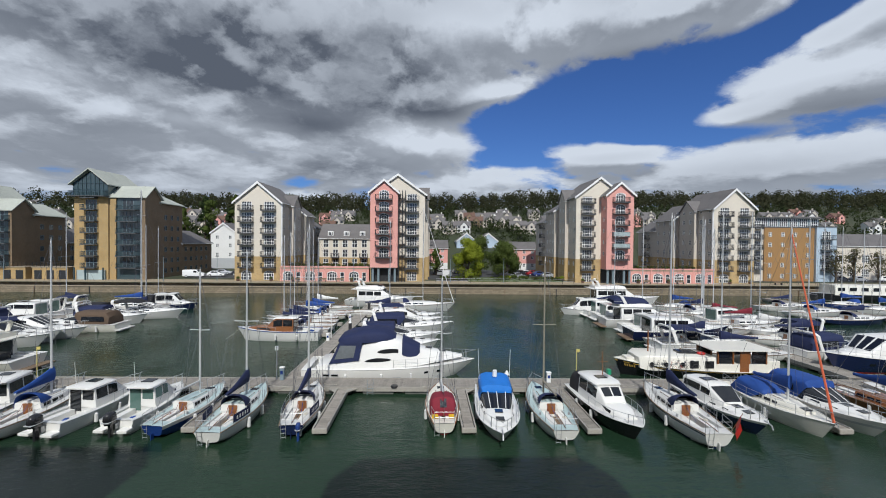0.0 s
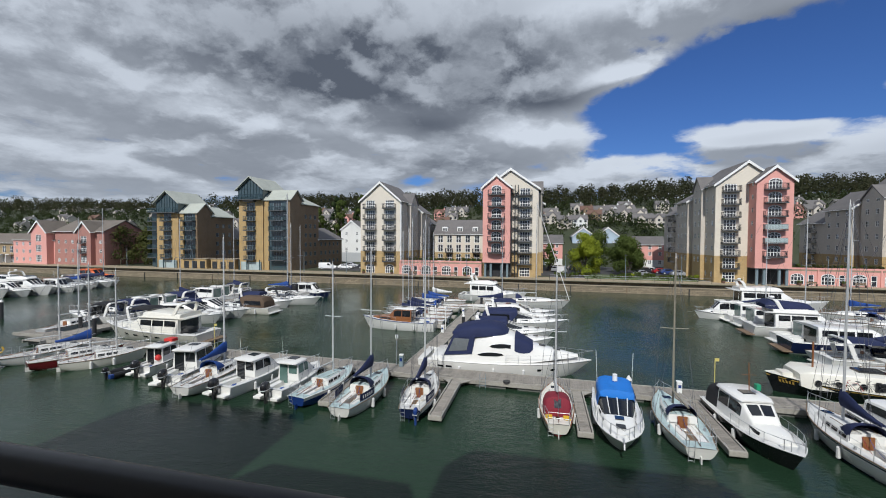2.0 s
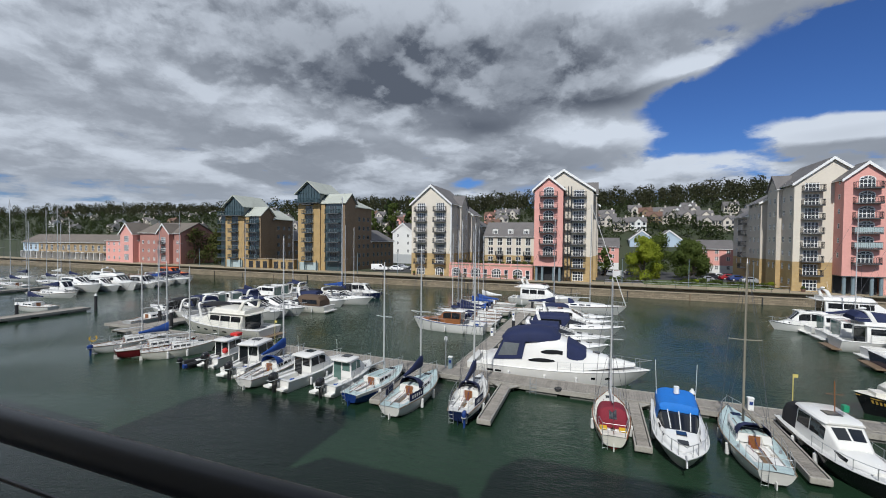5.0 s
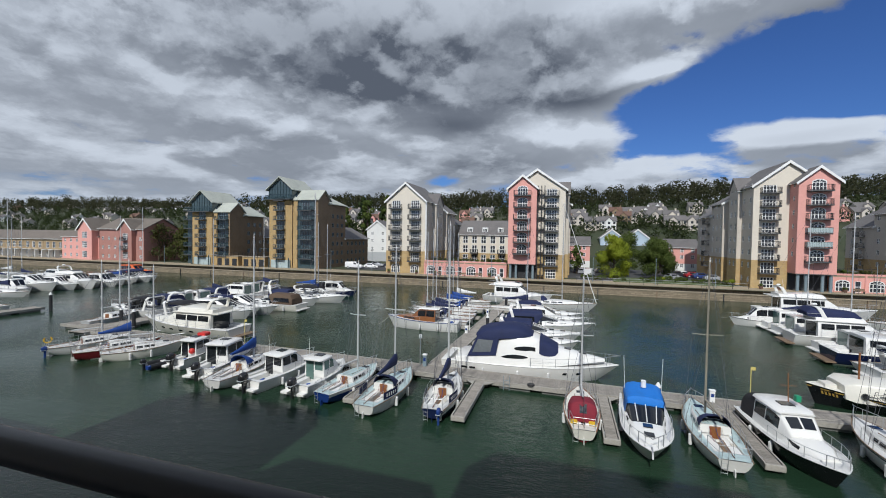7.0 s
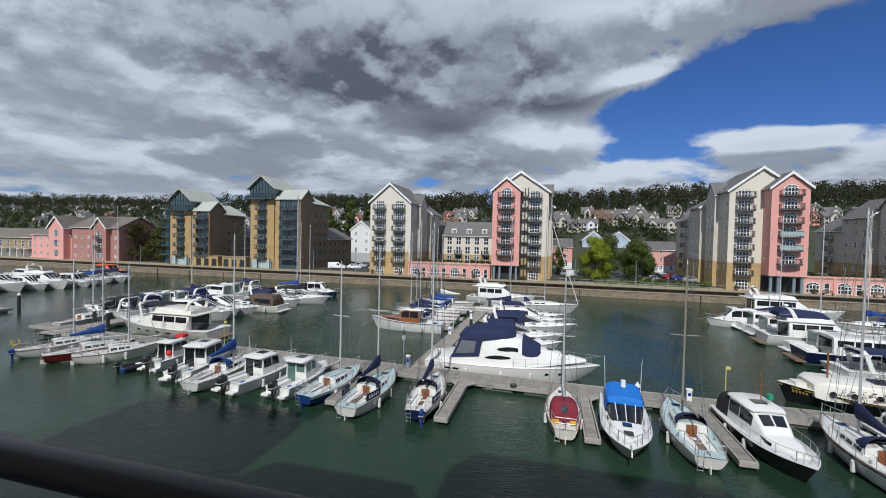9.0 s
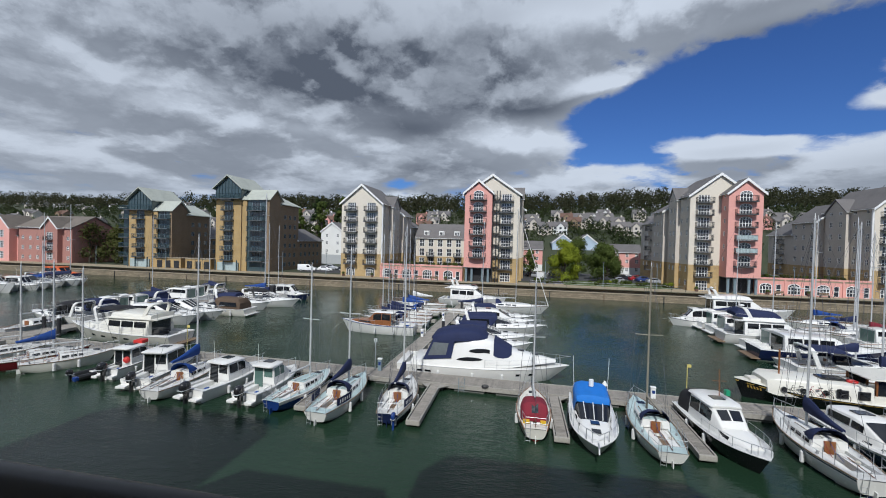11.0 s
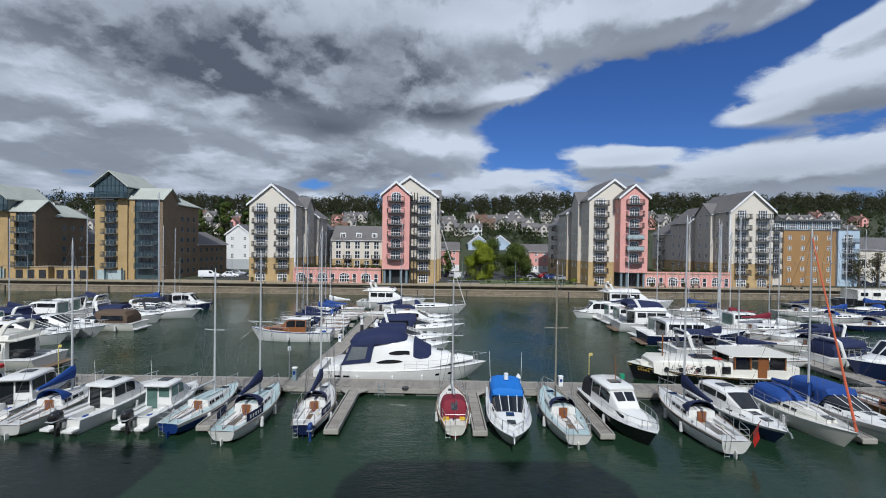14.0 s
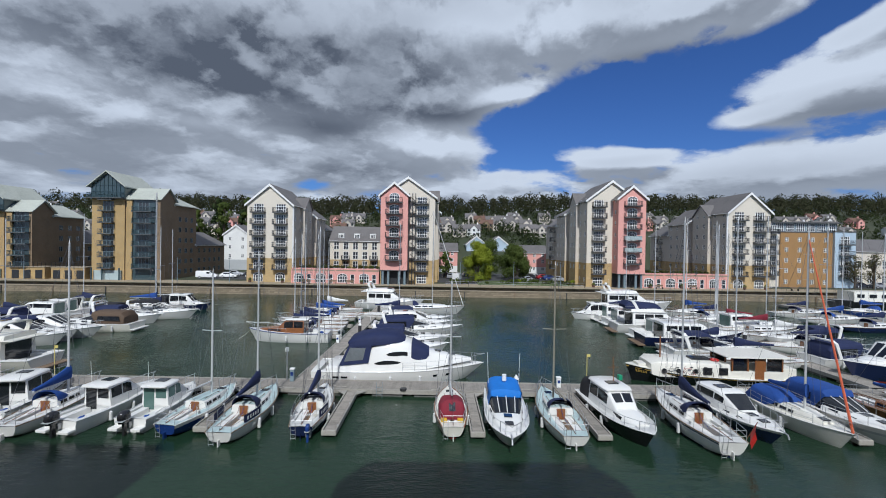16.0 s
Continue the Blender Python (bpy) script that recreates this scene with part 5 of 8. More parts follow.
def moor(t, h, bow_in=True):
    """Mooring lines to the walkway."""
    s, k = (0.95, 1) if bow_in else (0.04, -1)
    for sd in (-1, 1):
        p = (h.x(s, 9), sd * (h.half(s) - 0.05))
        q = (k * (h.L / 2 + 0.5), sd * (h.B * 0.6))
        part("mooring_rope", line(p, h.sheer(s) + 0.03, q, 0.52, 0.1), ROPE, t)


def outboard(t, x, z, y=0.0, big=1.0, mat=OUTB):
    """Cowl, midsection, bracket and propeller of an outboard motor hung on the transom."""
    rings = []
    for f, l0, l1, w in ((0.0, -0.20, -0.52, 0.11), (0.05, -0.10, -0.66, 0.17), (0.30, -0.05, -0.74, 0.20), (0.52, -0.08, -0.72, 0.19), (0.64, -0.18, -0.62, 0.14), (0.68, -0.28, -0.52, 0.07)):
        c, hl = (l0 + l1) / 2, (l0 - l1) / 2
        rings.append([(x + (c + hl * math.copysign(abs(math.cos(q)) ** 0.7, math.cos(q))) * big, y + w * big * math.copysign(abs(math.sin(q)) ** 0.7, math.sin(q)), z + 0.12 + f * big) for q in [2 * math.pi * k / 14 for k in range(14)]])
    o = part("outboard_motor", loft(BM(), rings, closed=True), mat, t, "black outboard motor", smooth=True)
    part("leg", bbox(x - 0.46 * big, x - 0.22 * big, y - 0.07, y + 0.07, z - 0.75 * big, z + 0.14, 0.03), mat, o)
    part("bracket", box(BM(), x - 0.2 * big, x + 0.02, y - 0.14, y + 0.14, z - 0.25, z + 0.1), STEEL, o)
    part("cowl_band", bbox(x - 0.755 * big, x - 0.04 * big, y - 0.205 * big, y + 0.205 * big, z + 0.30 * big, z + 0.335 * big, 0.01), GREYGEL, o)
    part("propeller", tube(BM(), [(x - 0.6 * big, y, z - 0.7 * big), (x - 0.15, y, z - 0.7 * big)], 0.07, 7, 0.05), mat, o)


def rig(t, h, mast, boom_z, boom_len, cover, ms=0.60, z0=None, spread=(0.52,), fur=None, mat=ALLOY, lean=0.0, furl_mat=None, thick=1.0, lowers=True):
    """Mast with spreaders and stays, boom with its folded sail."""
    x = h.x(ms, 9)
    zb = z0 if z0 is not None else h.sheer(ms)
    top = (x - lean * mast, 0, mast)
    m = part("mast", tube(BM(), [(x, 0, zb), (x - lean * mast * 0.5, 0, mast * 0.5), top], 0.072 * thick, 8, 0.052 * thick), mat, t, "tall alloy mast", smooth=True)
    bw = h.half(ms) - 0.05
    for f in spread:
        z = zb + (mast - zb) * f
        part("spreader", tube(BM(), [(x, -bw * 0.72, z + 0.03), (x, 0, z), (x, bw * 0.72, z + 0.03)], 0.028, 5), mat, m)
        for sd in (-1, 1):
            part("shroud", tube(BM(), [(x - 0.1, sd * bw, h.sheer(ms)), (x, sd * bw * 0.72, z + 0.03), (x, 0, mast - 0.2)], 0.011, 4), WIRE, m)
            if lowers:
                part("shroud", tube(BM(), [(x - 0.45, sd * bw, h.sheer(ms)), (x, 0, z)], 0.010, 4), WIRE, m)
    bowp = (h.x(0.985, 9), 0, h.sheer(1) + 0.03)
    part("forestay", tube(BM(), [bowp, (top[0], 0, mast - 0.25)], 0.011 if not furl_mat else 0.075, 6 if furl_mat else 4, 0.011 if not furl_mat else 0.03), furl_mat or WIRE, m, "rolled foresail on its stay" if furl_mat else "")
    part("backstay", tube(BM(), [(h.x(0.01, 9), 0, h.sheer(0) + 0.05), top], 0.011, 4), WIRE, m)
    part("masthead_light", tube(BM(), [(top[0], 0, mast), (top[0], 0, mast + 0.28)], 0.03, 5, 0.012), WHITEP, m)
    if boom_len:
        b = part("boom", tube(BM(), [(x - 0.06, 0, boom_z), (x - boom_len, 0, boom_z + 0.05)], 0.06, 7), mat, t)
        if cover:
            rings = []
            for i in range(9):
                f = i / 8
                xx = x + 0.14 - (boom_len + 0.1) * f
                hh = (0.62 * (1 - f) ** 1.5 + 0.17) * (1 + 0.1 * noise.noise(Vector((xx * 2, mast, 0))))
                ww = 0.16 * (1 - 0.35 * f)
                rings.append([(xx, ww * math.cos(q), boom_z + 0.04 + hh * 0.5 + (hh * 0.62) * math.sin(q)) for q in [2 * math.pi * j / 10 for j in range(10)]])
            part("sail_cover", loft(BM(), rings, closed=True), cover, b, "folded sail under a cloth cover", smooth=True)


def at(x, y, hd):
    return pose(x, y, 0, 0, 0, hd)


def line(p, z0, q, z1, sag=0.12):
    """Mooring rope."""
    a, b = Vector((*p, z0)), Vector((*q, z1))
    m = (a + b) / 2 - Vector((0, 0, sag))
    return tube(BM(), [a, a.lerp(b, 0.25) * 0.5 + a.lerp(m, 0.5) * 0.5, m, b.lerp(m, 0.5) * 0.5 + b.lerp(a, 0.25) * 0.5, b], 0.018, 4)


def sail_yacht(x, y, hd, L, B, label, hull=GEL, deck=NONSKID, top=GEL, hood=None, cover=NAVYCLOTH, mast=10.5, bow=1.05, stern=0.8, boot=None, stripe=None, gun=TEAK, wash=VARNISH,
               fine=True, furl=None, spread=(0.52,), group="sailing yachts", tent=None, tiller=True, motor=False, dodger_text=None, ms=0.60, horseshoe=False, ladder=True, mast_mat=ALLOY, thick=1.0, open_aft=0.12):
    t = thing("sailing_yacht", at(x, y, hd), label, "sailing yacht", group)
    h = Hull(L, B, bow, stern, tr=0.60, full=2.3, rake=0.10, flare=0.2, belly=0.44, transom=-0.03, rise=0.58, tuck=0.18)
    mesh_hull(t, h, hull, deck, (0.08, 0.36, B * 0.27, 0.42), stripe, boot, gun)
    xa, xb, xc = h.x(0.36, 9), h.x(0.62, 9), h.x(0.80, 9)
    zs = h.sheer(0.4)
    secs = [(xa, B * 0.33, B * 0.30, zs - 0.02, zs + 0.48), (xb, B * 0.30, B * 0.26, h.sheer(0.6) - 0.02, zs + 0.44), (xc, B * 0.15, B * 0.12, h.sheer(0.8) - 0.02, h.sheer(0.8) + 0.18)]
    house(t, "coachroof", secs, top)
    part("roof_panel", loft(BM(), [[(x0, q * w1 * 0.86, z1 + 0.012 + 0.04 * min(1, w1) * (1 - abs(q))) for q in (-1, -0.5, 0, 0.5, 1)] for x0, w0, w1, zb, z1 in ((xa + 0.05, *secs[0][1:]), (xb, *secs[1][1:]), (xc - 0.1, *lerp_sec(secs, xc - 0.1)[1:]))], caps=False), deck, t)
    for a, b in ((0.08, 0.36), (0.44, 0.68), (0.74, 0.92)):
        side_glass(t, secs, xa + (xb - xa) * a, xa + (xb - xa) * b, 0.32, 0.72)
    part("washboard", bbox(xa - 0.05, xa + 0.03, -0.26, 0.26, zs - 0.25, zs + 0.42, 0.012), wash, t, "varnished companionway boards")
    part("sliding_hatch", bbox(xa, xa + 0.75, -0.3, 0.3, zs + 0.49, zs + 0.56, 0.02), deck if deck is TEALDECK else GEL, t)
    part("fore_hatch", bbox(xc - 0.55, xc - 0.05, -0.24, 0.24, h.sheer(0.78) + 0.20, h.sheer(0.78) + 0.27, 0.02), GLASS, t)
    if fine:
        for sd in (-1, 1):
            part("handrail", tube(BM(), [(xa + 0.3, sd * B * 0.2, zs + 0.50), (xa + 0.3, sd * B * 0.2, zs + 0.55), (xb, sd * B * 0.18, zs + 0.52), (xb, sd * B * 0.18, zs + 0.46)], 0.018, 5), TEAK, t)
            part("winch", tube(BM(), [(xa - 0.7, sd * B * 0.36, h.sheer(0.25)), (xa - 0.7, sd * B * 0.36, h.sheer(0.25) + 0.16)], 0.07, 8, 0.055), STEEL, t)
        guard(t, h, 0.2, 0.78, 4)
        pushpit(t, h)
    pulpit(t, h)
    if tiller:
        part("tiller", tube(BM(), [(h.x(0.02, 9), 0, stern + 0.08), (h.x(0.2, 9), 0, stern + 0.2)], 0.025, 5), VARNISH, t)
    part("rudder", bbox(h.x(0, 0) - 0.28, h.x(0, 0) - 0.02, -0.025, 0.025, -0.3, stern * 0.45, 0.012), hull if hull in (NAVY, BLUEHULL) else GEL, t)
    if hood:
        canopy(t, [(xa - 0.05, B * 0.31, zs + 0.12, 0.92), (xa + 0.3, B * 0.31, zs + 0.16, 0.86), (xa + 0.65, B * 0.29, zs + 0.36, 0.46), (xa + 0.95, B * 0.26, zs + 0.45, 0.05)], hood, "sprayhood", "cloth sprayhood on hoops", shut=False)
    if dodger_text:
        for sd in (-1, 1):
            d = BM()
            ss = st(0.12, 0.33, 4)
            loft(d, [[(h.x(s, 9), sd * (h.half(s) - 0.05), h.sheer(s) + z) for z in (0.08, 0.56)] for s in ss], caps=False)
            c = part("spray_dodger", d, hood or NAVYCLOTH, t, "dark cloth dodger with pale lettering bars")
            for k in range(5):
                s = 0.155 + k * 0.032
                b = BM()
                loft(b, [[(h.x(q, 9), sd * (h.half(q) - 0.035), h.sheer(q) + z) for z in (0.2, 0.42)] for q in (s, s + 0.016)], caps=False)
                part("lettering_bar", b, WHITEP, c)
    if tent:
        c = canopy(t, [(h.x(open_aft, 9), B * 0.37, stern - 0.05, 0.45), (h.x(open_aft + 0.06, 9), B * 0.40, stern, 1.0), (xa, B * 0.40, zs, 1.05), (xa + 0.75, B * 0.33, zs + 0.4, 0.35), (xa + 0.9, B * 0.3, zs + 0.42, 0.06)], tent, "cockpit_tent", "cloth tent over the cockpit")
        g = BM()
        quad(g, *[(h.x(open_aft + 0.06 * f, 9) - 0.01, q * 0.2, stern + 0.42 + 0.55 * f) for q, f in ((-1, 0.08), (1, 0.08), (1, 0.92), (-1, 0.92))])
        part("tent_window", g, GLASS, c)
        if open_aft > 0.15:
            for sd in (-1, 1):
                part("yellow_locker", bbox(h.x(0.09, 9), h.x(0.17, 9), sd * B * 0.24 - 0.2, sd * B * 0.24 + 0.2, stern * 0.7, stern + 0.06, 0.04), YELLOW, t)
    rig(t, h, mast, zs + 1.25, L * 0.36, cover, ms, zs + 0.4, spread, mat=mast_mat, furl_mat=furl, thick=thick, lowers=fine)
    if fine:
        for s, sd in ((0.3, -1), (0.55, -1), (0.35, 1), (0.6, 1)):
            fender(t, h, s, sd)
        if ladder:
            bl = BM()
            for sd in (-0.14, 0.14):
                tube(bl, [(h.x(0, 0.3) - 0.06, 0.45 + sd, -0.05), (h.x(0, stern) - 0.06, 0.45 + sd, stern + 0.5)], 0.014, 4)
            for k in range(4):
                tube(bl, [(h.x(0, 0.4) - 0.06, 0.31, 0.1 + k * 0.24), (h.x(0, 0.4) - 0.06, 0.59, 0.1 + k * 0.24)], 0.012, 4)
            part("boarding_ladder", bl, STEEL, t)
        for k in range(3):
            part("rope_tail", tube(BM(), [(xa + 0.1, -0.3 + 0.3 * k, zs + 0.5), (xa - 0.3, -0.34 + 0.3 * k, zs + 0.05), (xa - 0.9, -0.5 + 0.4 * k, 0.72)], 0.014, 4), (ROPE, BLUECLOTH, REDCLOTH)[k], t)
        for s0, sd in ((0.2, 1), (0.3, -1)):
            part("cushion", bbox(h.x(s0, 9), h.x(s0, 9) + 0.6, sd * B * 0.16 - 0.16, sd * B * 0.16 + 0.16, stern * 0.74, stern * 0.82, 0.03), (NAVYCLOTH if sd > 0 else GREYGEL), t)
        part("anchor", tube(BM(), [(h.x(0.94, 9), 0, h.sheer(0.94) + 0.05), (h.x(1, 9) + 0.1, 0, h.sheer(1) + 0.04), (h.x(1, 9) + 0.16, 0, h.sheer(1) - 0.16)], 0.04, 5), STEEL, t)
        part("cockpit_grating", box(BM(), h.x(0.11, 9), h.x(0.33, 9), -B * 0.09, B * 0.09, 0.425, 0.45), TEAK, t)
        part("coiled_rope", blobmesh((h.x(0.22, 9), -B * 0.2, stern * 0.95), 0.16, (1, 0.8, 0.35), 2, 0.5, x), ROPE, t)
    if fine:
        moor(t, h, hd > 0)
    if motor:
        outboard(t, h.x(0, 0.5), stern * 0.55, -0.45, 0.7, BLUEHULL)
    if horseshoe:
        part("horseshoe_buoy", tube(BM(), [(h.x(0.02, 9) + 0.28 * math.sin(q), 0.45 + 0.02, stern + 0.62 + 0.28 * math.cos(q)) for q in [radians(40 + 280 * i / 9) for i in range(10)]], 0.07, 6), YELLOW, t)
    return t


def motor_cruiser(x, y, hd, L, B, label, hull=GEL, cloth=NAVYCLOTH, kind="tent", stripe=None, boot=None, bow=1.35, stern=1.0, fine=True, group="motor cruisers", arch=True, cabin_rise=0.5, swim=True, full=3.0, rake=0.12, tall=1.0, flare=0.26):
    """Express cruiser: raised foredeck, raked screen, open cockpit under a cloth or a hard top."""
    t = thing("motor_cruiser", at(x, y, hd), label, "motor boat", group)
    h = Hull(L, B, bow, stern, tr=0.92, full=full, rake=rake, flare=flare, belly=0.42, tuck=0.19)
    mesh_hull(t, h, hull, GEL, (0.05, 0.42, B * 0.38, 0.55), stripe, boot, FEND)
    xa, xs, xt, xn = h.x(0.40, 9), h.x(0.47, 9), h.x(0.62, 9), h.x(0.90, 9)
    z = h.sheer(0.5)
    fd = [(xs - 0.1, B * 0.42, B * 0.38, z - 0.04, z + cabin_rise), (xt, B * 0.36, B * 0.29, h.sheer(0.62) - 0.04, z + cabin_rise * 0.95), (h.x(0.78, 9), B * 0.35, B * 0.26, h.sheer(0.78) - 0.04, h.sheer(0.78) + cabin_rise * 0.55), (xn, B * 0.22, B * 0.12, h.sheer(0.9) - 0.04, h.sheer(0.9) + 0.06)]
    house(t, "foredeck_cabin", fd, hull if hull is GEL else GEL, rnd=0.16)
    for a, b in ((0.1, 0.32), (0.42, 0.7)):
        side_glass(t, fd, xs + (xn - xs) * a, xs + (xn - xs) * b * 0.8, 0.35, 0.7, name="portlight")
    zc = z + cabin_rise
    scr = [(xa - 0.55, B * 0.42, B * 0.37, z - 0.02, zc + 0.62), (xs - 0.25, B * 0.41, B * 0.36, z - 0.02, zc + 0.60), (xs + 0.35, B * 0.38, B * 0.32, z, zc + 0.3), (xt + 0.15, B * 0.31, B * 0.26, z + 0.1, zc + 0.0)]
    if kind in ("hard", "sport"):
        roof = [(h.x(0.14 if kind == "hard" else 0.2, 9), B * 0.40, B * 0.35, z - 0.03, zc + 0.95 * tall), (xa, B * 0.42, B * 0.36, z - 0.03, zc + 1.05 * tall), (xs + 0.1, B * 0.40, B * 0.33, z, zc + 0.95 * tall), (xt + 0.2, B * 0.31, B * 0.24, z + 0.1, zc + 0.05)]
        house(t, "hardtop_cabin", roof, GEL, rnd=0.14)
        side_glass(t, roof, roof[0][0] + 0.2, xa - 0.05, 0.5, 0.86)
        side_glass(t, roof, xa + 0.05, xs + 0.25, 0.5, 0.84)
        top_glass(t, roof, xs + 0.14, xt + 0.1, 0.94, panes=1 if kind == "hard" else 3)
        part("roof_hatch", bbox(xa - 0.9, xa - 0.2, -0.45, 0.45, zc + 1.05 * tall, zc + 1.05 * tall + 0.06, 0.02), GLASS, t)
        part("door_glass", box(BM(), roof[0][0] - 0.03, roof[0][0] - 0.005, -B * 0.3, B * 0.3, z - 0.3, zc + 0.78 * tall), GREENGLASS, t)
    else:
        b = loft(BM(), [[(x0, w1, z1), (x0, w1 * 0.96, z1 + 0.05), (x0, -w1 * 0.96, z1 + 0.05), (x0, -w1, z1)] for x0, w0, w1, zz, z1 in scr[1:2]] + [[(xs - 0.2, B * 0.355, zc + 0.61), (xs - 0.2, B * 0.34, zc + 0.66), (xs - 0.2, -B * 0.34, zc + 0.66), (xs - 0.2, -B * 0.355, zc + 0.61)]])
        part("screen_frame", b, STEEL, t)
        house(t, "windscreen_body", [(xs - 0.3, B * 0.40, B * 0.345, z, zc + 0.58), (xs + 0.1, B * 0.385, B * 0.32, z, zc + 0.42), (xt + 0.1, B * 0.32, B * 0.27, z, zc - 0.02)], GLASS, rnd=0.05)
        for f in (-0.33, 0.0, 0.33):
            part("screen_bar", tube(BM(), [(xs - 0.25, f * B * 0.66, zc + 0.65), (xs + 0.12, f * B * 0.62, zc + 0.49), (xt + 0.1, f * B * 0.52, zc + 0.05)], 0.03, 5), GEL, t)
        if kind == "tent":
            c = canopy(t, [(h.x(0.08, 9), B * 0.40, stern, 0.9 * tall), (h.x(0.12, 9), B * 0.41, stern, 1.45 * tall), (h.x(0.25, 9), B * 0.41, z, 1.5 * tall), (xa, B * 0.40, z, 1.5 * tall), (xs - 0.15, B * 0.37, zc + 0.3, 1.5 * tall - cabin_rise - 0.32), (xs, B * 0.35, zc + 0.5, 0.1)], cloth, "canopy", "cloth cockpit canopy on hoops", 0.04, 0.28)
            for sd in (-1, 1):
                p = BM()
                quad(p, (h.x(0.12, 9), sd * (B * 0.43 + 0.012), z + 0.35), (xa - 0.2, sd * (B * 0.43 + 0.012), z + 0.4), (xa - 0.25, sd * (B * 0.405 + 0.03), z + 0.95 * tall), (h.x(0.13, 9), sd * (B * 0.405 + 0.03), z + 0.92 * tall))
                part("clear_panel", p, GLASS, c)
        elif kind == "bimini":
            canopy(t, [(h.x(0.1, 9), B * 0.36, zc + 0.8, 0.12), (h.x(0.2, 9), B * 0.40, zc + 0.9, 0.3), (xa - 0.2, B * 0.40, zc + 0.9, 0.3), (xs - 0.2, B * 0.36, zc + 0.75, 0.12)], cloth, "bimini", "stretched cloth bimini top", 0.03, 0.5)
            for s in (0.1, 0.24):
                part("hoop", tube(BM(), [(h.x(s, 9), B * 0.42, stern), (h.x(s, 9), B * 0.38, zc + 0.9), (h.x(s, 9), -B * 0.38, zc + 0.9), (h.x(s, 9), -B * 0.42, stern)], 0.02, 5), STEEL, t)
    if arch and kind != "hard":
        xr = h.x(0.16, 9)
        part("radar_arch", loft(BM(), [[(xr + dx - 0.3 * k, yy, zz), (xr + dx + 0.35 - 0.3 * k, yy, zz), (xr + dx + 0.35 - 0.3 * k, yy2, zz2), (xr + dx - 0.3 * k, yy2, zz2)] for dx, k, yy, zz, yy2, zz2 in
             ((0, 0, B * 0.47, stern, B * 0.43, stern), (-0.5, 0, B * 0.44, zc + 1.0, B * 0.40, zc + 0.95), (-0.6, 0, B * 0.34, zc + 1.25, B * 0.34, zc + 1.13), (-0.6, 0, -B * 0.34, zc + 1.25, -B * 0.34, zc + 1.13), (-0.5, 0, -B * 0.44, zc + 1.0, -B * 0.40, zc + 0.95), (0, 0, -B * 0.47, stern, -B * 0.43, stern))], closed=True), GEL, t, smooth=True)
    if swim:
        part("swim_platform", bbox(-L / 2 - 0.55, -L / 2 + 0.05, -B * 0.42, B * 0.42, 0.22, 0.34, 0.04), GEL, t)
    for xx in (h.x(0.68, 9), h.x(0.80, 9)):
        sc = lerp_sec(fd, xx)
        part("deck_hatch", bbox(xx - 0.25, xx + 0.25, -0.25, 0.25, sc[4] + 0.02, sc[4] + 0.075, 0.02), GLASS, t)
    guard(t, h, 0.5, 0.9, 4 if fine else 3, 0.6, 1)
    pulpit(t, h, 0.62, 0.9)
    if fine:
        for s, sd in ((0.2, 1), (0.5, 1), (0.2, -1), (0.5, -1)):
            fender(t, h, s, sd, 0.6)
        part("anchor", tube(BM(), [(L / 2 - 0.3, 0, bow + 0.05), (L / 2 + 0.2, 0, bow - 0.02), (L / 2 + 0.3, 0, bow - 0.25)], 0.05, 6), STEEL, t)
    return t


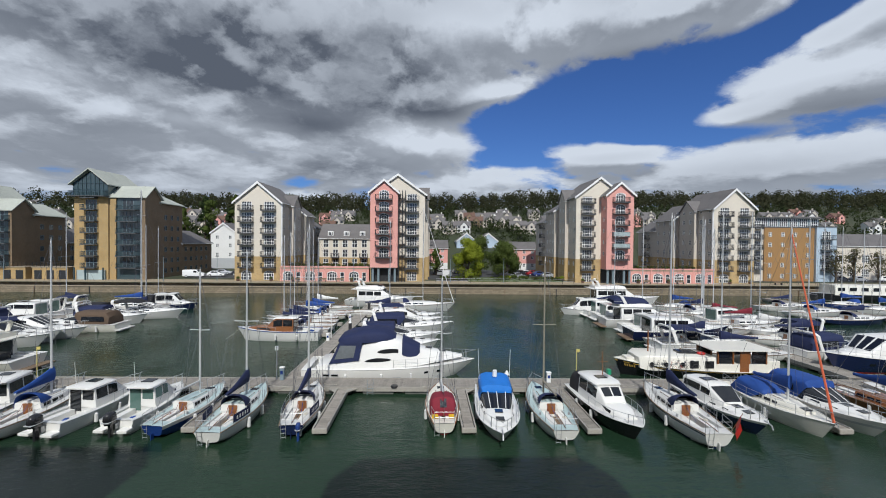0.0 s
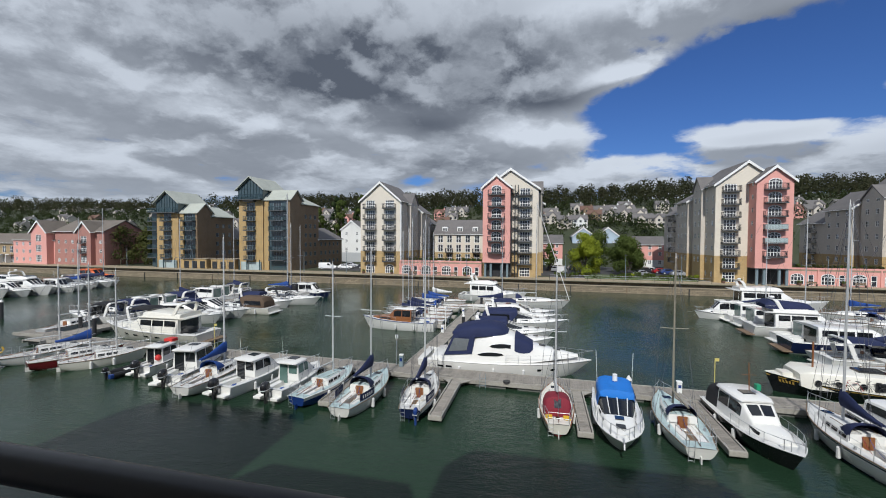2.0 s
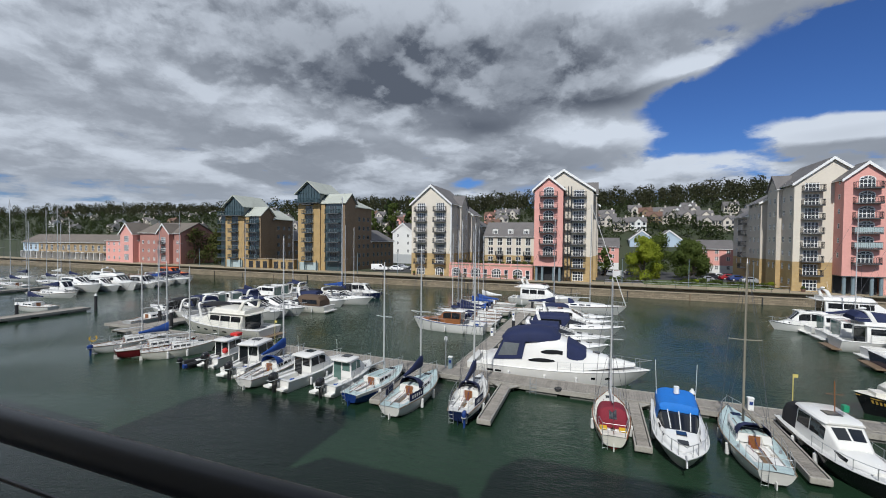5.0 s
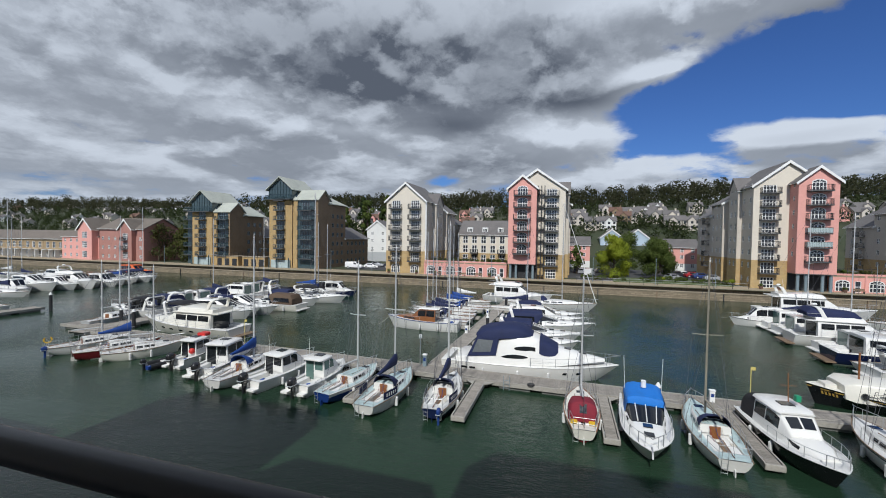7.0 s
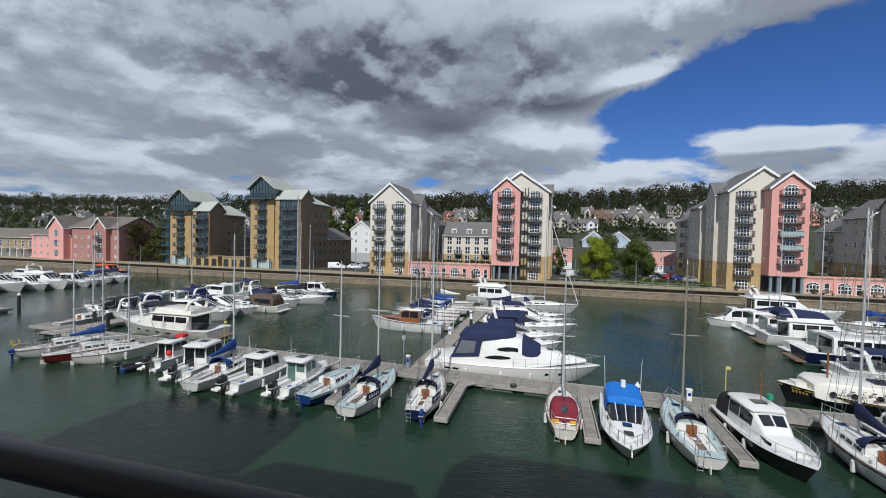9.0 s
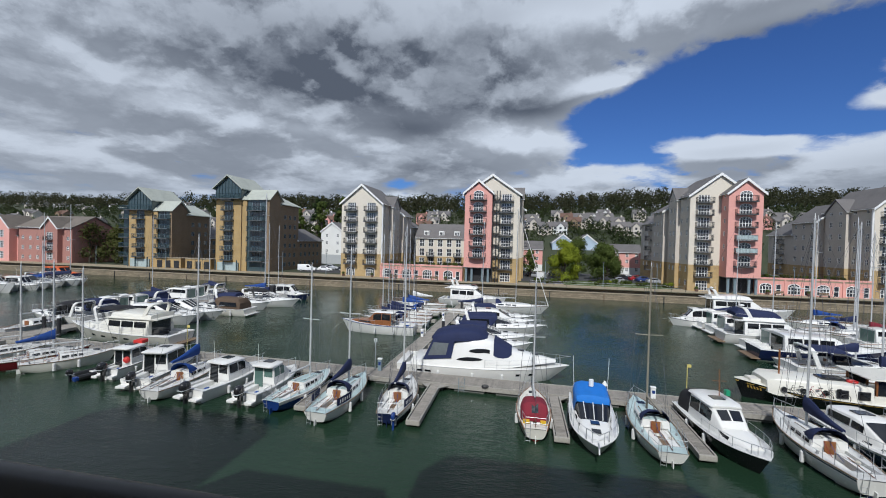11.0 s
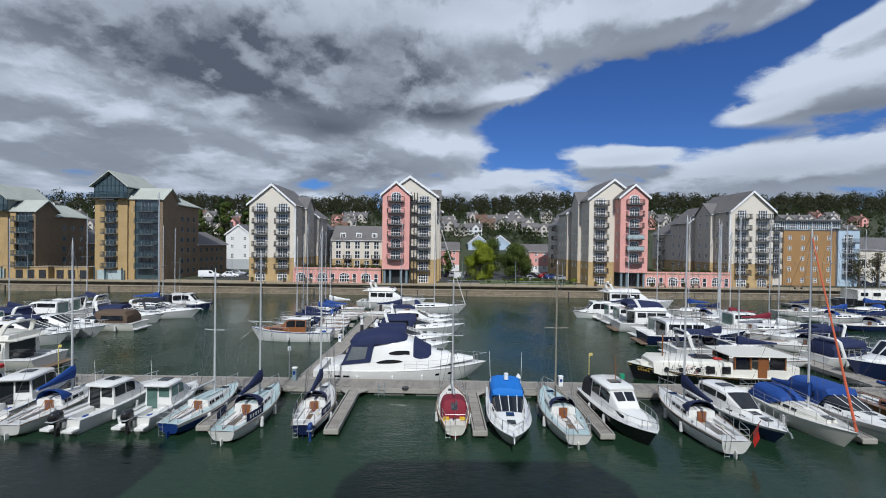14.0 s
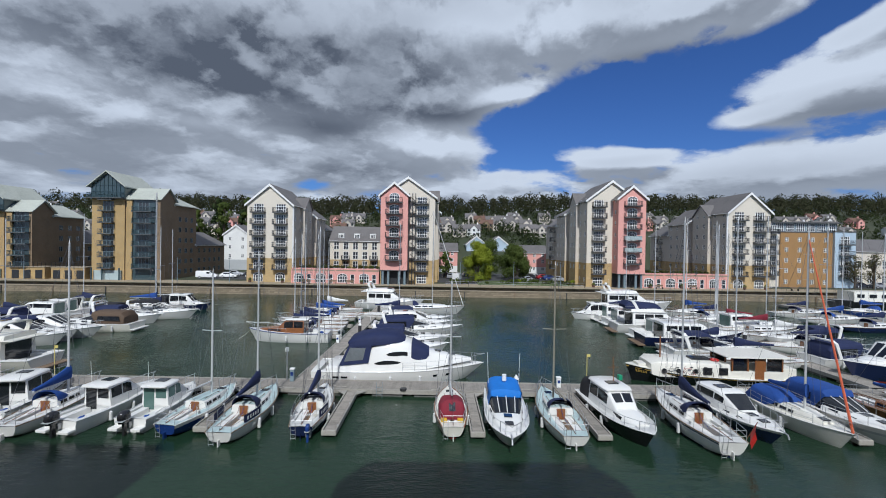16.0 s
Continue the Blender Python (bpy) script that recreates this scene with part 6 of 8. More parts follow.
def pilot_boat(x, y, hd, L, B, label, hull=GEL, cabin=GEL, boot=None, stripe=None, motor=True, bow=1.1, stern=0.82, glass=GLASS, roof_mat=GEL, group="cabin boats", aft=0.28, front=0.62, rise=1.75, cloth=None, panes=2, fine=True, gun=RUBBER, full=3.0, trunk=1.0):
    """Small fishing cruiser with an upright wheelhouse and an open aft cockpit."""
    t = thing("cabin_boat", at(x, y, hd), label, "motor boat", group)
    h = Hull(L, B, bow, stern, tr=0.88, full=full, rake=0.09, flare=0.22, belly=0.4, tuck=0.14)
    mesh_hull(t, h, hull, NONSKID, (0.04, aft, B * 0.36, 0.4), stripe, boot, gun)
    xa, xm, xf, xn = h.x(aft, 9), h.x((aft + front) / 2, 9), h.x(front, 9), h.x(0.86, 9)
    z = h.sheer(0.45)
    low = [(xf - 0.35, B * 0.36, B * 0.32, z - 0.04, z + 0.5), (h.x(0.74, 9), B * 0.28 * trunk ** 0.3, B * 0.22 * trunk ** 0.3, h.sheer(0.74) - 0.04, h.sheer(0.74) + 0.36), (xn, B * 0.12 * trunk, B * 0.06 * trunk, h.sheer(0.86) - 0.03, h.sheer(0.86) + 0.1 * trunk)]
    house(t, "foredeck_cabin", low, cabin, rnd=0.14)
    side_glass(t, low, xf - 0.1, h.x(0.74, 9), 0.35, 0.72, name="portlight")
    sec = [(xa, B * 0.39, B * 0.34, z - 0.04, z + rise - 0.06), (xm, B * 0.39, B * 0.34, z - 0.04, z + rise), (xf - 0.25, B * 0.37, B * 0.31, z - 0.02, z + rise - 0.08), (xf + 0.75, B * 0.32, B * 0.26, z + 0.1, z + 0.50)]
    w = house(t, "wheelhouse", sec, cabin, rnd=0.1)
    side_glass(w, sec, xa + 0.10, xm - 0.04, 0.42, 0.90, glass)
    side_glass(w, sec, xm + 0.04, xf - 0.10, 0.42, 0.90, glass, slant=0.0)
    top_glass(w, sec, xf - (0.18 if trunk == 1.0 else 0.08), xf + (0.62 if trunk == 1.0 else 0.42), 0.92 if trunk == 1.0 else 0.84, glass, panes=panes)
    for sd in (-1, 1):
        part("cabin_door" if sd > 0 else "rear_window", box(BM(), xa - 0.03, xa - 0.005, min(sd * 0.06, sd * B * 0.32), max(sd * 0.06, sd * B * 0.32), z - 0.25 if sd > 0 else z + 0.5, z + rise - 0.22), glass, w)
    house(t, "roof", [(xa - 0.45, B * 0.30, B * 0.27, z + rise - 0.02, z + rise + 0.04), (xa - 0.25, B * 0.36, B * 0.33, z + rise - 0.04, z + rise + 0.08), (xf - 0.5, B * 0.36, B * 0.33, z + rise - 0.03, z + rise + 0.09), (xf - 0.12, B * 0.31, B * 0.27, z + rise - 0.08, z + rise)], roof_mat, rnd=0.05)
    part("roof_hatch", bbox(xm - 0.35, xm + 0.3, -0.35, 0.35, z + rise + 0.10, z + rise + 0.16, 0.02), GLASS, t)
    part("aerial", tube(BM(), [(xa + 0.2, B * 0.25, z + rise), (xa + 0.1, B * 0.25, z + rise + 1.5)], 0.014, 4), WHITEP, t)
    if cloth:
        canopy(t, [(h.x(0.05, 9), B * 0.37, stern, rise * 0.55), (h.x(0.09, 9), B * 0.39, stern, rise * 0.88), (xa, B * 0.37, z, rise * 0.95)], cloth, "rear_canopy", "cloth canopy behind the wheelhouse", 0.03, 0.32)
    guard(t, h, 0.5, 0.92, 4, 0.55, 1)
    pulpit(t, h, 0.55, 0.92)
    if fine:
        moor(t, h, hd > 0)
    if motor:
        outboard(t, -L / 2, stern * 0.75, 0, 1.15)
        for sd in (-1, 1):
            part("stern_platform", bbox(-L / 2 - 0.5, -L / 2 + 0.03, min(sd * 0.4, sd * B * 0.43), max(sd * 0.4, sd * B * 0.43), 0.25, 0.42, 0.04), hull, t)
    if fine:
        for s, sd in ((0.25, 1), (0.5, 1), (0.3, -1), (0.55, -1)):
            fender(t, h, s, sd, 0.5)
        part("stowed_gear", blobmesh((h.x(0.12, 9), -B * 0.2, stern * 0.8), 0.2, (1.3, 0.9, 0.6), 2, 0.5, x), BLUECLOTH, t)
    return t


def flybridge_yacht(x, y, hd, L, B, label, hull=GEL, cloth=None, boot=None, stripe=None, bow=1.9, stern=1.3, group="motor yachts", rise=1.75, fly=True, top=GEL, gun=FEND):
    t = thing("motor_yacht", at(x, y, hd), label, "motor yacht", group)
    h = Hull(L, B, bow, stern, tr=0.92, full=2.4, rake=0.12, flare=0.20, belly=0.35)
    mesh_hull(t, h, hull, NONSKID, (0.04, 0.18, B * 0.36, 0.8), stripe, boot, gun)
    z = h.sheer(0.4)
    xa, xf, xg, xn = h.x(0.18, 9), h.x(0.56, 9), h.x(0.68, 9), h.x(0.86, 9)
    low = [(xf - 0.4, B * 0.36, B * 0.32, z - 0.04, z + 0.62), (h.x(0.75, 9), B * 0.28, B * 0.22, h.sheer(0.75) - 0.05, h.sheer(0.75) + 0.4), (xn, B * 0.12, B * 0.06, h.sheer(0.86) - 0.05, h.sheer(0.86) + 0.1)]
    house(t, "foredeck_cabin", low, top, rnd=0.18)
    sec = [(xa, B * 0.42, B * 0.38, z - 0.04, z + rise), (xf - 0.2, B * 0.41, B * 0.36, z - 0.04, z + rise), (xg, B * 0.33, B * 0.27, z + 0.05, z + 0.62)]
    w = house(t, "saloon", sec, top, rnd=0.12)
    n = 3
    for i in range(n):
        a, b = xa + 0.3 + (xf - xa - 0.5) * i / n, xa + 0.3 + (xf - xa - 0.5) * (i + 1) / n - 0.14
        side_glass(w, sec, a, b, 0.46, 0.84)
    top_glass(w, sec, xf - 0.1, xg - 0.08, 0.9, panes=3)
    part("saloon_door", box(BM(), xa - 0.03, xa - 0.004, -B * 0.3, B * 0.3, z - 0.4, z + rise - 0.25), GLASS, w)
    for k in range(4):
        s = 0.34 + k * 0.11
        for sd in (-1, 1):
            b = BM()
            loft(b, [[h.pt(q, sd, h.sheer(q) * f, 0.012) for f in (0.5, 0.64)] for q in (s, s + 0.045)], caps=False)
            part("portlight", b, GLASS, t)
    zt = z + rise
    if fly:
        part("fly_floor", bbox(xa - 1.1, xf - 0.1, -B * 0.42, B * 0.42, zt, zt + 0.1, 0.04), top, t)
        fl = [(xa - 0.2, B * 0.38, B * 0.36, zt + 0.1, zt + 0.45), (xf - 1.2, B * 0.38, B * 0.35, zt + 0.1, zt + 0.62), (xf - 0.3, B * 0.32, B * 0.26, zt + 0.1, zt + 0.5), (xf + 0.05, B * 0.24, B * 0.2, zt + 0.08, zt + 0.2)]
        house(t, "flybridge", fl, top, rnd=0.1)
        top_glass(t, fl, xf - 1.1, xf - 0.35, 0.9, GLASS, "wind_deflector", 0.1)
        xr = xa + 0.2
        part("radar_arch", loft(BM(), [[(xr + dx, yy, zz), (xr + dx + 0.4, yy, zz), (xr + dx + 0.4, yy * 0.93, zz - 0.1), (xr + dx, yy * 0.93, zz - 0.1)] for dx, yy, zz in ((0.3, B * 0.37, zt + 0.3), (-0.2, B * 0.34, zt + 1.3), (-0.3, B * 0.25, zt + 1.5), (-0.3, -B * 0.25, zt + 1.5), (-0.2, -B * 0.34, zt + 1.3), (0.3, -B * 0.37, zt + 0.3))], closed=True), top, t, smooth=True)
        part("radar_dome", blobmesh((xr, 0, zt + 1.68), 0.28, (1, 1, 0.5), 2), WHITEP, t)
        if cloth:
            canopy(t, [(xa - 0.9, B * 0.34, zt + 0.5, 0.4), (xa - 0.5, B * 0.36, zt + 0.4, 1.0), (xf - 1.0, B * 0.35, zt + 0.5, 0.6), (xf - 0.5, B * 0.3, zt + 0.5, 0.15)], cloth, "flybridge_cover", "fitted cloth cover over the flybridge", 0.06, 0.6)
        for sd in (-1, 1):
            part("fly_rail", tube(BM(), [(xa - 1.05, sd * B * 0.4, zt + 0.1), (xa - 1.05, sd * B * 0.4, zt + 0.8), (xa + 0.2, sd * B * 0.38, zt + 0.8)], 0.018, 5), STEEL, t)
    part("swim_platform", bbox(-L / 2 - 0.8, -L / 2 + 0.05, -B * 0.44, B * 0.44, 0.25, 0.38, 0.04), TEAK, t)
    guard(t, h, 0.2, 0.92, 7, 0.75, 2)
    pulpit(t, h, 0.75, 0.92)
    for s in (0.2, 0.4, 0.6):
        fender(t, h, s, -1, 0.7)
    part("aerial", tube(BM(), [(xa + 0.6, -B * 0.3, zt), (xa + 0.2, -B * 0.3, zt + 2.6)], 0.015, 4), WHITEP, t)
    return t


def rib(x, y, hd, L, label):
    t = thing("inflatable_boat", at(x, y, hd), label, "dinghy")
    pts = [(-L / 2, 0.55, 0.3), (L * 0.15, 0.58, 0.32), (L * 0.38, 0.38, 0.4), (L / 2, 0, 0.5), (L * 0.38, -0.38, 0.4), (L * 0.15, -0.58, 0.32), (-L / 2, -0.55, 0.3)]
    part("tube", tube(BM(), pts, 0.22, 9), RUBBER, t, smooth=True)
    part("floor", box(BM(), -L / 2 + 0.1, L * 0.3, -0.5, 0.5, 0.08, 0.16), GREYGEL, t)
    part("seat", bbox(-0.3, 0.1, -0.5, 0.5, 0.35, 0.42, 0.02), GEL, t)
    part("stern_cap", bbox(-L / 2 - 0.3, -L / 2 + 0.05, -0.72, -0.35, 0.12, 0.46, 0.08), BLUEHULL, t)
    outboard(t, -L / 2, 0.4, 0, 0.7)
    return t


# ---- the near row, from west to east ----
sail_yacht(-44.3, 28.7, 68, 6.4, 2.1, "white sailing yacht with a yellow horseshoe buoy at the stern", mast=8.5, cover=None, horseshoe=True, motor=True)
sail_yacht(-40.4, 28.5, 66, 6.6, 2.2, "dark red hulled sailing yacht with a blue covered sail", REDHULL, mast=8.8, cover=BLUECLOTH, boot=GEL)
sail_yacht(-37.5, 28.7, 58, 6.2, 2.1, "small white sailing yacht with a teak trimmed deck", CREAM, mast=8.3, cover=None)
rib(-33.2, 27.2, 78, 3.0, "black inflatable dinghy with a small outboard")
tb = pilot_boat(-31.8, 29.2, 97, 5.2, 2.0, "small white cabin boat with red buoys on deck", motor=True, rise=1.3)
part("marker_buoy", blobmesh((-1.2, -0.4, 1.2), 0.27, sub=2), RED, tb, "red marker buoy")
part("life_raft", bbox(0.2, 1.0, -0.5, 0.3, 2.15, 2.45, 0.08), RED, tb)
pilot_boat(-28.2, 29.0, 101, 7.4, 2.6, "white fishing cruiser with dark windows and black outboard", rise=1.45, boot=BLUEHULL)
sail_yacht(-24.9, 27.6, 94, 7.4, 2.5, "white sailing yacht with blue sail cover and sprayhood", hood=BLUECLOTH, cover=BLUECLOTH, mast=11.3)
pilot_boat(-21.6, 27.9, 82, 6.8, 2.5, "white pilothouse cruiser with a big grey outboard", stern=0.85, aft=0.34, front=0.60, rise=1.3, gun=GREYGEL)
pilot_boat(-18.1, 27.9, 87, 6.0, 2.3, "white cabin cruiser with green tinted cabin glass", glass=GREENGLASS, aft=0.34, front=0.58, rise=1.32, gun=GREYGEL)
sail_yacht(-15.3, 27.6, 83, 6.6, 2.2, "blue hulled sailing yacht with pale teal deck", BLUEHULL, TEALDECK, GEL, mast=9.4, cover=None, stripe=(GEL, 0.72, 0.96), gun=GEL)
sail_yacht(-12.0, 27.15, 88, 7.4, 2.5, "white sailing yacht with navy sprayhood and lettered dodgers", GEL, TEALDECK, GEL, NAVYCLOTH, NAVYCLOTH, 10.7, dodger_text=True)
sail_yacht(-8.0, 27.75, 93, 6.9, 2.3, "navy hulled sailing yacht with white topsides and blue motor", NAVY, NONSKID, GEL, NAVYCLOTH, NAVYCLOTH, 12.4, stripe=(GEL, 0.55, 0.97), motor=True, dodger_text=True, spread=(0.4, 0.7))
sail_yacht(1.06, 27.6, 91, 6.4, 2.15, "wooden trimmed sailing boat with dark red cockpit tent", CREAM, CREAM, CREAM, None, None, 9.0, tent=REDCLOTH, open_aft=0.16, gun=VARNISH, stripe=(VARNISH, 0.5, 0.98), boot=REDHULL)
b13 = motor_cruiser(4.62, 26.55, -95, 8.3, 2.75, "white sports cruiser with bright blue canopy top", cloth=SKYCLOTH, kind="tent", arch=False, cabin_rise=0.34, full=3.3, bow=1.02, stern=0.86, rake=0.15, tall=0.86, flare=0.34)
part("radar", tube(BM(), [(-2.0, 0, 2.2), (-2.0, 0, 2.62)], 0.16, 10, 0.15), WHITEP, b13, smooth=True)
for sd in (-1, 1):
    part("aerial", tube(BM(), [(-2.4, sd * 1.05, 1.6), (-2.8, sd * 1.15, 3.9)], 0.014, 4), WHITEP, b13)
sail_yacht(8.08, 27.2, 90, 7.6, 2.5, "white sailing yacht with pale teal deck and dark hood", GEL, TEALDECK, GEL, NAVYCLOTH, None, 10.3, gun=TEAK, mast_mat=OLDMAST)
b15 = pilot_boat(12.05, 26.9, -85, 7.9, 2.7, "black hulled motor launch with white wheelhouse", BLACK, GEL, motor=False, bow=1.05, stern=0.9, aft=0.24, front=0.55, rise=1.4, cloth=BLACKCLOTH, gun=FEND, full=3.6, trunk=1.7)
part("signal_mast", tube(BM(), [(-0.6, 0, 2.6), (-0.7, 0, 4.2)], 0.03, 5), VARNISH, b15)
part("signal_yard", tube(BM(), [(-0.65, -0.4, 3.5), (-0.65, 0.4, 3.5)], 0.02, 5), VARNISH, b15)
part("navigation_lamp", bbox(-0.9, -0.6, 0.4, 0.65, 2.6, 2.95, 0.04), GREENP, b15)
t16 = sail_yacht(16.5, 26.5, 89, 8.0, 2.7, "white sailing yacht with blue sprayhood and a dark waterline", GEL, NONSKID, GEL, NAVYCLOTH, NAVYCLOTH, 13.4, boot=NAVY, stripe=(NAVY, 0.84, 0.92), spread=(0.36, 0.66), bow=1.2, stern=0.95)
part("ensign_staff", tube(BM(), [(-3.9, -0.9, 0.95), (-4.4, -1.15, 2.2)], 0.02, 5), VARNISH, t16)
part("ensign", loft(BM(), [[(-4.1, -1.0, 1.45), (-4.36, -1.13, 2.15)], [(-4.28, -0.85, 1.0), (-4.5, -0.95, 1.7)], [(-4.2, -1.0, 0.6), (-4.45, -1.1, 1.25)]], caps=False), RED, t16, "drooping red ensign")
motor_cruiser(20.0, 27.0, -88, 7.4, 2.6, "black and white hardtop cruiser with tinted windows", NAVY, kind="hard", stripe=(GEL, 0.84, 0.98), arch=False, cabin_rise=0.3, bow=1.05, stern=0.85, tall=0.85)
t18 = sail_yacht(23.8, 26.9, -89, 7.9, 2.6, "cream motor sailer with blue cockpit cover and orange furled sail", CREAM, CREAM, CREAM, None, BLUECLOTH, 12.6, tent=BLUECLOTH, furl=ORANGEROPE, bow=1.15, stern=0.95, gun=GEL)
motor_cruiser(27.2, 27.0, -90, 8.4, 2.9, "white cruiser with royal blue canopy", cloth=BLUECLOTH, kind="tent", stripe=(GREYGEL, 0.55, 0.7), arch=False, bow=1.15, stern=0.9, tall=0.9, cabin_rise=0.36)
sail_yacht(31.4, 27.2, -90, 7.0, 2.4, "clinker wooden sailing boat with varnished deck", VARNISH, VARNISH, VARNISH, None, BLUECLOTH, 8.6, furl=None)
sail_yacht(35.2, 26.8, -90, 8.2, 2.7, "white sailing yacht with blue covers", cover=BLUECLOTH, mast=10.2, hood=BLUECLOTH)

# ---- barge along the walkway ----
t = thing("dutch_barge", at(23.9, 35.7, 178), "long black and cream barge with wheelhouse and bicycles aboard", "barge")
h = Hull(14.4, 3.7, 1.45, 0.68, tr=0.75, full=3.6, rake=0.04, flare=0.12, belly=0.5)
mesh_hull(t, h, BLACK, CREAM, None, (GOLD, 0.84, 0.90), None, CREAM)
sec = [(-0.9, 1.62, 1.5, 0.6, 1.9), (5.0, 1.5, 1.36, 0.78, 2.0), (5.5, 1.3, 1.1, 0.9, 1.75)]
house(t, "cabin_trunk", sec, CREAM)
for xx in (2.0, 3.4, 4.6):
    for sd in (-1, 1):
        part("porthole", tube(BM(), [(xx, sd * 1.52, 1.3), (xx, sd * 1.62, 1.3)], 0.19, 12), GLASS, t)
for xx in (-0.3, 1.0):
    for sd in (-1, 1):
        wn = part("window", bbox(xx - 0.36, xx + 0.36, sd * 1.60 - 0.04, sd * 1.60 + 0.04, 1.02, 1.62, 0.03), RAILM, t, "dark framed cabin window")
        part("pane", bbox(xx - 0.29, xx + 0.29, sd * 1.62 - 0.04, sd * 1.62 + 0.04, 1.09, 1.55, 0.02), GLASS, wn)
wb = bbox(-5.4, -0.95, -1.5, 1.5, 0.6, 1.35, 0.05)
w = part("wheelhouse", wb, CREAM, t)
for xx in (-5.25, -3.8, -2.4, -1.1):
    for sd in (-1, 1):
        part("pillar", box(BM(), xx - 0.06, xx + 0.06, sd * 1.42 - 0.06, sd * 1.42 + 0.06, 1.35, 2.5), VARNISH, w)
for xa, xb in ((-5.2, -4.0), (-2.3, -1.15)):
    for sd in (-1, 1):
        part("window", box(BM(), xa, xb, sd * 1.43 - 0.015, sd * 1.43 + 0.015, 1.4, 2.42), GLASS, w)
for sd in (-1, 1):
    part("door", bbox(-3.72, -2.95, sd * 1.5 - 0.03, sd * 1.5 + 0.03, 0.66, 2.4, 0.02), VARNISH, w, "varnished wheelhouse door")
part("wheelhouse_roof", bbox(-5.9, -0.5, -1.8, 1.8, 2.5, 2.6, 0.04), CREAM, t)
part("aft_cabin", bbox(-6.7, -5.5, -1.15, 1.15, 0.6, 1.55, 0.08), CREAM, t)
part("fore_hatch", bbox(5.6, 6.3, -0.5, 0.5, 1.1, 1.6, 0.05), CREAM, t)
part("skylight", bbox(0.1, 1.7, -0.5, 0.5, 1.95, 2.12, 0.04), GLASS, t)
part("roof_mast", tube(BM(), [(4.2, 0, 1.95), (4.2, 0, 3.9)], 0.06, 6), VARNISH, t)
part("life_ring", tube(BM(), [(-0.2 + 0.3 * math.cos(q), 0.5 + 0.3 * math.sin(q), 2.02) for q in [2 * math.pi * i / 12 for i in range(13)]], 0.07, 6), RED, t)
for sd in (-1, 1):
    for i in range(5):
        b = BM()
        u = 0.905 + i * 0.012
        loft(b, [[h.pt(q, sd, h.sheer(q) * f, 0.02) for f in (0.62, 0.78)] for q in (u, u + 0.007)], caps=False)
        part("name_bar", b, GOLD, t)


def bicycle(x, y, z, hd, mat):
    b = thing("bicycle", pose(x, y, z, 0, 0, hd), "bicycle parked on the barge's side deck", "bicycle", "bicycles on the barge")
    for k in (-0.52, 0.52):
        part("wheel", tube(BM(), [(k + 0.33 * math.cos(q), 0, 0.34 + 0.33 * math.sin(q)) for q in [2 * math.pi * i / 14 for i in range(15)]], 0.022, 4), RUBBER, b)
    part("bike_frame", tube(BM(), [(-0.52, 0, 0.34), (-0.15, 0, 0.85), (0.4, 0, 0.85), (-0.05, 0, 0.32), (-0.52, 0, 0.34)], 0.022, 4), mat, b)
    part("fork", tube(BM(), [(0.52, 0, 0.34), (0.38, 0, 1.0), (0.25, 0, 1.02)], 0.018, 4), mat, b)
    part("saddle", bbox(-0.3, -0.05, -0.06, 0.06, 0.92, 0.98, 0.02), RUBBER, b)


for i, m in enumerate((RAILM, CARR, RAILM)):
    bicycle(20.0 + i * 1.2, 34.02, 0.72, 178, m)

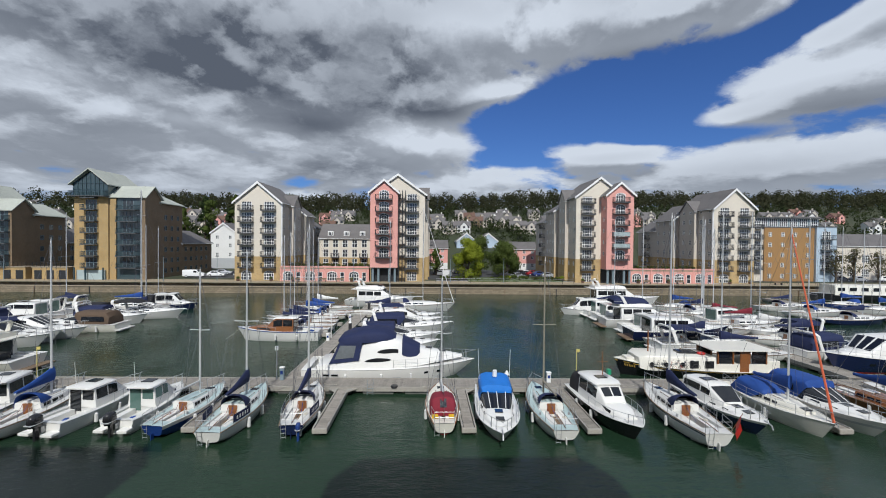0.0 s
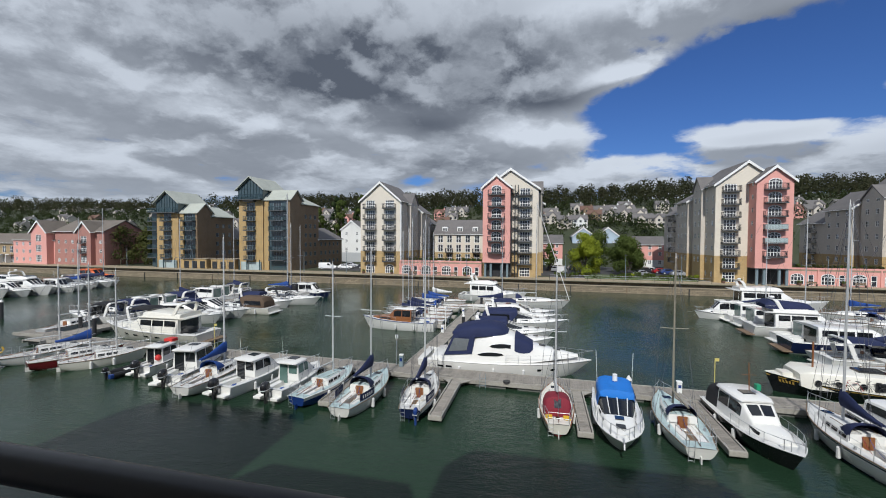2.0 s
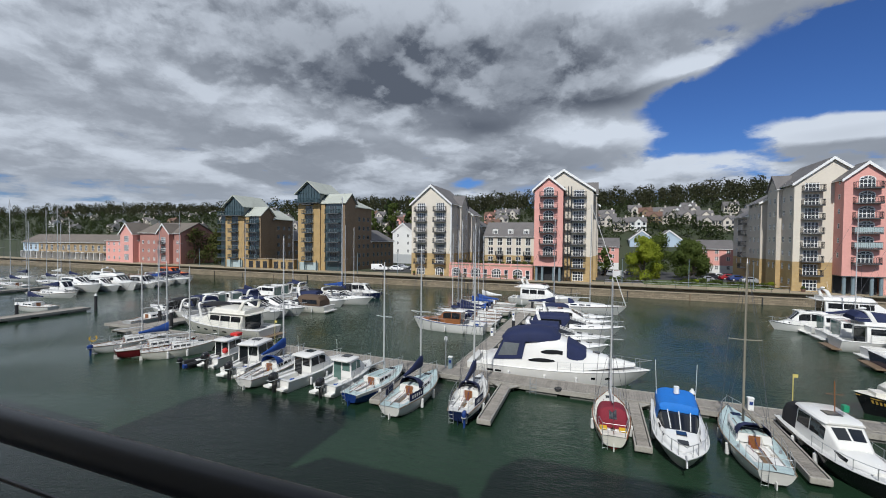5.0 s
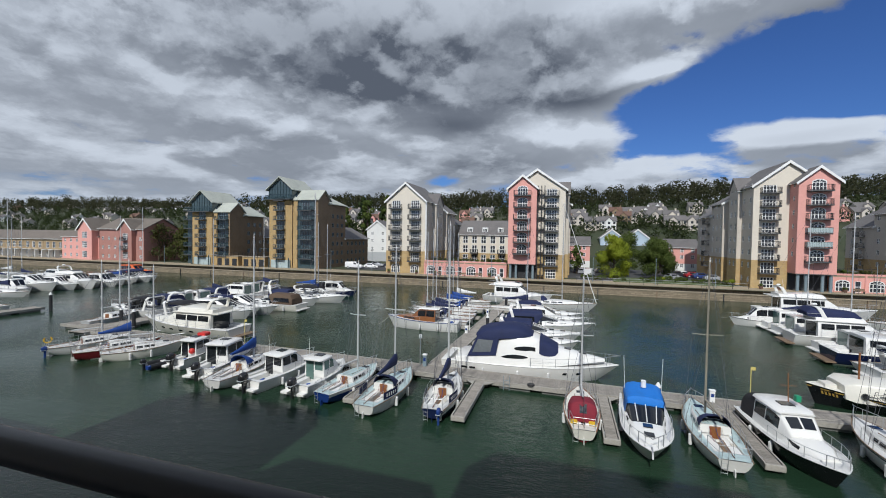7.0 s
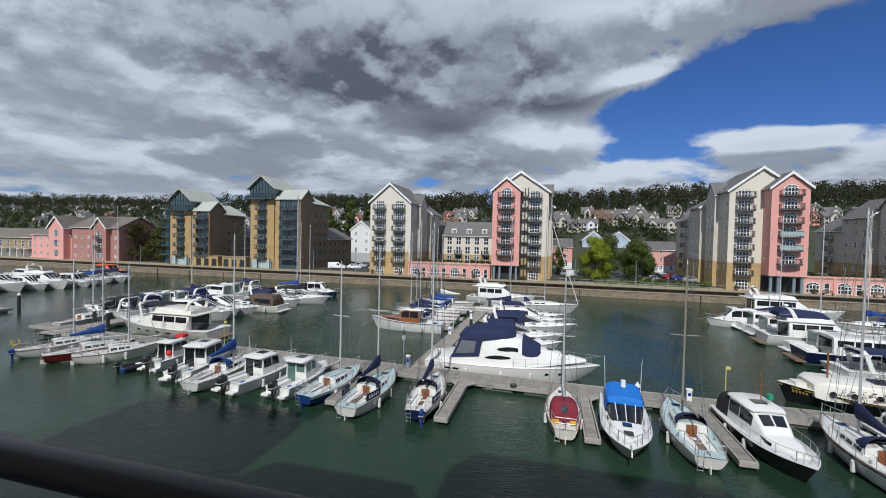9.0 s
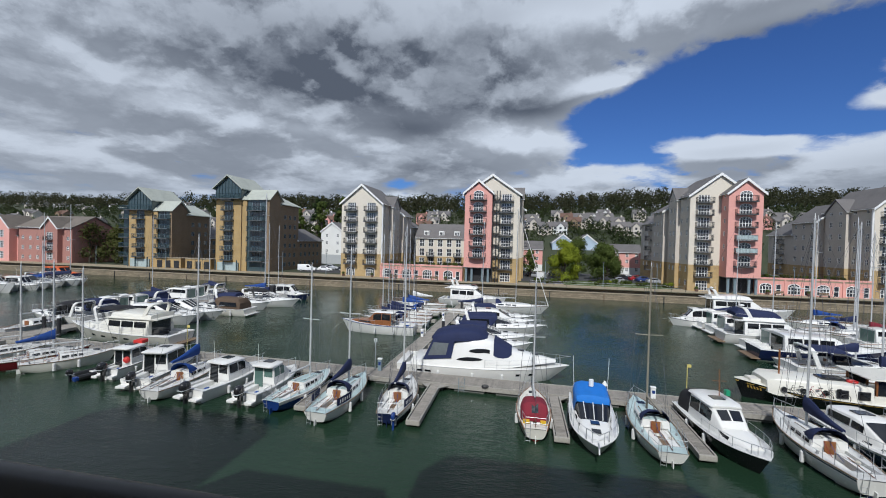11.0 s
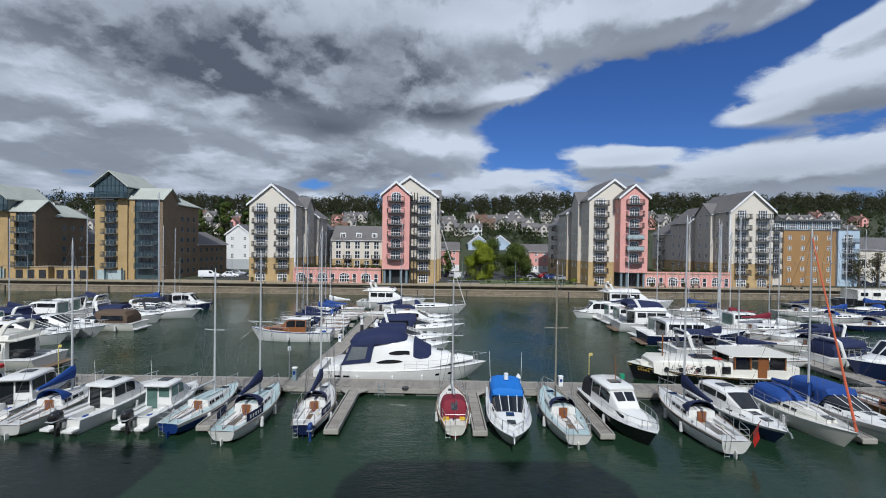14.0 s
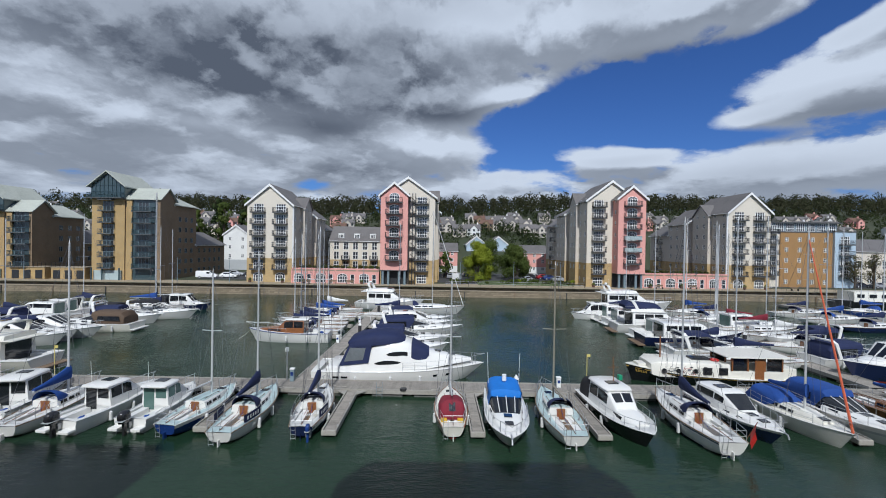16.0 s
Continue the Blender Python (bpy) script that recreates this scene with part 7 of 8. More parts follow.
# ---- big boats beyond the walkway ----
def sports_yacht(x, y, hd, L, B, label):
    """Long low sports yacht: one sweeping deckhouse, canvas over the bridge."""
    t = thing("motor_yacht", at(x, y, hd), label, "motor yacht", "motor yachts")
    h = Hull(L, B, 1.7, 1.4, tr=0.92, full=2.7, rake=0.14, flare=0.12, belly=0.4, tuck=0.12)
    mesh_hull(t, h, GEL, GEL, (0.04, 0.22, B * 0.38, 1.0), None, None, FEND)
    sec = [(-6.0, 1.86, 1.80, 1.36, 1.72), (-2.95, 1.86, 1.78, 1.38, 2.15), (-2.35, 1.84, 1.58, 1.38, 3.35), (-1.2, 1.82, 1.48, 1.4, 3.72), (0.3, 1.76, 1.36, 1.42, 3.78), (1.2, 1.68, 1.24, 1.46, 3.45), (2.4, 1.46, 1.0, 1.55, 2.85), (4.4, 0.95, 0.58, 1.8, 2.42), (6.1, 0.38, 0.2, 2.0, 2.12)]
    w = house(t, "deckhouse", sec, GEL, rnd=0.3)
    for x0, run, f, drop, deep in ((-2.1, 2.2, 0.31, 0.04, 0.15), (-1.1, 1.75, 0.58, -0.05, 0.17)):
        for sd in (-1, 1):
            lens = []
            for i in range(13):
                u = i / 12
                xx = x0 + run * u
                c, d = lerp_sec(sec, xx), deep * math.sin(math.pi * min(u, 0.72 if deep > 0.16 else 1.0)) ** 0.55 + 0.004
                hz = c[4] - c[3]
                lens.append([(xx, sd * (c[1] + (c[2] - c[1]) * (f + q * d / hz) + 0.03), c[3] + hz * f - drop * u + q * d) for q in (-1, 1)])
            part("oval_window", loft(BM(), lens, caps=False), GLASS, w)
    for sd in (-1, 1):
        for s, q in ((0.12, 0.045), (0.17, 0.045), (0.70, 0.03), (0.78, 0.03)):
            b = BM()
            loft(b, [[h.pt(u, sd, h.sheer(u) * f, 0.014) for f in (0.62, 0.74)] for u in (s, s + q * 0.8)], caps=False)
            part("portlight", b, GLASS, t)
        b = BM()
        loft(b, [[h.pt(u, sd, h.sheer(u) * f, 0.014) for f in (0.44, 0.50)] for u in st(0.36, 0.56, 5)], caps=False)
        part("hull_vent", b, GREYGEL, t)
    rings = []
    for xx, low in ((0.95, 0.50), (1.1, 0.46), (1.4, 0.44), (1.8, 0.46), (2.2, 0.56), (2.45, 0.78)):
        c = lerp_sec(sec, xx)
        half = [(c[1] + (c[2] - c[1]) * f + 0.045, c[3] + (c[4] - c[3]) * f) for f in (low, low + (0.92 - low) * 0.5, 0.92)] + [(c[2] - 0.12, c[4] + 0.05), (c[2] * 0.5, c[4] + 0.085)]
        rings.append([(xx, -y, z) for y, z in half] + [(xx, 0, c[4] + 0.1)] + [(xx, y, z) for y, z in half[::-1]])
    part("screen_cover", loft(BM(), rings, caps=False), NAVYCLOTH, t, "fitted navy windscreen cover", smooth=True)
    cv = canopy(t, [(-4.35, 1.2, 3.55, 0.15), (-4.2, 1.5, 3.45, 0.45), (-3.5, 1.66, 3.4, 0.85), (-2.4, 1.66, 3.45, 1.02), (-1.2, 1.58, 3.55, 0.98), (-0.3, 1.42, 3.68, 0.66), (0.15, 1.2, 3.72, 0.34), (0.4, 0.95, 3.72, 0.1)], NAVYCLOTH, "cockpit_cover", "navy canvas bridge cover", 0.07, 0.5)
    for sd in (-1, 1):
        p = BM()
        quad(p, (-4.95, sd * 1.86, 1.85), (-2.55, sd * 1.86, 2.1), (-2.3, sd * 1.68, 3.55), (-4.15, sd * 1.55, 3.6))
        c = part("cloth_curtain", p, NAVYCLOTH, cv)
        g = BM()
        quad(g, (-4.55, sd * 1.85, 2.2), (-3.0, sd * 1.85, 2.35), (-2.8, sd * 1.73, 3.3), (-4.1, sd * 1.66, 3.3))
        part("clear_curtain", g, VINYL, c)
    part("swim_platform", bbox(-L / 2 - 0.9, -L / 2 + 0.05, -B * 0.44, B * 0.44, 0.3, 0.44, 0.05), TEAK, t)
    for xx in (3.2, 4.4):
        sc = lerp_sec(sec, xx)
        part("deck_hatch", bbox(xx - 0.28, xx + 0.28, -0.28, 0.28, sc[4] + 0.02, sc[4] + 0.09, 0.02), GLASS, t)
    guard(t, h, 0.52, 0.93, 6, 0.75, 2)
    pulpit(t, h, 0.75, 0.93)
    for s in (0.25, 0.45, 0.62):
        fender(t, h, s, -1, 0.7)
    part("aerial", tube(BM(), [(-2.6, 0.9, 4.2), (-3.0, 0.9, 6.4)], 0.015, 4), WHITEP, t)
    return t


big = sports_yacht(-3.0, 35.8, 1, 14.4, 4.2, "large white sports yacht with navy canvas covers")
big.location.z -= 0.35
flybridge_yacht(-41.3, 36.9, 182, 13.4, 4.0, "white trawler yacht with flybridge moored along the walkway", CREAM, bow=1.75, stern=1.15, rise=1.5, top=CREAM)

# spur: boats to its east
flybridge_yacht(-8.2, 73.5, -6, 12.0, 3.8, "white flybridge yacht at the spur's end", rise=1.8)
motor_cruiser(-3.2, 46.6, 3, 9.6, 3.1, "white cruiser with navy canopy at the spur", kind="tent", arch=True)
motor_cruiser(-2.4, 52.6, 3, 11.2, 3.4, "white sports cruiser under a navy canopy", kind="tent", cloth=NAVYCLOTH)
motor_cruiser(-2.8, 59.2, 4, 10.0, 3.2, "white cruiser with open cockpit and radar arch", kind="bimini", cloth=NAVYCLOTH)
sail_yacht(-6.8, 64.2, 3, 10.6, 3.2, "white sailing yacht with navy sail cover", mast=14.6, fine=False, spread=(0.36, 0.66))
sail_yacht(-2.0, 69.0, 4, 13.6, 3.9, "long white sailing yacht with a pale furled foresail", mast=17.2, cover=None, fine=False, spread=(0.36, 0.66), bow=1.4, stern=1.2, furl=FEND, hood=NAVYCLOTH)
# west of the spur
tl = pilot_boat(-17.2, 48.8, 182, 9.4, 3.0, "white motor sailer with a varnished wheelhouse", GEL, VARNISH, motor=False, rise=1.5, aft=0.3, front=0.55, bow=1.5, stern=1.1, cloth=None, fine=True, gun=BLUEHULL)
for z, (x, y, m, L) in enumerate(((-16.6, 53.6, 12.5, 9.0), (-17.6, 58.6, 14.0, 9.6), (-16.4, 63.4, 13.0, 9.2), (-16.9, 68.2, 12.0, 9.0))):
    sail_yacht(x, y, 180 + (z % 2) * 3, L, 3.0, "white sailing yacht with navy sail cover and hood", mast=m, hood=NAVYCLOTH if z % 2 == 0 else None, cover=(NAVYCLOTH, None, BLUECLOTH, FEND)[z], fine=False, spread=(0.36, 0.66))

# western spur: bows to the east
motor_cruiser(-45.4, 41.4, 3, 9.8, 3.2, "white sports cruiser with a dark cockpit cover", kind="bimini", cloth=BLACKCLOTH)
motor_cruiser(-45.2, 45.4, 4, 9.6, 3.2, "white cruiser with grey canopy", kind="hard")
motor_cruiser(-45.0, 49.2, 3, 11.0, 3.4, "white hardtop cruiser with a long foredeck", kind="sport", arch=False)
motor_cruiser(-43.6, 53.4, 182, 10.4, 3.4, "white cruiser with brown cockpit canopy, stern out", CREAM, BROWNCLOTH, "tent", arch=False)
motor_cruiser(-43.0, 57.8, 6, 9.2, 3.1, "white cruiser with a pale hull and blue cover", kind="tent", cloth=NAVYCLOTH)
motor_cruiser(-41.0, 62.0, 5, 10.4, 3.2, "white sports cruiser with a raked screen", kind="bimini", cloth=BLACKCLOTH)
sail_yacht(-45.9, 66.4, 2, 11.0, 3.3, "white sailing yacht with a very tall pale mast", thick=1.7, mast=19.2, fine=False, spread=(0.3, 0.55, 0.78), cover=BLUECLOTH, bow=1.4, stern=1.2)
pilot_boat(-42.6, 70.4, 3, 8.6, 3.0, "dark hulled launch with white cabin", NAVY, GEL, motor=False, cloth=BLACKCLOTH)
sail_yacht(-47.6, 73.4, 2, 9.4, 3.1, "white sailing yacht with alloy mast", mast=13.5, fine=False, cover=None)
motor_cruiser(-57.6, 46.0, 183, 9.0, 3.0, "white cruiser with navy canopy facing west", kind="tent")
motor_cruiser(-57.8, 51.0, 183, 9.4, 3.0, "white hardtop cruiser facing west", kind="hard")
sail_yacht(-57.8, 57.0, 180, 9.6, 3.0, "white sailing yacht on the western berths", mast=14.0, fine=False)
motor_cruiser(-58.0, 63.0, 180, 9.6, 3.0, "white sports cruiser on the western berths", kind="sport")
sail_yacht(-57.4, 69.0, 180, 9.6, 3.0, "white sailing yacht with navy sail cover", mast=15.6, fine=False)

# far western berths
motor_cruiser(-99.2, 53.8, 0, 13.0, 3.8, "large white hardtop cruiser", kind="sport", bow=1.8, stern=1.3)
sail_yacht(-94.0, 46.6, 8, 10.6, 3.2, "white sailing yacht with navy sail cover by the western spur", mast=17.0, fine=False)
flybridge_yacht(-95.4, 58.6, 4, 10.8, 3.5, "white cabin cruiser with flybridge", rise=1.6)
pilot_boat(-95.0, 63.0, 5, 8.6, 2.9, "white launch with dark windows", motor=False)
sail_yacht(-96.2, 67.2, 5, 9.6, 3.0, "white sailing yacht with blue cover", mast=15.0, fine=False, cover=BLUECLOTH)
motor_cruiser(-96.5, 71.4, 4, 9.6, 3.1, "white sports cruiser near the lifeboat", kind="bimini")
sail_yacht(-100.0, 75.0, 4, 10.0, 3.1, "white sailing yacht with tall mast", mast=17.5, fine=False)
pilot_boat(-108.0, 79.6, -3, 14.0, 4.0, "orange and navy lifeboat with an orange wheelhouse", NAVY, ORANGE, motor=False, roof_mat=ORANGE, rise=1.6, aft=0.3, front=0.6, bow=1.9, stern=1.3, gun=ORANGE)
for i, (x, y, m) in enumerate(((-116.5, 46.5, 15.5), (-117, 51, 19.0), (-116.5, 57, 17.0), (-117.5, 62, 14.5))):
    sail_yacht(x, y, 180, 10.0, 3.1, "white sailing yacht on the far western berths", mast=m, fine=False)
motor_cruiser(-117.5, 67, 180, 10.0, 3.2, "white cruiser on the far western berths", kind="hard")
sail_yacht(-80.2, 37.2, 186, 8.0, 2.7, "white sailing yacht lying at the isolated pontoon", mast=13.5, fine=False)

sail_yacht(-55.2, 38.2, 96, 7.0, 2.3, "small pale sailing boat lying at the landing pontoon", GREYGEL, mast=10.2, cover=None, fine=False)

# eastern spur, west side: sterns or bows to the open water
flybridge_yacht(35.0, 73.8, -3, 14.5, 4.2, "large white motor yacht near the far quay", bow=2.1, stern=1.5, rise=1.9)
pilot_boat(25.6, 66.4, 178, 7.6, 2.6, "small white motor sailer with a blue wheelhouse cover", motor=False, cloth=BLUECLOTH)
motor_cruiser(30.2, 61.4, 0, 9.8, 3.2, "white aft cabin cruiser with clear screens", kind="hard", arch=False)
flybridge_yacht(30.2, 56.2, -2, 11.6, 3.6, "white motor yacht with navy flybridge cover", rise=1.6, cloth=NAVYCLOTH)
flybridge_yacht(30.4, 48.6, -4, 12.0, 3.8, "navy hulled motor yacht with white superstructure", NAVY, rise=1.5, fly=False, boot=GEL)
motor_cruiser(30.6, 52.4, -2, 10.4, 3.3, "white sports cruiser with dark striped windows", kind="sport", arch=False)
motor_cruiser(29.6, 43.6, -2, 9.6, 3.1, "white cruiser with navy sail cover beside the barge", kind="bimini", cloth=NAVYCLOTH)
sail_yacht(30.8, 40.4, 178, 10.4, 3.1, "white sailing yacht with navy boom cover behind the barge", mast=14.6, fine=False, hood=NAVYCLOTH)
# eastern spur, east side
motor_cruiser(42.6, 41.4, 6, 9.8, 3.3, "white sports cruiser with navy cockpit canopy", kind="tent")
flybridge_yacht(42.0, 36.8, 187, 11.6, 3.9, "navy trawler yacht with white wheelhouse", NAVY, rise=1.8, boot=RED, fly=False)
for i, (x, y, m, c) in enumerate(((43.4, 46.4, 14.5, NAVYCLOTH), (43.6, 51.0, 13.5, FEND), (44.0, 55.6, 16.0, REDCLOTH), (44.0, 60.2, 14.0, REDCLOTH), (43.6, 65.0, 15.0, NAVYCLOTH), (43.8, 70.0, 16.5, BLUECLOTH))):
    sail_yacht(x, y, (0, 180)[i % 2] + 2 * i - 4, 10.6, 3.2, ("white sailing yacht with navy sail cover", "white sailing yacht with pale sail cover", "white sailing yacht with dark red sail cover", "white sailing yacht with a red hood", "white sailing yacht with navy hood", "white sailing yacht with blue cover")[i],
               mast=m, cover=c, hood=(NAVYCLOTH, None, None, REDCLOTH, NAVYCLOTH, BLUECLOTH)[i], fine=False, spread=(0.36, 0.66))
# far eastern berths
t = thing("work_barge", at(92.5, 84.5, 176), "long grey work barge with a white covered top", "barge")
h = Hull(22, 5, 1.6, 1.4, tr=0.85, full=3.4, rake=0.04, flare=0.1)
mesh_hull(t, h, RAILM, GREYGEL, None, None, None, RUBBER)
house(t, "long_cabin", [(-8, 2.0, 1.9, 1.3, 3.4), (7, 2.0, 1.9, 1.3, 3.4)], CREAM)
for i in range(6):
    part("cabin_window", box(BM(), -7 + i * 2.4, -5.6 + i * 2.4, 1.99, 2.03, 2.2, 2.9), GLASS, t)
    part("cabin_window", box(BM(), -7 + i * 2.4, -5.6 + i * 2.4, -2.03, -1.99, 2.2, 2.9), GLASS, t)
for i, (x, y, m, hl, c) in enumerate(((78, 73.5, 15, BLUEHULL, BLUECLOTH), (78.5, 67.5, 14, GEL, BLUECLOTH), (79, 61.5, 15.5, GEL, NAVYCLOTH), (64.2, 71.5, 16, GEL, NAVYCLOTH), (64.4, 65.5, 15, GEL, BLUECLOTH), (64.0, 59.0, 14, NAVY, NAVYCLOTH))):
    sail_yacht(x, y, 178 if x > 70 else 2, 10.8, 3.2, ("blue" if hl is BLUEHULL else "navy" if hl is NAVY else "white") + " hulled sailing yacht on the eastern berths", hl, mast=m, cover=c, hood=c, fine=False, spread=(0.36, 0.66))

# more boats that fill the berths
sail_yacht(-16.6, 51.2, 181, 8.8, 2.9, "white sailing yacht beside the motor sailer", mast=12.0, fine=False, hood=NAVYCLOTH)
sail_yacht(-16.9, 56.2, 179, 9.2, 3.0, "white sailing yacht with grey deck on the spur", mast=13.4, fine=False, cover=NAVYCLOTH)
sail_yacht(-16.6, 61.0, 182, 9.0, 2.9, "cream sailing yacht with blue cover on the spur", CREAM, mast=12.6, fine=False, cover=BLUECLOTH, hood=BLUECLOTH)
motor_cruiser(-3.0, 42.8, 4, 8.6, 2.9, "white cruiser close behind the large yacht", kind="tent", arch=True)
motor_cruiser(-2.6, 56.0, 3, 10.0, 3.1, "white sports cruiser with pale deck", kind="sport", arch=False)
sail_yacht(30.4, 45.6, 1, 10.4, 3.2, "white sailing yacht with navy cover among the cruisers", mast=14.2, fine=False, hood=NAVYCLOTH)
motor_cruiser(30.0, 65.0, 2, 9.6, 3.1, "white cruiser with pale tinted screen", kind="hard", arch=False)
sail_yacht(31.0, 69.2, 1, 10.4, 3.2, "white sailing yacht near the large motor yacht", mast=15.5, fine=False)
sail_yacht(30.4, 58.8, 0, 9.8, 3.1, "white sailing yacht with pale cover", mast=14.8, fine=False, cover=FEND)
motor_cruiser(44.0, 48.8, 183, 9.6, 3.1, "white sports cruiser with navy canopy on the east side", kind="tent")
motor_cruiser(44.2, 57.8, 4, 9.6, 3.1, "white hardtop cruiser on the east side", kind="hard", arch=False)
sail_yacht(43.8, 62.6, 181, 10.2, 3.1, "white sailing yacht with bare boom", mast=15.8, fine=False, cover=None)
sail_yacht(52.5, 28.0, -90, 9.0, 2.9, "white sailing yacht at the walkway's east end", mast=13.0, cover=BLUECLOTH)
pilot_boat(45.5, 28.0, -90, 7.6, 2.7, "white fishing cruiser at the walkway's east end", rise=1.7)
sail_yacht(41.5, 27.8, -90, 8.6, 2.8, "white sailing yacht with navy covers near the east end", mast=12.2, hood=NAVYCLOTH)
motor_cruiser(-45.0, 60.0, 3, 9.0, 3.0, "white cruiser with dark canopy among the western berths", kind="tent", cloth=BLACKCLOTH)
motor_cruiser(-45.2, 47.4, 2, 8.8, 2.9, "white sports cruiser tucked between cruisers", kind="bimini")
sail_yacht(-43.6, 64.2, 3, 9.6, 3.0, "white sailing yacht among the western cruisers", mast=13.6, fine=False)
pilot_boat(-97.0, 49.6, 3, 8.8, 3.0, "white cabin boat on the far western berths", motor=False)
motor_cruiser(-97.4, 69.2, 3, 9.4, 3.1, "white cruiser with navy canopy by the lifeboat", kind="tent")

for i, (x, y, kind, c) in enumerate(((-57.2, 42.4, "bimini", BLACKCLOTH), (-58.0, 48.6, "sport", None), (-57.6, 54.0, "tent", NAVYCLOTH), (-58.0, 60.0, "hard", None), (-57.6, 66.0, "bimini", NAVYCLOTH))):
    motor_cruiser(x, y, 182 + i, 9.0 + 0.3 * i, 3.0, ("white cruiser with black bimini by the landing", "white sports cruiser with dark side windows", "white cruiser under a navy cockpit canopy", "white hardtop cruiser on the inner western berths", "white cruiser with navy bimini and arch")[i],
                  kind=kind, cloth=c or NAVYCLOTH, arch=kind != "hard", fine=False)
for i, (x, y, m) in enumerate(((-131, 44, 16.0), (-132, 49, 18.5), (-131, 54, 15.0), (-133, 60, 17.0), (-131, 66, 14.5))):
    sail_yacht(x, y, 2, 10.4, 3.2, "white sailing yacht on the outermost western berths", mast=m, fine=False, cover=(NAVYCLOTH, FEND, BLUECLOTH)[i % 3])
for i, (x, y) in enumerate(((-96.0, 56.2), (-96.6, 60.8), (-95.6, 65.0), (-97.0, 73.2))):
    motor_cruiser(x, y, 3 + i, 9.0, 3.0, ("white sports cruiser between larger boats", "white cruiser with dark canopy on the far western berths", "white hardtop cruiser on the far western berths", "white cruiser with navy bimini near the quay")[i],
                  kind=("sport", "tent", "hard", "bimini")[i], cloth=(NAVYCLOTH, BLACKCLOTH, NAVYCLOTH, NAVYCLOTH)[i], arch=i == 3, fine=False)

# ---- trees, shrubs, woods ----
def leaf_cloud(pts_r, n, size, seed, flat=1.0):
    """Loose leaf quads in and on a set of (centre, radius) clumps."""
    r = np.random.RandomState(seed)
    V, F, N = [], [], []
    tot = sum(q for _, q in pts_r)
    for c, rad in pts_r:
        k = max(4, int(n * rad / tot))
        d = r.normal(size=(k, 3))
        d /= np.linalg.norm(d, axis=1, keepdims=True)
        p = np.array(c) + d * rad * (0.55 + 0.5 * r.rand(k, 1)) * np.array([1, 1, flat])
        a = r.normal(size=(k, 3))
        a /= np.linalg.norm(a, axis=1, keepdims=True)
        b = np.cross(a, d)
        b /= np.linalg.norm(b, axis=1, keepdims=True) + 1e-6
        s = size * (0.6 + 0.8 * r.rand(k, 1))
        i0 = 4 * len(F)
        V.append(np.stack([p - a * s * 0.5, p + b * s * 0.42, p + a * s * 0.6, p - b * s * 0.42], 1).reshape(-1, 3))
        N.append(np.repeat(d + np.array([0, 0, 0.25]) + r.normal(size=(k, 3)) * 0.25, 4, axis=0))
        F += [(i0 + 4 * j, i0 + 4 * j + 1, i0 + 4 * j + 2, i0 + 4 * j + 3) for j in range(k)]
    me = bpy.data.meshes.new("leaves")
    me.from_pydata(np.concatenate(V).tolist(), [], F)
    me.polygons.foreach_set("use_smooth", [True] * len(F))
    nn = np.concatenate(N)
    me.normals_split_custom_set_from_vertices((nn / np.linalg.norm(nn, axis=1, keepdims=True)).tolist())
    return me


def tree(x, y, z, h, w, mat, label, seed, n=2600, leaf=0.34, low=0.25):
    t = thing("tree", pose(x, y, z), label, "tree", "quayside trees")
    r = random.Random(seed)
    b = tube(BM(), [(0, 0, -0.2), (0.1, 0, h * 0.25), (0, 0.1, h * 0.55), (0.05, 0, h * 0.85)], 0.03 * h, 8, 0.02)
    cl = []
    for i in range(22):
        q, f = r.uniform(0, 6.28), r.uniform(low, 0.95)
        rad = w / 2 * math.sin(min(1, (1.05 - f) * 1.5) * math.pi / 2) * r.uniform(0.35, 0.85)
        c = (rad * math.cos(q), rad * math.sin(q), h * f)
        cl.append((c, w * r.uniform(0.13, 0.23)))
        tube(b, [(0, 0, h * max(0.15, f - 0.28)), (c[0] * 0.5, c[1] * 0.5, c[2] - h * 0.1), c], 0.011 * h, 5, 0.015)
    part("trunk", b, BARK, t, smooth=True)
    cl.append(((0, 0, h * 0.6), w * 0.28))
    cl.append(((0, 0, h * 0.9), w * 0.13))
    me = leaf_cloud(cl, n, leaf, seed)
    me.materials.append(mat)
    c = new("crown", me)
    c.parent = t


tree(11.2, 112, 2.2, 10.4, 8.2, LEAFY, "bright spring green tree on the quayside lawn", 1, 12000, 0.32, 0.08)
tree(21.5, 115, 2.2, 9.6, 8.4, LEAFM, "dark green leafy tree beside the pink house", 2, 10000, 0.32, 0.15)
tree(16.5, 128, 2.2, 10.5, 9.0, LEAFM, "green tree behind the lawn", 3, 8000, 0.34, 0.15)
tree(26, 134, 2.2, 9.0, 7.0, LEAFM, "green tree by the parking bays", 4, 2200, 0.5)
tree(2.5, 118, 2.2, 7.5, 4.2, LEAFM, "slim green tree beside the tower", 5, 1500, 0.4)
for i, (x, y, h, w) in enumerate(((-130, 104, 12.0, 11.0), (-124, 108, 11.0, 10.0), (-119, 106, 8.5, 8.0))):
    tree(x, y, 2.2, h, w, LEAFO, "olive green budding tree beside the pink block", 10 + i, 3000, 0.5, 0.15)
for i, (x, y) in enumerate(((106, 103), (112, 104), (118, 103.5), (126, 104), (132, 103))):
    tree(x, y, 2.2, 8.4 + i % 2, 5.2, LEAFB, "thin budding street tree", 20 + i, 900, 0.3, 0.3)
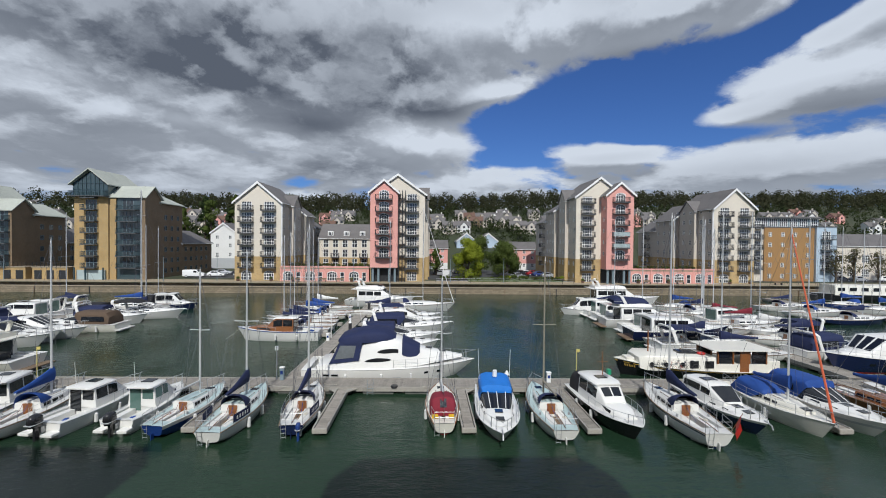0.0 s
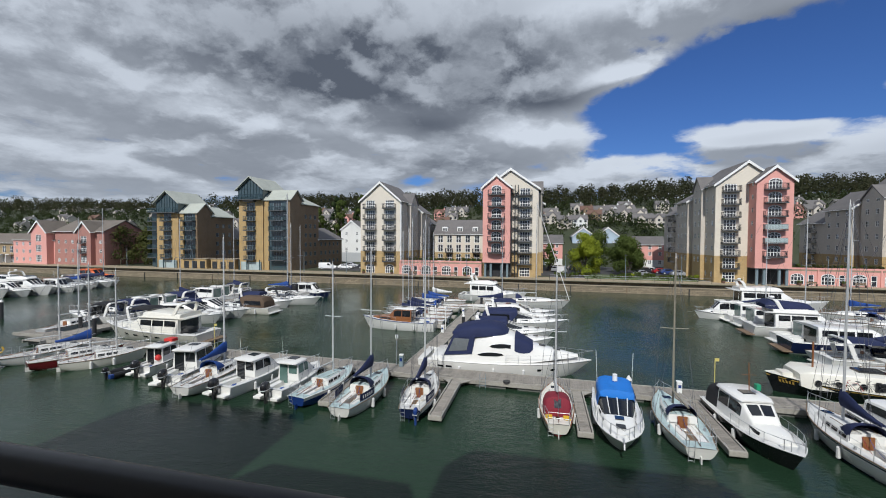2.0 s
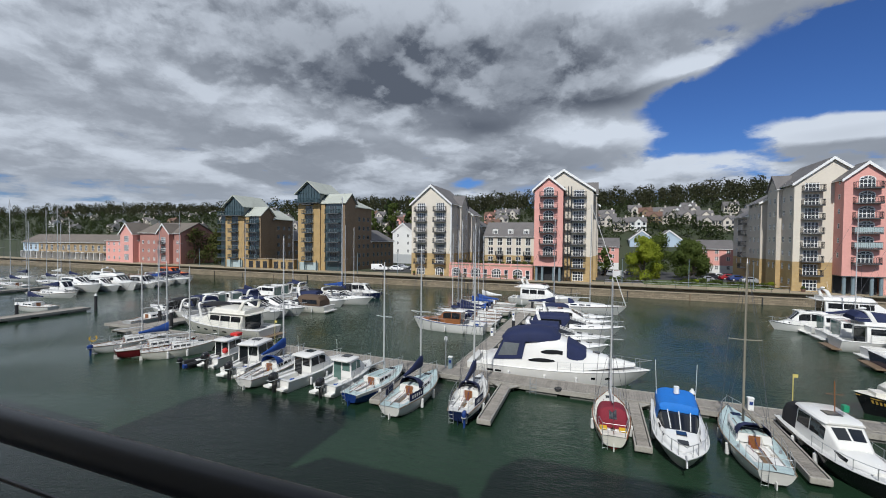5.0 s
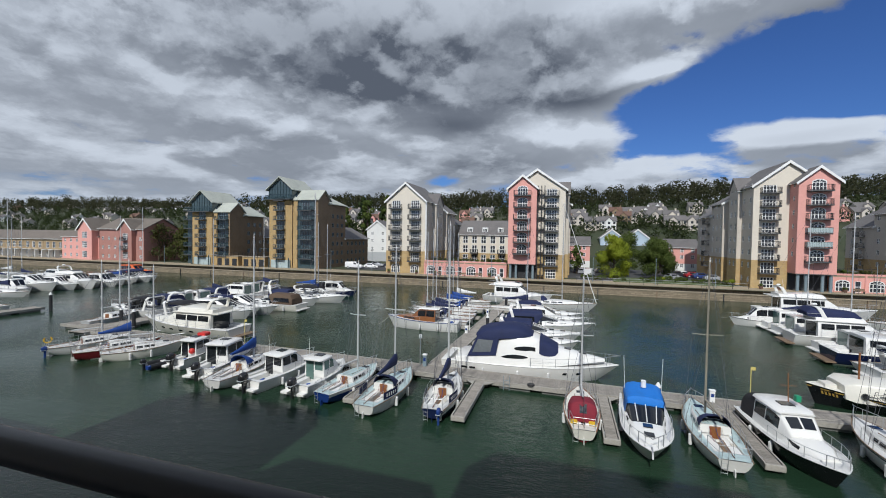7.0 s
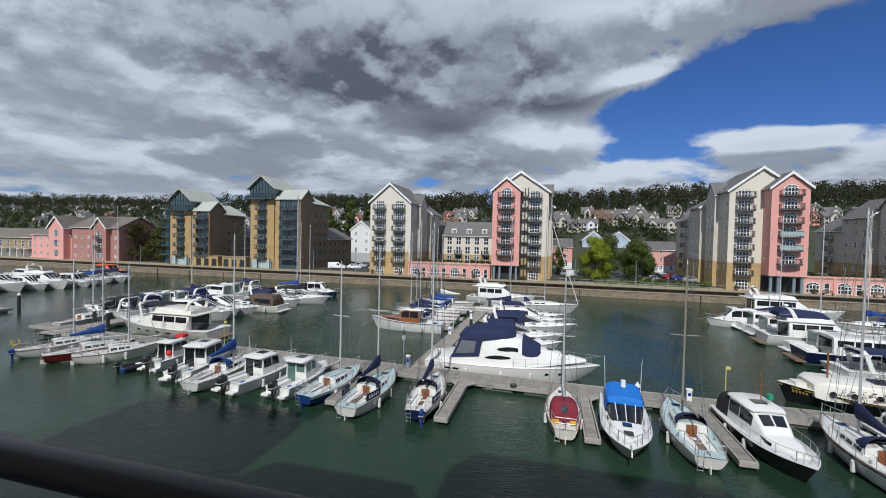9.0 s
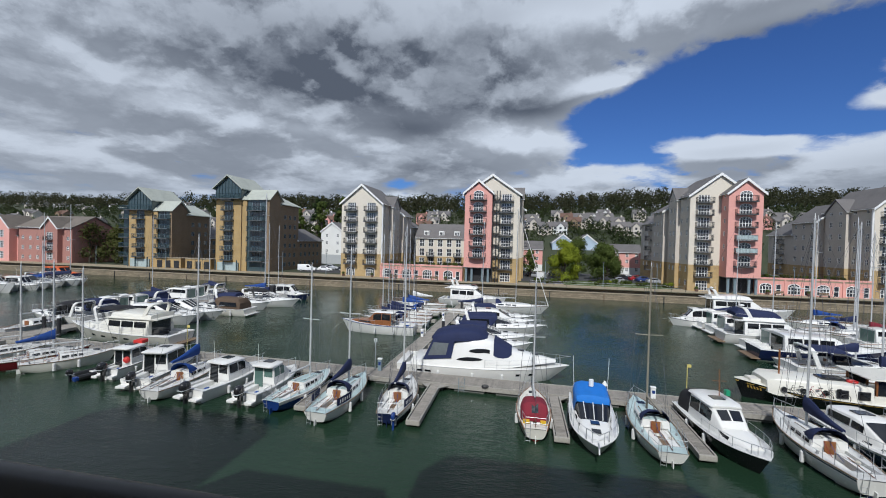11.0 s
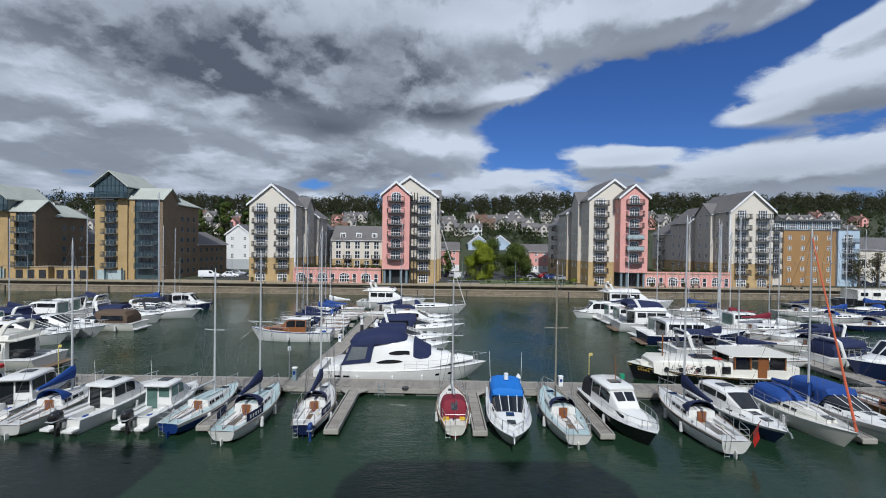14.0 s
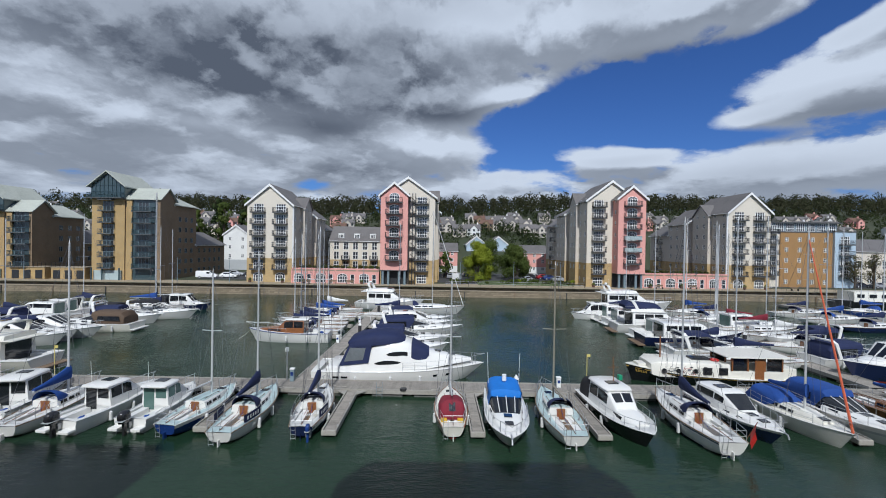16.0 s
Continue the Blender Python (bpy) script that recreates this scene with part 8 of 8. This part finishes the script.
for i in range(9):
    x = -101 + i * 4.6
    tree(x, 176 + (i * 7) % 11, hill(x, 180), 14 + (i * 5) % 7, 4.0 + (i % 3) * 2.0, LEAFC if i % 2 else LEAFM, "tall dark tree behind the yard", 30 + i, 1500, 0.8, 0.08)


def shrub(x, y, z, r, mat, seed):
    t = thing("shrub", pose(x, y, z), "rounded green shrub on the quayside bed", "shrub", "quayside shrubs")
    rr = random.Random(seed)
    cl = [((rr.uniform(-r, r) * 0.6, rr.uniform(-r, r) * 0.5, r * rr.uniform(0.25, 0.75)), r * rr.uniform(0.35, 0.6)) for _ in range(6)]
    me = leaf_cloud(cl, 420, 0.22, seed, 0.8)
    me.materials.append(mat)
    o = new("foliage", me)
    o.parent = t
    part("stems", tube(BM(), [(0, 0, -0.1), (0, 0, r * 0.6)], 0.05, 5, 0.02), BARK, t)


rng = random.Random(8)
for i in range(26):
    x = 4 + i * 1.2 + rng.uniform(-0.3, 0.3)
    if 13 < x < 16:
        continue
    shrub(x, 99.6 + rng.uniform(-0.3, 5.5), 2.4, rng.uniform(0.55, 1.15), rng.choice([LEAFM, LEAFM, LEAFY, LEAFO]), 100 + i)
for i in range(14):
    shrub(-33 + i * 1.4, 102.6 + rng.uniform(-0.3, 0.3), 5.4, rng.uniform(0.5, 0.9), rng.choice([LEAFM, LEAFO, LEAFO]), 140 + i)
    shrub(49.5 + i * 1.4, 102.6, 5.4, rng.uniform(0.4, 0.8), rng.choice([LEAFM, LEAFO]), 160 + i)

# woods on the hill, trees between the houses
cl = []
rng = random.Random(12)
for row in range(12):
    for i in range(190):
        x = -760 + i * 8 + rng.uniform(-4, 4)
        y = 268 + row * 16 + rng.uniform(-7, 7)
        if row < 8 and (x < -240 and rng.random() < 0.5 or rng.random() < 0.12):
            continue
        z = hill(x, y)
        r = rng.uniform(3.4, 6.0)
        cl.append(((x, y, z + r * 1.1), r))
        cl.append(((x + rng.uniform(-2, 2), y, z + r * rng.uniform(1.7, 2.3)), r * 0.62))
me = leaf_cloud(cl, 270000, 1.0, 5)
me.materials.append(LEAFD)
tagged(new("woods", me), "dark green woods along the hill crest", "woods", kind="stuff")
cl = []
for i in range(2100):
    x, y = rng.uniform(-700, 420), rng.uniform(158, 300)
    if (0 < x < 40 and y < 185):
        continue
    r = rng.uniform(1.4, 3.0)
    cl.append(((x, y, hill(x, y) + r * 0.9), r))
    cl.append(((x + rng.uniform(-1, 1), y, hill(x, y) + r * 1.7), r * 0.6))
for i in range(220):
    x, y = rng.uniform(-60, 75), rng.uniform(150, 205)
    if 8 < x < 32 and y < 181:
        continue
    r = rng.uniform(1.2, 2.6)
    cl.append(((x, y, hill(x, y) + r * 0.9), r))
    cl.append(((x + rng.uniform(-1, 1), y, hill(x, y) + r * 1.7), r * 0.6))
me = leaf_cloud(cl, 170000, 0.7, 6)
me.materials.append(LEAFH)
tagged(new("hillside_trees", me), "garden trees scattered between the hillside houses", "trees", kind="stuff")


# ---- cars and street things ----
def car(x, y, hd, mat, label, van=False, L=4.3, z=2.18):
    t = thing("van" if van else "car", pose(x, y, z, 0, 0, hd), label, "van" if van else "car", "parked cars")
    w = 0.88
    if van:
        secs = [(-L / 2, 0.9, 0.86, 0.35, 1.9), (L * 0.12, 0.92, 0.86, 0.35, 1.95), (L * 0.3, 0.92, 0.8, 0.35, 1.2), (L / 2, 0.86, 0.8, 0.35, 0.95)]
        house(t, "body", secs, mat, rnd=0.14)
        side_glass(t, secs, L * 0.02, L * 0.22, 0.55, 0.86)
        top_glass(t, secs, L * 0.135, L * 0.28, 0.9)
    else:
        house(t, "body", [(-L / 2, w * 0.92, w * 0.9, 0.3, 0.85), (-L * 0.3, w, w * 0.97, 0.25, 0.92), (L * 0.2, w, w * 0.97, 0.25, 0.9), (L / 2, w * 0.88, w * 0.85, 0.3, 0.68)], mat, rnd=0.1)
        secs = [(-L * 0.46, w * 0.9, w * 0.72, 0.86, 0.95), (-L * 0.28, w * 0.92, w * 0.7, 0.88, 1.42), (L * 0.04, w * 0.92, w * 0.7, 0.88, 1.43), (L * 0.26, w * 0.9, w * 0.75, 0.86, 0.92)]
        house(t, "cabin", secs, mat, rnd=0.08)
        side_glass(t, secs, -L * 0.27, -L * 0.05, 0.18, 0.82)
        side_glass(t, secs, -L * 0.04, L * 0.1, 0.18, 0.8)
        top_glass(t, secs, L * 0.06, L * 0.24, 0.92)
        top_glass(t, secs, -L * 0.44, -L * 0.3, 0.92, name="rear_window")
    for sx in (-0.31, 0.31):
        for sd in (-1, 1):
            wh = part("wheel", tube(BM(), [(L * sx, sd * (w - 0.16), 0.31), (L * sx, sd * (w + 0.03), 0.31)], 0.31, 14), RUBBER, t)
            part("rim", tube(BM(), [(L * sx, sd * (w + 0.03), 0.31), (L * sx, sd * (w + 0.045), 0.31)], 0.19, 10), ALLOY, wh)


car(-58.5, 106, 8, CARW, "white van parked in the yard", True, 4.9)
car(-54.5, 109, 4, CARW, "white car parked in the yard")
car(-49.8, 112, 0, CARD, "dark car parked in the yard")
car(-56, 116, 0, CARS, "silver car parked behind the van")
for i, (x, y, m, nm) in enumerate(((2.6, 121, CARD, "dark"), (4.0, 118, CARS, "silver"), (5.6, 112, CARW, "white"), (8.6, 124, CARD, "dark"), (27.5, 120, CARD, "dark"), (29.5, 121, CARW, "white"), (31.0, 119.5, CARR, "red"), (32.2, 117, CARB, "blue"), (33.4, 112, CARS, "silver"), (24.5, 110.5, CARS, "silver"))):
    car(x, y, (90, 80, 75, 95, 20, 15, 12, 10, 5, 30)[i], m, nm + " car parked beside the approach road", i == 2)
for i, (x, m) in enumerate(((111, CARD), (116, CARS), (123, CARW), (129, CARR))):
    car(x, 106.5, 4 * i, m, ("dark", "silver", "white", "red")[i] + " car parked by the eastern block")


def street_lamp(x, y, h=5.5):
    t = thing("street_lamp", pose(x, y, 2.2), "slim grey promenade lamp post", "street lamp", "promenade lamps")
    part("post", tube(BM(), [(0, 0, 0), (0, 0, h)], 0.07, 7, 0.045), GREYP, t)
    part("lamp_head", bbox(-0.3, 0.3, -0.14, 0.14, h, h + 0.12, 0.04), RAILM, t)


for x in (-118, -95, -60, -48, -17, 5.5, 18, 29, 55, 66, 88, 104, 122):
    street_lamp(x, 96.2)


def bench(x, y):
    t = thing("bench", pose(x, y, 2.2), "timber bench on the promenade", "bench", "promenade benches")
    part("seat", box(BM(), -0.9, 0.9, -0.22, 0.22, 0.42, 0.48), TEAK, t)
    part("backrest", box(BM(), -0.9, 0.9, 0.2, 0.26, 0.55, 0.9), TEAK, t)
    for s in (-0.75, 0.75):
        part("leg", box(BM(), s - 0.04, s + 0.04, -0.2, 0.22, 0, 0.42), RAILM, t)


for x in (-30, -24, -20, 52, 60, 84):
    bench(x, 95.4)
for i, x in enumerate((-43.5, -36, -31, -17.5, 37, 40, 50.5, 58, 73, 78)):
    t = thing("planter", pose(x, 96.6, 2.2), "low terracotta planter with small shrub", "planter", "promenade planters")
    part("pot", tube(BM(), [(0, 0, 0), (0, 0, 0.55)], 0.3, 10, 0.4), TILER, t)
    me = leaf_cloud([((0, 0, 0.75), 0.4)], 120, 0.18, 300 + i)
    me.materials.append(LEAFM)
    o = new("plant", me)
    o.parent = t

# ---- the building that carries the camera: closed walls behind, balcony, rail ----
FRONT = -0.95
RAIL_Y, RAIL_H = 0.60, 0.42  # handrail before and below the first eye
tagged(part("quay_near", box(BM(), -300, 300, -60, 3.0, -2, 2.2), PAVE), "paved quay under the camera's building", "quay", kind="structure")
own = thing("apartment_building", pose(0, 0, 0), "cream apartment building with the balcony of the view", "apartment building")
for x0, x1, h in ((-90, -27.0, 17.2), (-27.0, -14.6, 24.4), (-14.6, -5.0, 19.0), (-5.0, 9.0, 22.8), (9.0, 70, 18.0)):
    part("wall", box(BM(), x0, x1, FRONT - 14, FRONT, 2.2, h - 2.0), RENDERC, own)
    prism(bm := BM(), [(x0, FRONT, h - 2.0), (x1, FRONT, h - 2.0), (x1 - 1.2, FRONT, h), (x0 + 1.2, FRONT, h)], (0, -14, 0))
    part("roof", bm, SLATE, own)
part("balcony_floor", box(BM(), -4.5, 4.5, FRONT + 0.003, RAIL_Y + 0.14, EYE - 1.72, EYE - 1.52), SLAB, own)
part("balcony_door", box(BM(), -1.2, 1.2, FRONT + 0.004, FRONT + 0.06, EYE - 1.5, EYE + 0.6), PANE, own)
rt = thing("balcony_railing", pose(0, RAIL_Y, EYE - 1.52), "black metal balcony railing with round handrail", "railing")
top = 1.52 - RAIL_H
part("handrail", tube(BM(), [(-4.5, 0, top - 0.035), (4.5, 0, top - 0.035)], 0.035, 24), HANDRAIL, rt, smooth=True)
for z in (0.20, 0.35, 0.50, 0.65, 0.80, 0.93):
    part("wire", tube(BM(), [(-4.5, 0.0, z), (4.5, 0.0, z)], 0.005, 6), HANDRAIL, rt)
for x in (-4.4, -2.6, 2.6, 4.4):
    part("post", box(BM(), x - 0.02, x + 0.02, -0.02, 0.02, 0, top - 0.06), HANDRAIL, rt)

# prototypes are no longer needed
retire(*[q[0] for q in (W_FRENCH, W_PAIR, W_ARCH, W_SMALL, W_TINY, W_STRIP, W_GREY, W_DOOR, W_DORM)], BAL, BAL_C, BAL_CG, BAL_T, BAL_W, BAL_S)
